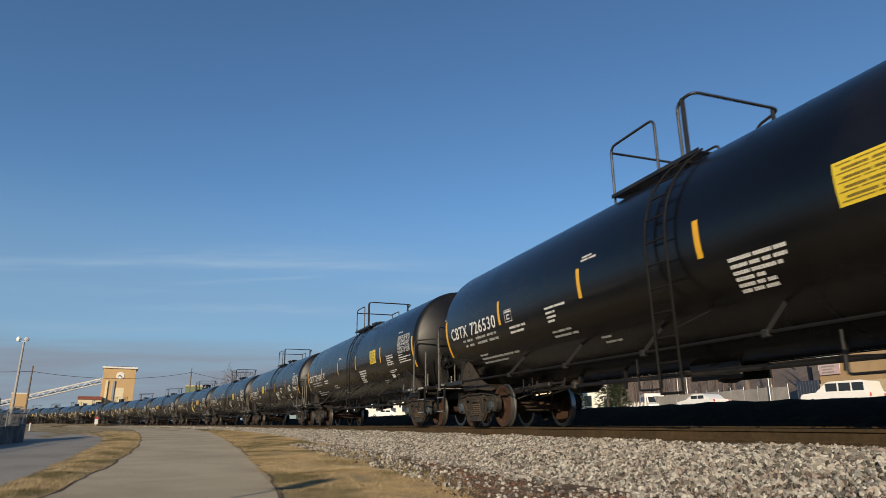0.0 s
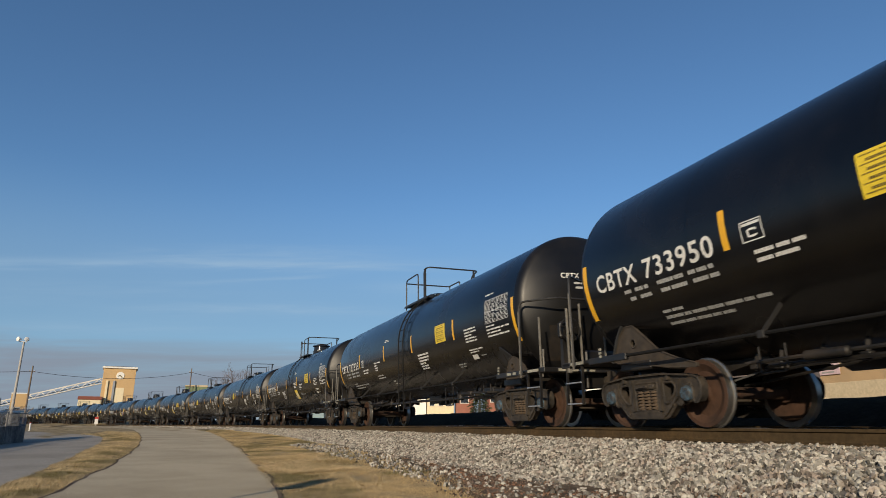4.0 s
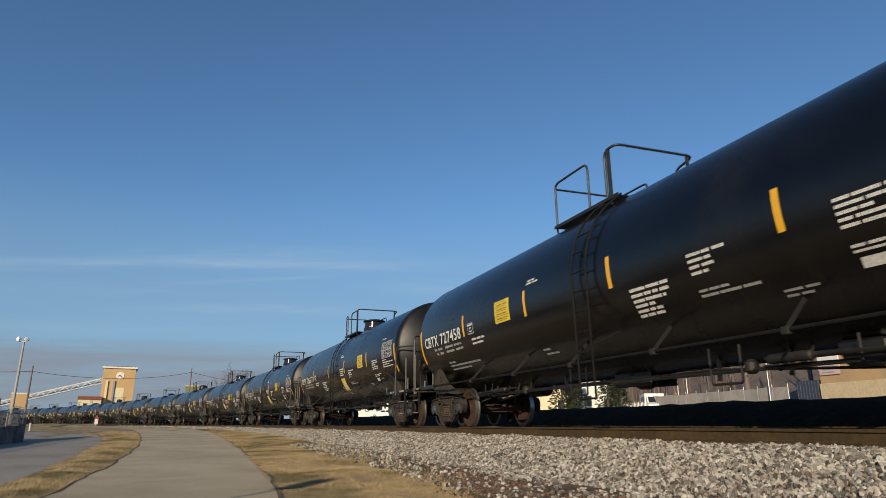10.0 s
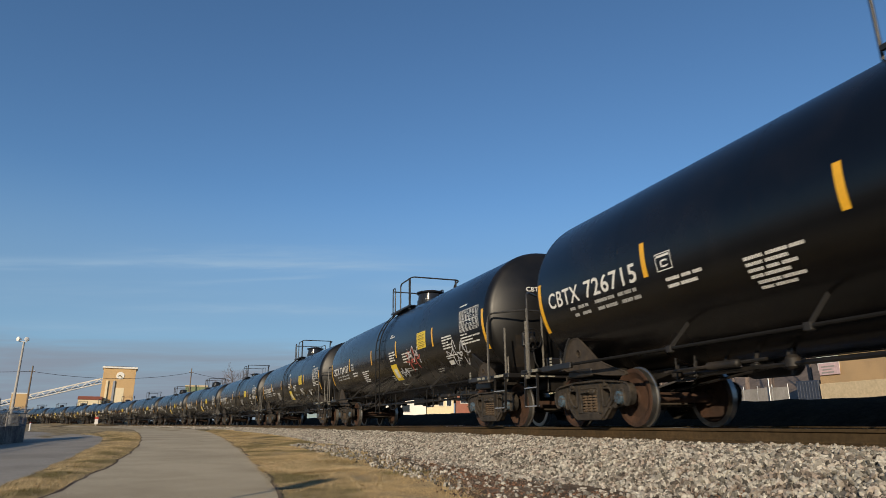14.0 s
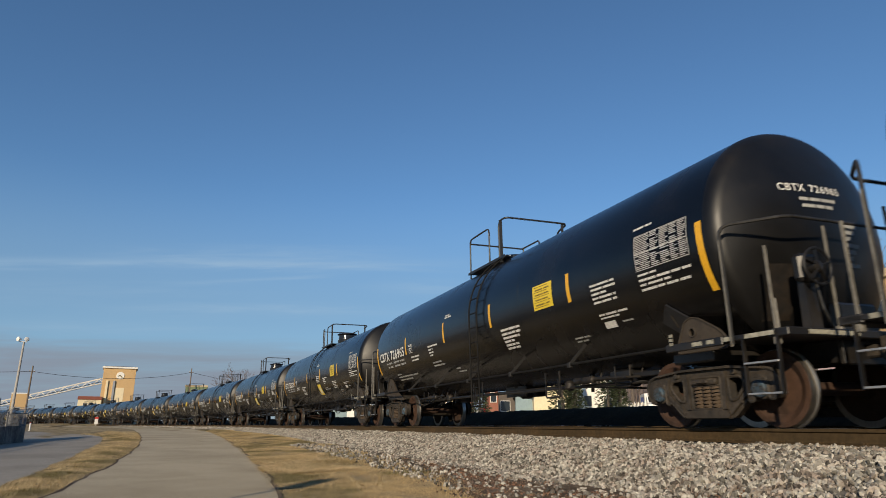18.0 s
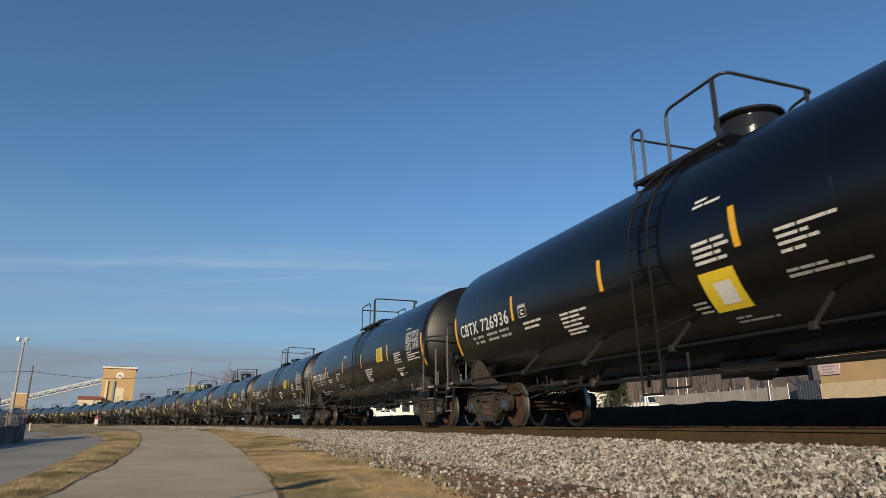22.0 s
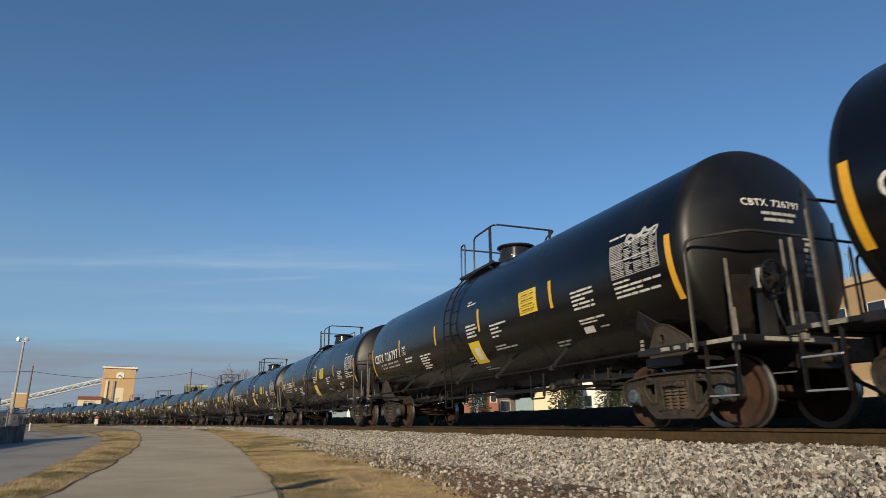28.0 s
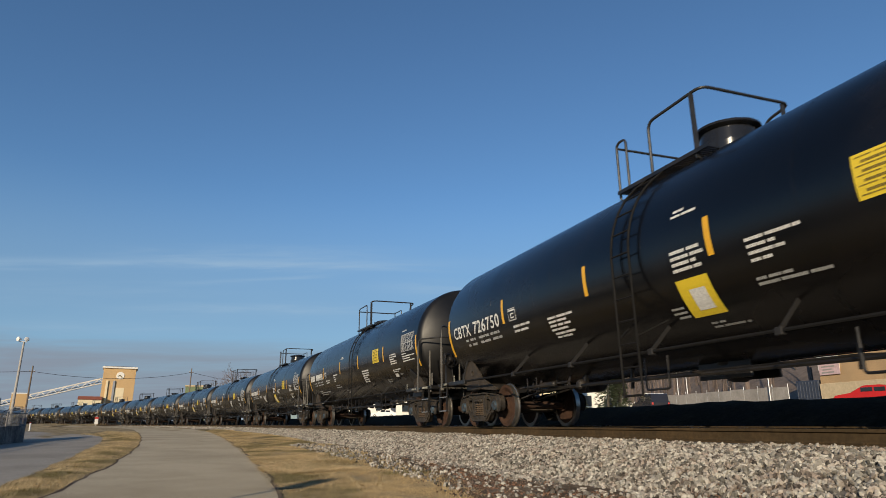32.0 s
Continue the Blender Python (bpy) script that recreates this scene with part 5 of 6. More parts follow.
    def holder():
        g = Geo()
        c = Vector(skin(6.66, -38, 0.04))
        n = Vector((0, -math.cos(radians(-34)), math.sin(radians(-34))))
        t = Vector((1, 0, 0))
        b = n.cross(t)
        q = [c + 0.25 * t, c + 0.25 * b, c - 0.25 * t, c - 0.25 * b]
        g.add([p for p in q] + [p - n * 0.03 for p in q], [(0, 1, 2, 3), (7, 6, 5, 4), (0, 4, 5, 1), (1, 5, 6, 2), (2, 6, 7, 3), (3, 7, 4, 0)])
        g.add([c + n * 0.004 + b * 0.08 - t * 0.02, c + n * 0.004 + b * 0.08 + t * 0.02, c + n * 0.004 - b * 0.12 + t * 0.02, c + n * 0.004 - b * 0.12 - t * 0.02], [(0, 1, 2, 3)], 1)
        return fixed(g).mesh("placard_holder", [M_PLACARD, M_SADDLE])
    part("placard_holder", shared("holder", holder), None, car, "black diamond placard holder")

    def seam():
        return Geo().lathe([(-0.03, R - 0.01), (-0.028, R + 0.002), (0.028, R + 0.002), (0.03, R - 0.01)], 60, "x", (0, 0, WC)).mesh("jacket_seam", M_TANK, 20)
    for u in (-5.2, -2.6, 0.0, 2.6, 6.2):
        part("jacket_seam", shared("seam", seam), None, TANKS[car.name]).matrix_basis = Matrix.Translation((u, 0, 0))

    def lines():
        g = Geo()
        for a, b, z in ((-0.43, -0.29, 0.37), (-0.275, -0.09, 0.37), (-0.075, 0.17, 0.37), (-0.41, -0.21, 0.275), (-0.195, -0.05, 0.275), (-0.035, 0.09, 0.275)):
            head_bar(g, a, b, z, z + 0.045)
        for k in range(7):
            head_bar(g, 0.20 + 0.03 * (k % 2), 0.48 - 0.07 * (k % 3), 0.05 - k * 0.085, 0.10 - k * 0.085)
        return g.mesh("head_stencil", M_DIM, 0)
    part("head_stencil", shared("headlines", lines), None, car, "faded white stencil lines on the tank head")["kind"] = "stuff"


TANKS = {}
LABELS = {"a": "glossy black railway tank car with white stencils and amber stripes",
          "b": "black railway tank car with two yellow stickers and white stencils",
          "c": "black railway tank car with its yellow sticker near the trailing end"}


def build_car(kind):
    car = thing("tank_car", Matrix(), LABELS[kind], "tank car", "train of tank cars")
    tank = part("tank", shared("tank", tank_mesh), None, car, "glossy black cylindrical tank with domed ends")
    TANKS[car.name] = tank
    add_top(car, "round" if kind == "b" else "flat")
    add_ladder(car, -0.34 if kind == "b" else 0.64)
    for f in (1, -1):
        add_end(car, f)
    add_brake(car)
    add_underside(car)
    add_markings(car, kind)
    for at in (BC, -BC):
        add_truck(car, at)
    return car


FIRST, LAST = -1, 33
KINDS = "aacabccbbbbabbaabbbba"
PITCH, SPEED, EASE, START = 17.99234, 10.69349, 0.00328, -0.42606
SLIP = {13: 0.06, 15: 0.26, 16: -0.06, 18: -0.07, 0: 0.087, 4: -0.016, 5: -0.09, 6: -0.11, 8: -0.057, 11: 0.025, 12: 0.027, 14: 0.16, 17: -0.018, 19: -0.068}
MARKS = {0: "726530", 1: "727438", 2: "733950", 3: "727333", 4: "727336", 5: "727459", 6: "727458", 7: "726677", 8: "726715", 9: "734137", 10: "730282", 11: "726965", 12: "730326", 13: "726936", 14: "726510", 15: "726964", 16: "726563", 17: "726797", 18: "733886", 19: "726750"}


def car_s(i, t):
    return START + i * PITCH - SLIP.get(i, 0.0) - SPEED * t - EASE * t * (t - 32.0)


def car_pose(i, t):
    s = car_s(i, t)
    a, b = line_at(s - BC), line_at(s + BC)
    m = (a + b) / 2
    e = (a - b).normalized()
    rot = Matrix((e, Vector((0, 0, 1)).cross(e), (0, 0, 1))).transposed().to_4x4()
    return Matrix.Translation((m.x, m.y, 0.76 * math.sin(CANT))) @ rot @ Matrix.Rotation(CANT, 4, "X")


def unreadable_mark(u0, u1):
    g = Geo()
    u = u0
    while u < u1 - 0.1:
        decal(g, u, u + 0.17, -12.8, -3.2)
        u += 0.235
    return g.mesh("reporting_mark", M_WHITE, 0)


CARS = {}


def build_train():
    first = {}
    for i in range(FIRST, LAST + 1):
        kind = KINDS[i] if 0 <= i < len(KINDS) else "abbcabab"[i % 8]
        if kind not in first:
            first[kind] = build_car(kind)
            CARS[i] = first[kind]
            CARS[i].matrix_basis = car_pose(i, 0)
        else:
            CARS[i] = copy_thing(first[kind], car_pose(i, 0))
    for i, car in CARS.items():
        if i in MARKS:
            part("reporting_mark", mark_mesh("CBTX", -7.36, 1.02), None, car, "white stencilled letters")
            part("car_number", mark_mesh(MARKS[i], -6.17, 1.39), None, car, "white stencilled numbers")
            part("head_mark", head_mark_mesh("CBTX", -0.69, 0.40), None, car, "white stencilled letters on the head")
            part("head_number", head_mark_mesh(MARKS[i], -0.22, 0.53), None, car, "white stencilled numbers on the head")
        else:
            part("reporting_mark", shared("bars", lambda: unreadable_mark(-7.36, -6.4)), None, car, "white stencilled letters")
            part("car_number", shared("bars2", lambda: unreadable_mark(-6.15, -4.76)), None, car, "white stencilled numbers")


build_train()


def shift_print(i, mesh, du, da):
    """Move a sticker or stencil on one car along the tank and round it."""
    for o in CARS[i].children:
        if o.data == mesh:
            o.matrix_basis = Matrix.Translation((du, 0, WC)) @ Matrix.Rotation(radians(da), 4, "X") @ Matrix.Translation((0, 0, -WC)) @ o.matrix_basis


for i in (10, 12):
    shift_print(i, CACHE[("stencil", "e5")], -1.73, 12.8)
for o in list(CARS[1].children):
    if o.data == CACHE[("stencil", "l2a")]:
        bpy.data.objects.remove(o)
shift_print(18, CACHE["sheet"], -1.31, 0.0)
shift_print(18, CACHE[("stencil", "b4")], 1.22, 1.2)
shift_print(18, CACHE[("stencil", "c2")], 1.25, 2.0)


def scribble(car, u, a, w, h, seed, m, label):
    """Loops of spray paint on the tank's side."""
    rnd = random.Random(seed)
    g = Geo()
    n = 46
    pts = []
    for k in range(n):
        t = k / (n - 1)
        pts.append((u + w * t + 0.10 * w * math.sin(k * 1.1 + seed), a + h * math.sin(k * 0.83 + seed * 2) * (0.5 + 0.5 * math.sin(k * 0.31 + seed))))
    for (u0, a0), (u1, a1) in zip(pts, pts[1:]):
        d = Vector((u1 - u0, radians(a1 - a0) * R))
        if d.length < 1e-4:
            continue
        o = Vector((-d.y, d.x)).normalized() * rnd.uniform(0.012, 0.02)
        oa = math.degrees(o.y / R)
        g.add([skin(u0 - o.x, a0 - oa), skin(u0 + o.x, a0 + oa), skin(u1 + o.x, a1 + oa), skin(u1 - o.x, a1 - oa)], [(0, 1, 2, 3)])
    part("graffiti", g.mesh("graffiti", m, 0), None, car, label)


scribble(CARS[9], 2.3, -16, 1.0, 10, 1, M_GRAFFITI, "white spray-painted scrawl")
scribble(CARS[9], 2.2, -20, 1.1, 13, 5, M_GRAFRED, "red spray-painted scrawl")
scribble(CARS[9], 1.2, -32, 0.7, 6, 2, M_GRAFFITI, "white spray-painted scrawl")
scribble(CARS[9], 5.3, -25, 1.2, 14, 3, M_GRAFFITI, "grey-white spray-painted scrawl")
scribble(CARS[16], 1.8, -30, 3.4, 11, 4, M_GRAFFITI, "white spray-painted scrawl")
scribble(CARS[17], 6.7, 12, 0.7, 3, 6, M_GRAFFITI, "white spray-painted scrawl over the data table")


# ---- the town beyond the track ----
def gz(x, y):
    return float(ground_z([x], [y])[0])


def stand(x, y, turn=0.0, sink=0.05):
    return Matrix.Translation((x, y, gz(x, y) - sink)) @ Matrix.Rotation(radians(turn), 4, "Z")


def window(parent, x, z, w, h, y=0.0, m=None):
    """A window on a wall that faces local -y, its lower left corner at x, z."""
    f = Geo()
    t = 0.07
    for a, b, c, d in ((x - t, x + w + t, z + h, z + h + t), (x - t, x, z, z + h), (x + w, x + w + t, z, z + h)):
        f.box(a, b, y - 0.06, y + 0.05, c, d, 0.01)
    f.box(x - t - 0.04, x + w + t + 0.04, y - 0.10, y + 0.05, z - 0.09, z, 0.01)
    win = part("window", f, m or M_WHITEWALL, parent)
    part("pane", Geo().box(x, x + w, y - 0.02, y + 0.02, z, z + h), M_GLASS, win)
    return win


def house(name, m, w, d, h, wall_mat, roof_mat, label, category, gable=0.0, wins=(), door=None, cornice=None, base=None):
    """A building whose front faces local -y; origin at the front's middle, on the ground."""
    b = thing(name, m, label, category)
    g = Geo().box(-w / 2, w / 2, 0, d, 0, h, 0.02)
    if gable:
        g.add([(-w / 2, 0, h), (w / 2, 0, h), (0, 0, h + gable), (-w / 2, d, h), (w / 2, d, h), (0, d, h + gable)], [(0, 1, 2), (5, 4, 3)])
    part("wall", g, wall_mat, b)
    r = Geo()
    if gable:
        o = 0.35
        for s in (-1, 1):
            r.add([(s * (w / 2 + o), -o, h - gable * o / (w / 2)), (0, -o, h + gable), (0, d + o, h + gable), (s * (w / 2 + o), d + o, h - gable * o / (w / 2)),
                   (s * (w / 2 + o), -o, h - gable * o / (w / 2) + 0.16), (0, -o, h + gable + 0.16), (0, d + o, h + gable + 0.16), (s * (w / 2 + o), d + o, h - gable * o / (w / 2) + 0.16)],
                  [(0, 1, 2, 3), (7, 6, 5, 4), (0, 4, 5, 1), (1, 5, 6, 2), (2, 6, 7, 3), (3, 7, 4, 0)])
    else:
        r.box(-w / 2 - 0.12, w / 2 + 0.12, -0.12, d + 0.12, h, h + 0.35, 0.03)
    part("roof", r, roof_mat, b)
    if cornice:
        part("cornice", Geo().box(-w / 2 - 0.2, w / 2 + 0.2, -0.22, -0.005, h - 0.25 - 0.5 * (cornice == M_REDROOF), h - 0.004, 0.03), cornice, b)
    if base:
        part("base_course", Geo().box(-w / 2 - 0.06, w / 2 + 0.06, -0.07, -0.004, 0, base[0], 0.02), base[1], b)
    for x, z, ww, hh in wins:
        window(b, x, z, ww, hh)
    if door:
        part("door", Geo().box(door[0], door[0] + 0.95, -0.05, 0.03, 0, 2.05, 0.01), M_DKBLUE, b)
    return b


def build_town():
    # long tan brick building along the street, its end towards the fence
    house("brick_building", stand(32.77, 33.4, 102 - 180), 34.0, 18.0, 9.2, M_TANBRICK, M_LIMEBAND, "long tan brick building with a pale stone base", "building",
          wins=[(-15 + 3.4 * k, 5.6, 1.4, 1.8) for k in range(9)], cornice=M_LIMEBAND, base=(2.1, M_LIMEBAND))
    # sign on its wall by the corner
    sg = thing("wall_sign", stand(32.77, 33.4, 102 - 180), "white and pink sign with faded print on the brick wall", "sign")
    part("board", Geo().box(-16.95, -14.9, -0.10, -0.004, 3.1, 4.6, 0.02), M_WHITEMETAL, sg)
    low = part("lower_panel", Geo().box(-16.85, -14.85, -0.12, -0.102, 2.72, 3.6, 0.01), M_PINK, sg, "faded pink lower panel")
    for k, (a, b) in enumerate(((-16.6, -15.4), (-16.5, -15.6), (-16.6, -15.3))):
        part("print_bar", Geo().box(a, b, -0.127, -0.122, 2.84 + k * 0.22, 2.95 + k * 0.22), M_GREYWALL, low)
    con = thing("steel_container", stand(28.98, 51.45, -70), "dark blue steel container beside the brick building", "container")
    part("body", Geo().box(-1.05, 1.05, 0, 4.0, 0.12, 2.4, 0.03), M_DKBLUE, con)
    for k in range(8):
        part("rib", Geo().box(-1.0 + k * 0.27, -0.9 + k * 0.27, -0.05, -0.002, 0.2, 2.3, 0.01), M_DKBLUE, con)
    # grey screen fence with posts
    fn = thing("screen_fence", Matrix(), "weathered grey screen fence with steel posts", "fence")
    a, b = Vector((28.55, 53.6, 0)), Vector((24.2, 76.0, 0))
    n = 12
    for k in range(n):
        p, q = a.lerp(b, k / n), a.lerp(b, (k + 1) / n)
        p.z, q.z = gz(p.x, p.y) - 0.1, gz(q.x, q.y) - 0.1
        g = Geo()
        side = (q - p).cross(Vector((0, 0, 1))).normalized() * 0.03
        top = Vector((0, 0, 2.1 + 0.05 * (k % 2)))
        pts = [p + (q - p) * 0.01, p + (q - p) * 0.99]
        v = [pts[0] - side, pts[1] - side, pts[1] + side, pts[0] + side]
        g.add(v + [w + top for w in v], [(0, 1, 2, 3), (7, 6, 5, 4), (0, 4, 5, 1), (1, 5, 6, 2), (2, 6, 7, 3), (3, 7, 4, 0)])
        part("panel", g, M_GREYWALL, fn)
        part("post", Geo().tube([p - Vector((0, 0, 0.1)), p + Vector((0, 0, 2.35))], 0.04, 6), M_STEEL, fn)
    # pale street poles
    for x, y, h in ((27.7, 55.0, 8.0), (21.8, 79.0, 7.0), (25.4, 70.0, 7.5), (26.2, 69.5, 6.0)):
        pl = thing("street_pole", stand(x, y), "slim pale metal street pole", "pole", "street poles")
        part("shaft", Geo().tube([(0, 0, -0.1), (0, 0, h)], [0.06, 0.04], 8), M_STEEL, pl)
        part("base", Geo().lathe([(0, 0.16), (0.2, 0.16), (0.24, 0.1)], 10, "z"), M_STEEL, pl)
        part("cap", Geo().lathe([(h, 0.06), (h + 0.05, 0.06), (h + 0.08, 0.02)], 8, "z"), M_STEEL, pl)
    # houses and shops, from near to far
    house("house", stand(19.6, 82.5, -12), 5.0, 8.0, 4.2, M_WHITEWALL, M_ROOF, "small white house with a dark gable roof", "house", 2.2, wins=[(-1.6, 1.2, 0.9, 1.3)], door=(0.8,))
    house("house", stand(15.0, 90.0, -4), 4.7, 9.0, 3.0, M_CREAM, M_ROOF, "cream stucco house with a dark gable roof", "house", 2.0, wins=[(0.9, 1.0, 0.9, 1.2)])
    # Blue-grey here stands in for the cream house's wall in shade.
    house("house", stand(12.0, 93.5, -4), 3.0, 9.0, 3.0, M_TEAL, M_ROOF, "side of the cream house, coloured blue-grey for shade, with a dark roof", "house", 1.5)
    house("shop", stand(10.0, 96.0, 0), 3.4, 8.0, 3.2, M_BARK, M_WHITEWALL, "low brown shop with a pale roof edge", "shop", wins=[(-1.4, 0.9, 1.3, 1.4)])
    house("brick_shop", stand(7.6, 97.0, 0), 1.4, 9.0, 4.4, M_REDBRICK, M_ROOF, "narrow red brick shop", "shop", wins=[(-0.4, 2.2, 0.8, 1.3)])
    house("brick_shop", stand(3.4, 99.0, 0), 2.6, 9.0, 4.4, M_REDBRICK, M_ROOF, "red brick shop behind a conifer", "shop", wins=[(-0.6, 2.2, 1.1, 1.3)])
    house("shop", stand(-0.3, 103.0, 4), 4.2, 9.0, 4.2, M_CREAM, M_ROOF, "cream shop building with small dark windows", "shop", wins=[(-1.7, 1.9, 0.7, 1.3), (-0.3, 1.9, 0.7, 1.3), (1.0, 1.9, 0.7, 1.3)])
    house("shop", stand(-4.9, 104.0, 4), 4.6, 8.0, 3.1, M_WHITEWALL, M_ROOF, "low white shop with a flat roof", "shop", wins=[(-1.5, 1.0, 1.2, 1.1)])
    house("warehouse", stand(-13.0, 124.0, 8), 10.0, 12.0, 4.6, M_WHITEWALL, M_ROOF, "low white warehouse with a flat roof", "warehouse", wins=[(-3.6, 1.5, 1.2, 1.4), (0.4, 1.5, 1.2, 1.4)], door=(3.2,))
    house("warehouse", stand(-26.0, 138.0, 12), 12.0, 12.0, 5.0, M_TEAL, M_ROOF, "long blue-grey metal warehouse", "warehouse", wins=[(-3.0, 1.5, 1.4, 1.4)])
    # white picket rail fence
    pf = thing("picket_fence", Matrix(), "low white picket fence", "fence")
    for k in range(22):
        x, y = 21.4 + k * 0.13, 79.0 - k * 0.12
        z = gz(x, y)
        part("picket", Geo().box(x - 0.04, x + 0.04, y - 0.015, y + 0.015, z - 0.05, z + 1.35 + 0.08 * (k % 3), 0.008), M_WHITEWALL, pf)


build_town()


def build_hill():
    """A brown wooded hill behind the street."""
    xs = np.linspace(30, 190, 41)
    ys = np.linspace(44, 240, 49)

    def zf(x, y):
        u = (x - (31.0 - 0.10 * (y - 60)))
        rise = np.clip(u / 26.0, 0, 1)
        fade = np.clip((y - 46) / 14.0, 0, 1) * np.clip((240 - y) / 60.0, 0, 1)
        return 0.7 + 13.0 * rise ** 1.2 * fade + 0.5 * swell(x, y, 0.35)
    v, f = grid_sheet(xs, ys, zf)
    me = bpy.data.meshes.new("hill")
    me.from_pydata(v.tolist(), [], f.tolist())
    me.polygons.foreach_set("use_smooth", [True] * len(f))
    me.materials.append(M_HILL)
    tagged(new("hill", me), "brown leaf-littered hillside behind the street", "hill", kind="structure")
    rng = random.Random(6)
    g = Geo()
    for k in range(420):
        y = rng.uniform(58, 170)
        x = 31.5 - 0.10 * (y - 60) + rng.uniform(1, 40)
        z = float(zf(np.array([x]), np.array([y]))[0])
        h = rng.uniform(5, 11)
        top = Vector((x + rng.uniform(-0.8, 0.8), y + rng.uniform(-0.8, 0.8), z + h))
        g.tube([(x, y, z - 0.3), (x + rng.uniform(-0.2, 0.2), y, z + h * 0.5), top], [rng.uniform(0.09, 0.2), 0.08, 0.02], 5, cap=False)
        for j in range(9):
            t = rng.uniform(0.3, 0.95)
            p = Vector((x, y, z)).lerp(top, t)
            a = rng.uniform(0, 6.28)
            ln = rng.uniform(0.8, 2.4) * (1.2 - t)
            q = p + Vector((math.cos(a) * ln, math.sin(a) * ln, ln * rng.uniform(0.5, 1.3)))
            g.tube([p, q], [0.035, 0.008], 3, cap=False)
            r = q + Vector((math.cos(a + 0.8) * ln * 0.5, math.sin(a + 0.8) * ln * 0.5, ln * 0.6))
            g.tube([p.lerp(q, 0.6), r], [0.02, 0.006], 3, cap=False)
    me = g.mesh("bare_woods", M_TWIG, 0)
    tagged(new("bare_woods", me), "leafless grey-brown woods on the hillside", "woods", kind="stuff")


build_hill()


def bare_tree(x, y, h, seed):
    rng = random.Random(seed)
    t = thing("bare_tree", stand(x, y), "leafless winter tree with a spreading crown", "tree", "bare trees")
    trunk = Geo().tube([(0, 0, -0.1), (0.1, 0.05, h * 0.25), (0.0, 0.1, h * 0.5)], [0.25, 0.19, 0.13], 8)
    part("trunk", trunk, M_BARK, t)
    g = Geo()

    def grow(p, d, ln, r, level):
        q = p + d * ln
        mid = p.lerp(q, 0.5) + Vector((rng.uniform(-1, 1), rng.uniform(-1, 1), 0)) * ln * 0.06
        g.tube([p, mid, q], [r, r * 0.8, r * 0.55], 5 if level < 2 else 3, cap=False)
        if level >= 4:
            return
        for k in range(3 if level < 3 else 4):
            e = (d + Vector((rng.gauss(0, 0.5), rng.gauss(0, 0.5), rng.gauss(0.15, 0.3)))).normalized()
            grow(p.lerp(q, rng.uniform(0.5, 1.0)), e, ln * rng.uniform(0.55, 0.8), r * 0.55, level + 1)
    for k in range(6):
        a = k * 1.05 + rng.uniform(-0.3, 0.3)
        grow(Vector((0, 0.08, h * rng.uniform(0.28, 0.5))), Vector((math.cos(a) * 0.6, math.sin(a) * 0.6, 0.8)).normalized(), h * 0.24, 0.09, 0)
    part("crown", g.mesh("crown", M_TWIG, 0), None, t, "fine bare twigs")
    return t


def conifer(x, y, h, w, seed):
    rng = random.Random(seed)
    t = thing("conifer", stand(x, y), "dark green conifer with an uneven outline", "tree", "conifers")
    part("trunk", Geo().tube([(0, 0, -0.1), (0, 0, h * 0.95)], [0.2, 0.03], 7), M_BARK, t)
    g = Geo()
    for k in range(1500):
        f = rng.random() ** 0.8
        z = h * (0.06 + 0.92 * f)
        a = rng.uniform(0, 6.28)
        r = w * (1 - f) ** 0.85 * rng.uniform(0.35, 1.0) * (1 + 0.25 * math.sin(3 * a + z * 2.2)) + 0.05
        c = Vector((r * math.cos(a), r * math.sin(a), z - 0.15 * r))
        s = rng.uniform(0.12, 0.3)
        d = Vector((math.cos(a), math.sin(a), rng.uniform(-0.5, 0.2))).normalized()
        u = d.cross(Vector((0, 0, 1))).normalized()
        n = u.cross(d)
        g.add([c - d * s, c + u * s * 0.45 + n * 0.03, c + d * s, c - u * s * 0.45 + n * 0.03, c - n * s * 0.3], [(0, 1, 2, 3), (0, 4, 2), (1, 4, 3)])
    part("crown", g.mesh("crown", M_CONIFER, 0), None, t)
    return t


conifer(13.6, 74.0, 7.5, 1.9, 1)
conifer(15.4, 76.0, 6.0, 1.6, 2)
conifer(4.9, 86.0, 6.0, 1.6, 5)
conifer(19.6, 77.0, 8.0, 1.7, 3)
conifer(21.3, 78.5, 7.0, 1.5, 4)
bare_tree(-42.0, 133.0, 11.5, 11)
bare_tree(-45.5, 138.0, 10.0, 12)
bare_tree(24.5, 84.0, 9.0, 13)


# ---- vehicles on the street ----
LANE = [(38.5, -15.0), (34.0, 20.0), (31.4, 35.2), (22.9, 52.0), (20.7, 58.5), (19.97, 67.2), (4.94, 144.76)]
LANE_Q = [-50.7, -15.4, 0.0, 18.83, 25.69, 34.42, 113.42]


def lane_at(q):
    """A place on the street and its heading, q metres along it."""
    def at(k):
        return Vector((float(np.interp(k, LANE_Q, [p[0] for p in LANE])), float(np.interp(k, LANE_Q, [p[1] for p in LANE])), 0.0))
    way = (at(q + 2.5) - at(q - 2.5)).normalized()
    p = (at(q + 2.0) + at(q - 2.0) + 2 * at(q)) / 4
    return p, way


def street_z(q):
    p, way = lane_at(q)
    side = Vector((way.y, -way.x, 0))
    return max(gz(*(p + side * w)[:2]) for w in (-1.0, 0.0, 1.0)) + 0.03


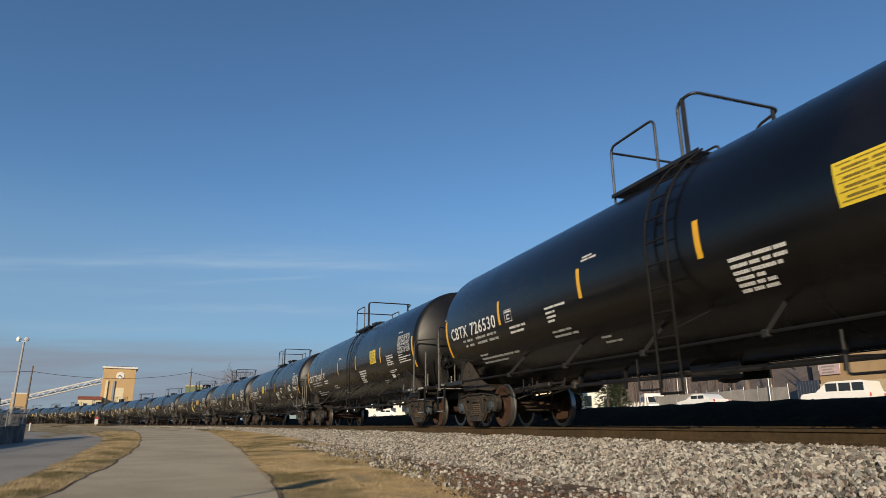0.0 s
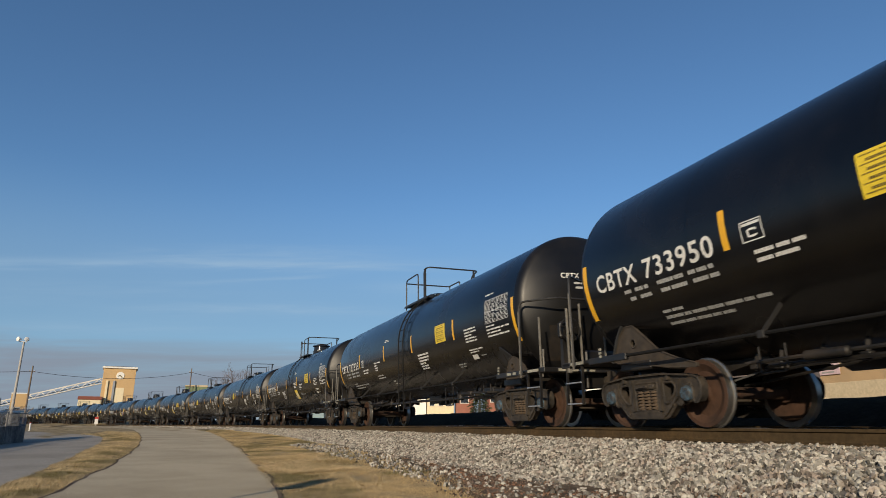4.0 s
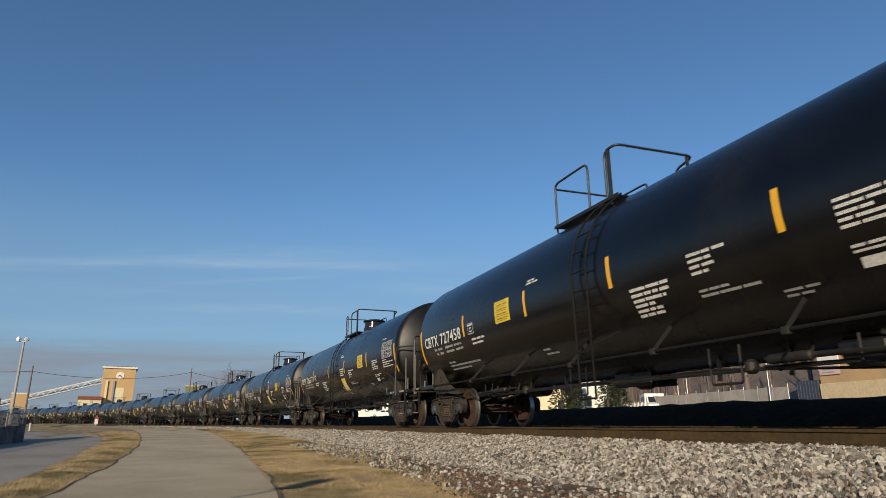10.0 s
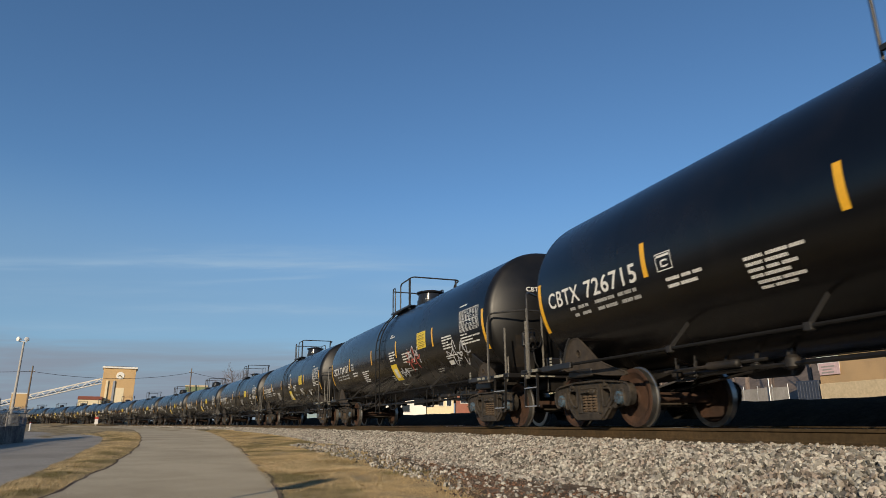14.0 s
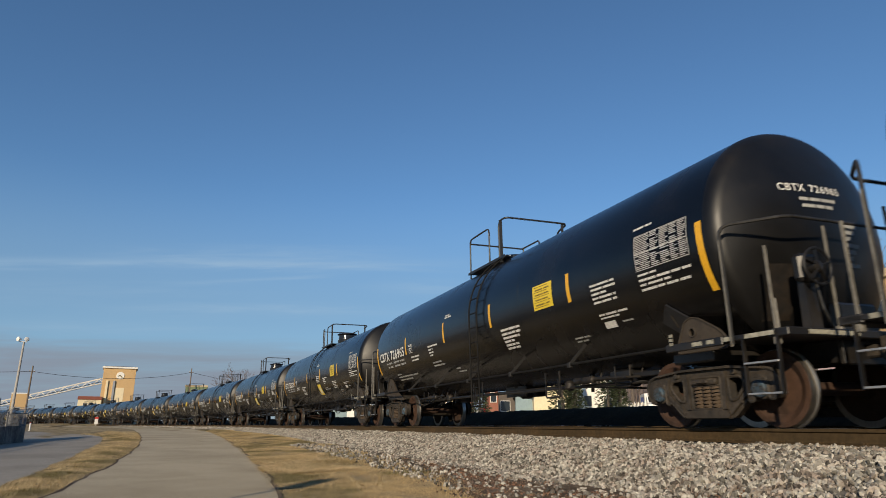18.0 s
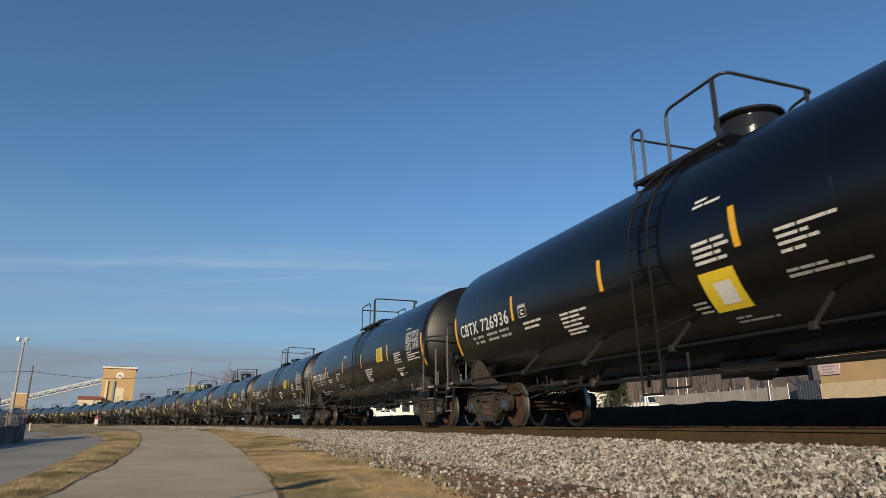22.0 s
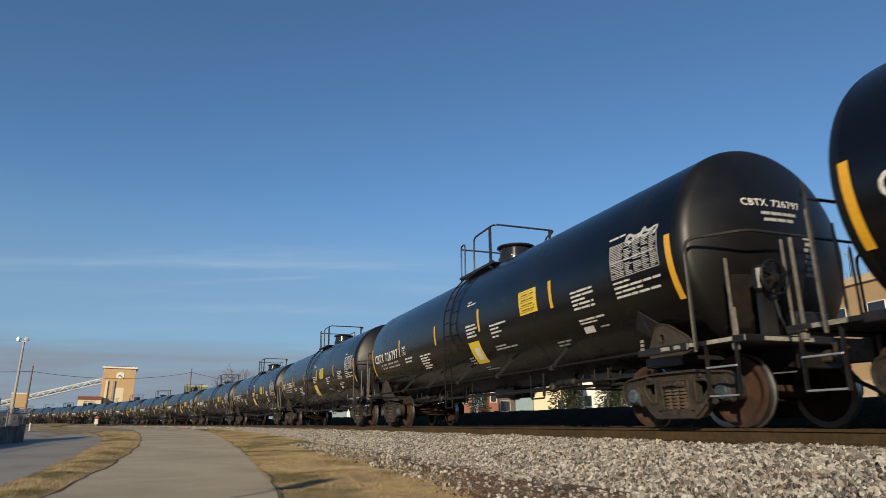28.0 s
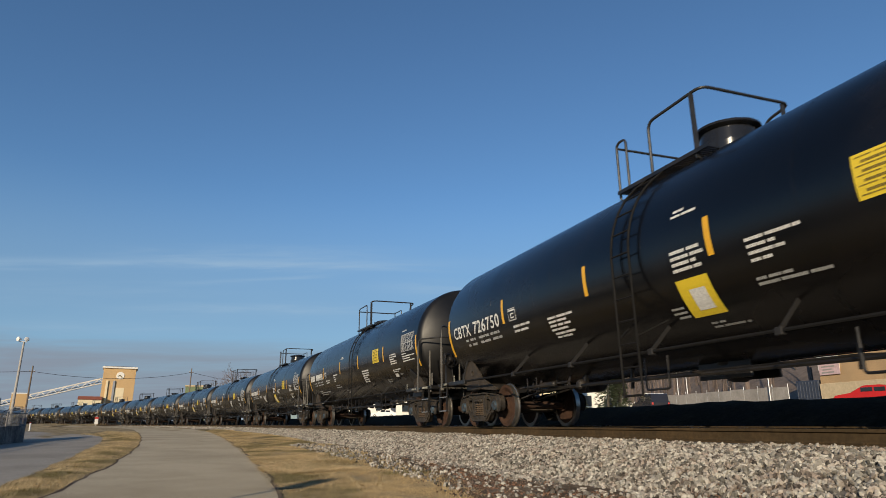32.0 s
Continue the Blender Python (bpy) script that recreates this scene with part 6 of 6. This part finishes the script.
def build_street():
    g = Geo()
    qs = np.arange(-46, 110, 2.0)
    for q in qs:
        p, way = lane_at(q)
        side = Vector((way.y, -way.x, 0))
        for w in (-2.4, 0.0, 1.2):
            g.v.append((p.x + side.x * w, p.y + side.y * w, street_z(q)))
    for k in range(len(qs) - 1):
        for c in range(2):
            a = k * 3 + c
            g.f.append((a, a + 1, a + 4, a + 3))
            g.m.append(0)
    tagged(new("street", g.mesh("street", M_ROAD)), "grey asphalt street behind the track", "street", kind="structure")


build_street()


def wheel_parts(car, spots, r=0.34):
    tyre = Geo().lathe([(-0.11, r * 0.6), (-0.11, r * 0.94), (-0.08, r), (0.08, r), (0.11, r * 0.94), (0.11, r * 0.6)], 20, "y").mesh("tyre", M_RUBBER)
    disc = Geo().lathe([(-0.118, 0.05), (-0.112, r * 0.6), (0.112, r * 0.6), (0.118, 0.05)], 14, "y").mesh("rim", M_STEEL)
    for x, y in spots:
        w = part("wheel", tyre, None, car)
        w.matrix_basis = Matrix.Translation((x, y, r))
        part("rim", disc, None, w)


def vehicle(kind, paint, label, category):
    """A road vehicle, its nose towards local +x, on the ground at its middle."""
    car = thing(kind, Matrix(), label, category)
    if kind == "suv":
        low = [(-2.3, 0.45), (-2.35, 0.95), (-2.3, 1.05), (1.0, 1.1), (2.2, 0.98), (2.35, 0.8), (2.35, 0.4)]
        cab = [(-2.28, 1.05), (-2.1, 1.72), (-1.9, 1.78), (0.2, 1.76), (0.5, 1.68), (1.25, 1.1)]
        cuts = [(-2.0, -1.25), (-1.15, -0.35), (-0.25, 0.55)]
    elif kind == "sedan":
        low = [(-2.2, 0.4), (-2.25, 0.85), (-2.15, 0.98), (1.1, 0.98), (2.1, 0.84), (2.25, 0.65), (2.25, 0.35)]
        cab = [(-1.75, 0.97), (-1.1, 1.38), (-0.8, 1.44), (0.1, 1.43), (0.35, 1.37), (1.15, 0.97)]
        cuts = [(-1.1, -0.4), (-0.32, 0.45)]
    else:
        low = [(-2.8, 0.55), (-2.8, 1.12), (-0.9, 1.12), (1.5, 1.15), (2.6, 1.05), (2.75, 0.9), (2.75, 0.5)]
        cab = [(-0.95, 1.12), (-0.85, 1.82), (-0.7, 1.86), (0.5, 1.84), (0.75, 1.76), (1.55, 1.15)]
        cuts = [(-0.75, -0.1), (0.0, 0.65)]
    w = 0.92
    part("body", Geo().prism(low, -w, w), paint, car)
    cabin = part("cabin", Geo().prism([(x, z - 0.004) if z < 1.2 else (x, z) for x, z in cab], -w + 0.1, w - 0.1), paint, car)
    zt = max(z for x, z in cab)
    zb = cab[0][1]
    for a, b in cuts:
        for s in (-1, 1):
            y = s * (w - 0.1)
            part("side_window", Geo().box(a, b, y - 0.012, y + 0.012, zb + 0.06, zt - 0.14, 0.01), M_GLASS, cabin)
    fx, fz, tx, tz = cab[-1][0], cab[-1][1], cab[-2][0], cab[-2][1]
    part("windscreen", Geo().beam((fx - 0.05, 0, fz + 0.04), (tx + 0.05, 0, tz - 0.02), 2 * w - 0.36, 0.05, up=(0.3, 0, 1)), M_GLASS, cabin)
    for s in (-1, 1):
        part("headlight", Geo().box(low[-2][0] - 0.08, low[-2][0] + 0.012, s * 0.68 - 0.16, s * 0.68 + 0.16, low[-2][1] - 0.2, low[-2][1] - 0.04, 0.02), M_WHITEMETAL, car)
        part("tail_light", Geo().box(low[0][0] - 0.06, low[0][0] + 0.05, s * 0.78 - 0.08, s * 0.78 + 0.08, 0.75, 0.95, 0.01), M_RED, car)
    part("bumper", Geo().box(low[-1][0] - 0.1, low[-1][0] + 0.06, -w + 0.04, w - 0.04, 0.38, 0.55, 0.03), M_RUBBER, car)
    wheel_parts(car, [(x, s * (w - 0.1)) for x in (low[0][0] + 0.85, low[-1][0] - 0.85) for s in (-1, 1)])
    return car


def box_truck(label):
    car = thing("box_truck", Matrix(), label, "truck")
    part("cargo_box", Geo().box(-3.4, 1.0, -1.1, 1.1, 0.85, 2.45, 0.03), M_WHITEMETAL, car)
    cab = part("cab", Geo().prism([(1.05, 0.5), (1.05, 2.0), (1.2, 2.1), (1.9, 2.05), (2.4, 1.35), (3.0, 1.2), (3.05, 0.5)], -0.98, 0.98), M_CARWHITE, car)
    part("windscreen", Geo().beam((2.42, 0, 1.38), (1.95, 0, 2.0), 1.7, 0.05, up=(0.3, 0, 1)), M_GLASS, cab)
    for s in (-1, 1):
        part("side_window", Geo().box(1.3, 1.95, s * 0.98 - 0.012, s * 0.98 + 0.012, 1.35, 1.9, 0.01), M_GLASS, cab)
    part("chassis", Geo().box(-3.3, 2.9, -0.5, 0.5, 0.5, 0.84, 0.02), M_RUBBER, car)
    part("print_bar", Geo().box(-2.4, 0.2, -1.106, -1.101, 1.5, 2.1), M_BLUE, car)
    wheel_parts(car, [(x, s * 0.9) for x in (-2.2, 2.1) for s in (-1, 1)], 0.42)
    return car


def parked(car, x, y, turn):
    car.matrix_basis = Matrix.Translation((x, y, gz(x, y) + 0.005)) @ Matrix.Rotation(radians(turn), 4, "Z")


parked(box_truck("white box truck parked by the fence"), 24.9, 77.0, -100)
parked(vehicle("sedan", M_CARWHITE, "white sedan parked beside the shops", "car"), -9.6, 108.0, 175)
parked(vehicle("sedan", M_CARWHITE, "white sedan parked near the picket fence", "car"), 26.6, 77.5, 80)
# each with its place along the street at one time
DRIVES = [(vehicle("suv", M_CARWHITE, "white sport utility car driving along the street", "car"), 9.8, 0.0),
          (vehicle("sedan", M_CARWHITE, "white sedan driving along the street", "car"), 21.9, 0.0),
          (vehicle("pickup", M_CARRED, "red pickup driving along the street", "pickup"), 8.9, 2.0),
          (vehicle("pickup", M_CARWHITE, "white pickup driving along the street", "pickup"), 20.0, 3.0),
          (box_truck("white box truck with a blue panel driving along the street"), 25.8, 7.0),
          (vehicle("suv", M_CARDARK, "dark sport utility car driving along the street", "car"), 22.5, 31.5),
          (vehicle("sedan", M_CARRED, "red car driving along the street", "car"), 7.6, 32.0)]


# ---- beyond the train: tower, conveyor, poles ----
M_POLE = mat("dull_pole_paint", (0.34, 0.32, 0.29), 0.7, 0, 0.15, 4.0)
M_GREENWALL = mat("pale_green_siding", (0.16, 0.20, 0.11), 0.85, 0, 0.1, 3.0)
M_TRUSS = mat("pale_truss_paint", (0.66, 0.62, 0.55), 0.6, 0, 0.1, 4.0)


def build_works():
    tw = thing("clock_tower", stand(-115.0, 230.0, 26, 0.2), "tall tan stucco tower with a white cornice and round emblem", "tower")
    w = 5.2
    part("wall", Geo().box(-w, w, 0, 12, 0, 18.3, 0.05), M_TAN, tw)
    part("cornice", Geo().box(-w - 0.5, w + 0.5, -0.5, 12.5, 18.3, 18.9, 0.08), M_WHITEWALL, tw)
    part("roof", Geo().box(-w + 0.2, w - 0.2, 0.2, 11.8, 18.9, 19.1, 0.02), M_ROOF, tw)
    em = part("emblem", Geo().lathe([(-0.12, 0.02), (-0.12, 1.25), (-0.004, 1.3)], 28, "y", (0.3, 0, 15.8)), M_WHITEWALL, tw, "white round emblem")
    part("emblem_bar", Geo().beam((0.2, -0.15, 15.9), (0.9, -0.15, 15.2), 0.1, 0.25), M_INK, em)
    part("emblem_bar", Geo().beam((0.2, -0.15, 15.9), (-0.5, -0.15, 15.6), 0.1, 0.25), M_INK, em)
    part("pale_panel", Geo().box(-0.9, 2.0, -0.06, -0.004, 4.0, 11.6, 0.02), M_CREAM, tw)
    for x, m in ((-3.6, M_CREAM), (-1.4, M_STEEL)):
        part("pilaster", Geo().box(x - 0.35, x + 0.35, -0.45, -0.004, 0, 14.0, 0.05), m, tw)
    house("works_building", stand(-120.0, 222.0, 26, 0.2), 7.0, 8.0, 8.1, M_CREAM, M_REDROOF, "cream works building with a red-brown roof edge", "building", wins=[(-1.8, 4.6, 1.2, 1.5), (1.0, 4.6, 1.2, 1.5)], cornice=M_REDROOF)
    house("works_shed", stand(-57.6, 152.0, 20, 0.2), 4.8, 4.0, 7.9, M_GREENWALL, M_LIMEBAND, "tall pale green works building with a tan roof edge", "building", wins=[(-0.6, 5.2, 1.1, 1.0)])
    house("works_shed", stand(-127.2, 196.0, 30, 0.2), 4.2, 6.0, 9.6, M_TAN, M_WHITEWALL, "small tan hopper house", "building", wins=[(-1.0, 3.2, 1.6, 2.4)])
    cv = thing("conveyor", Matrix(), "long white steel truss conveyor rising to the tower", "conveyor")
    a, b = Vector((-147.0, 222.0, 6.6)), Vector((-121.3, 232.0, 14.4))
    d = b - a
    a = a - d * 0.5
    side = d.cross(Vector((0, 0, 1))).normalized() * 0.8
    up = Vector((0, 0, 1.7))
    for s in (-1, 1):
        for h in (0, 1):
            part("chord", Geo().beam(a + s * side + h * up, b + s * side + h * up, 0.22, 0.22), M_TRUSS, cv)
    n = 24
    for k in range(n):
        p, q = a.lerp(b, k / n), a.lerp(b, (k + 1) / n)
        for s in (-1, 1):
            part("brace", Geo().beam(p + s * side + (k % 2) * up, q + s * side + ((k + 1) % 2) * up, 0.15, 0.15), M_TRUSS, cv)
    part("belt", Geo().beam(a + up * 0.35, b + up * 0.35, 1.3, 0.12), M_RUBBER, cv)
    for k in (0.05,):
        p = a.lerp(b, k)
        part("leg", Geo().beam((p.x, p.y, 0.3), p, 0.5, 0.5), M_WHITEMETAL, cv)
    # flood-lit mast
    lp = thing("floodlight_pole", stand(-46.0, 70.0, 20), "tall grey floodlight pole with a cluster of lamps", "floodlight pole")
    part("shaft", Geo().tube([(0, 0, -0.1), (0, 0, 9.5)], [0.17, 0.10], 10), M_POLE, lp)
    part("bracket", Geo().beam((-0.5, 0, 9.5), (0.3, 0, 9.5), 0.09, 0.09), M_STEEL, lp)
    for x, t in ((-0.46, -40), (0.16, 30)):
        lm = part("floodlight", Geo().lathe([(-0.24, 0.22), (-0.22, 0.25), (-0.05, 0.20), (0.08, 0.10), (0.18, 0.09)], 14, "y", (0, 0, 9.78)), M_WHITEMETAL, lp, "pale round floodlight")
        lm.matrix_basis = Matrix.Translation((x, 0, 0)) @ Matrix.Rotation(radians(t), 4, "Z")
        part("lens", Geo().lathe([(-0.235, 0.02), (-0.23, 0.20)], 14, "y", (0, 0, 9.78)), M_GLASS, lm)
    tops = []
    for x, y, h in ((-70.0, 110.0, 10.4), (-58.4, 150.0, 11.8)):
        up_ = thing("utility_pole", stand(x, y, 30), "weathered wooden utility pole with a crossarm", "utility pole", "utility poles")
        part("shaft", Geo().tube([(0, 0, -0.1), (0, 0, h)], [0.17, 0.11], 9), M_WOOD, up_)
        arm = part("crossarm", Geo().box(-0.45, 0.45, -0.05, 0.05, h - 0.98, h - 0.88, 0.01), M_WOOD, up_)
        for k in (-0.4, 0.0, 0.4):
            part("insulator", Geo().lathe([(h - 0.86, 0.03), (h - 0.8, 0.06), (h - 0.72, 0.05), (h - 0.68, 0.02)], 8, "z", (k, 0, 0)), M_STEEL, arm)
        tops.append(Vector((x, y, gz(x, y) + h - 1.0)))
    ends = [tops[0] + Vector((-40, -36, 0.5))] + tops + [tops[1] + Vector((24, 46, -1.0))]
    for a, b in zip(ends, ends[1:]):
        pts = [a.lerp(b, k / 14) - Vector((0, 0, 5.2 * (k / 14) * (1 - k / 14))) for k in range(15)]
        w = thing("overhead_cable", Matrix(), "thin dark sagging overhead cable", "cable", "overhead cables", geo=Geo().tube(pts, 0.035, 5), mats=M_RUBBER)
    # trackside marker
    mk = thing("trackside_marker", Matrix.Translation(off(128, 3.2, -0.45)) @ Matrix.Rotation(0.5, 4, "Z"), "white trackside marker board with a red head", "marker")
    part("post", Geo().tube([(0, 0, -0.2), (0, 0, 2.0)], 0.05, 8), M_WHITEMETAL, mk)
    part("board", Geo().box(-0.27, 0.27, -0.08, -0.03, 0.5, 1.4, 0.01), M_WHITEMETAL, mk)
    part("red_head", Geo().box(-0.3, 0.3, -0.09, -0.03, 1.42, 1.75, 0.01), M_RED, mk)


build_works()


def build_yard():
    """The yard fence beside the service road and what stands behind it."""
    fn = thing("yard_fence", Matrix(), "dark screened chain-link fence with wire strands on top", "fence")
    line = [Vector((-11.2, 8.0, 0)), Vector((-17.9, 28.3, 0)), Vector((-34.0, 40.0, 0))]
    for a, b in zip(line, line[1:]):
        n = int((b - a).length / 2.4)
        for k in range(n):
            p, q = a.lerp(b, k / n), a.lerp(b, (k + 1) / n)
            p.z, q.z = gz(p.x, p.y), gz(q.x, q.y)
            side = (q - p).cross(Vector((0, 0, 1))).normalized() * 0.015
            sheet_h = 0.78 + 0.12 * math.sin(k * 1.7)
            top = Vector((0, 0, sheet_h))
            v = [p - side, q - side, q + side, p + side]
            part("screen", Geo().add(v + [w + top for w in v], [(0, 1, 2, 3), (7, 6, 5, 4), (0, 4, 5, 1), (1, 5, 6, 2), (2, 6, 7, 3), (3, 7, 4, 0)]), M_FENCE, fn, "torn dark privacy mesh")
            g = Geo()
            ln = (q - p).length
            for c in range(-12, 25):
                for lean in (1, -1):
                    x0, x1 = c * 0.1, c * 0.1 + lean * 1.2
                    lo, hi = max(0.0, min(ln, x0)), max(0.0, min(ln, x1))
                    if abs(hi - lo) < 0.02:
                        continue
                    z0, z1 = (lo - x0) / (x1 - x0) * 1.2, (hi - x0) / (x1 - x0) * 1.2
                    way = (q - p) / ln
                    g.tube([p + way * lo + Vector((0, 0, z0)), p + way * hi + Vector((0, 0, z1))], 0.005, 3, cap=False)
            part("chain_link", g.mesh("chain_link", M_GALV, 0), None, fn)["kind"] = "stuff"
            part("top_rail", Geo().tube([p + Vector((0, 0, 1.21)), q + Vector((0, 0, 1.21))], 0.02, 6), M_GALV, fn)
            out = (q - p).cross(Vector((0, 0, 1))).normalized() * 0.22
            part("post", Geo().tube([p, p + Vector((0, 0, 1.25)), p + out + Vector((0, 0, 1.46))], 0.022, 7), M_GREYWALL, fn)
            for h in (0.3, 0.65, 1.0):
                part("wire", Geo().tube([p + out * h + Vector((0, 0, 1.2 + 0.24 * h)), q + out * h + Vector((0, 0, 1.2 + 0.24 * h))], 0.006, 3), M_STEEL, fn)
    tr = thing("trailer", Matrix.Translation((-20.4, 27.0, gz(-20.4, 27.0))) @ Matrix.Rotation(radians(108), 4, "Z"), "pale grey box trailer standing behind the fence", "trailer")
    part("box", Geo().box(-2.6, 2.6, -1.1, 1.1, 0.55, 1.95, 0.03), M_WHITEMETAL, tr)
    part("chassis", Geo().box(-2.5, 2.5, -0.5, 0.5, 0.4, 0.54, 0.02), M_RUBBER, tr)
    for k in range(9):
        part("rib", Geo().box(-2.4 + k * 0.6, -2.34 + k * 0.6, -1.13, -1.102, 0.6, 1.9, 0.008), M_STEEL, tr)
    wheel_parts(tr, [(-1.2, -0.9), (-1.2, 0.9), (-0.4, -0.9), (-0.4, 0.9)], 0.36)
    # slim sign post at the path's edge behind the viewpoint
    sp = thing("sign_post", stand(-5.5, 0.6), "slim galvanised sign post beside the path", "sign post")
    part("shaft", Geo().tube([(0, 0, -0.1), (0, 0, 3.6)], 0.03, 8), M_STEEL, sp)
    part("plate", Geo().box(-0.2, 0.2, -0.01, 0.01, 3.1, 3.55, 0.004), M_WHITEMETAL, sp)
    # low white marker post by the road
    for x, y in ((-47.5, 76.0),):
        ps = thing("marker_post", stand(x, y), "short white marker post by the road", "post")
        part("shaft", Geo().tube([(0, 0, -0.05), (0, 0, 0.9)], 0.09, 8), M_WHITEMETAL, ps)
        part("cap", Geo().lathe([(0.9, 0.1), (0.95, 0.1), (0.98, 0.04)], 8, "z"), M_RED, ps)


build_yard()


def extra_motions():
    for n, (car, q0, t0) in enumerate(DRIVES):
        rows = []
        for k in range(65):
            t = k * 0.5
            q = max(-4.0 - 6.5 * n, min(q0 + 16.5 * (t - t0), 108.0 - 6.5 * n))
            p, way = lane_at(q)
            rows.append((t, Matrix.Translation((p.x, p.y, street_z(q) + 0.01)) @ Matrix.Rotation(math.atan2(way.y, way.x), 4, "Z")))
        walk(car, rows)


# ---- what moves ----
def motions():
    for i, car in CARS.items():
        walk(car, [(float(t), car_pose(i, float(t))) for t in range(33)])
        if i > 20:
            continue
        # wheels turn while the car is near
        near = [k for k in range(0, 961) if -22.0 < car_s(i, k / 30.0) < 62.0]
        if not near:
            continue
        for w in [o for o in car.children_recursive if o.name.startswith("wheelset")]:
            at = w.matrix_basis.translation.copy()
            rows = []
            for k in near:
                roll = (car_s(i, near[0] / 30.0) - car_s(i, k / 30.0)) / 0.457
                rows.append((k / 30.0, Matrix.Translation(at) @ Matrix.Rotation(roll, 4, "Y")))
            if near[0] > 0:
                rows.insert(0, (0.0, rows[0][1]))
            if near[-1] < 960:
                rows.append((32.0, rows[-1][1]))
            walk(w, rows)
    extra_motions()


motions()
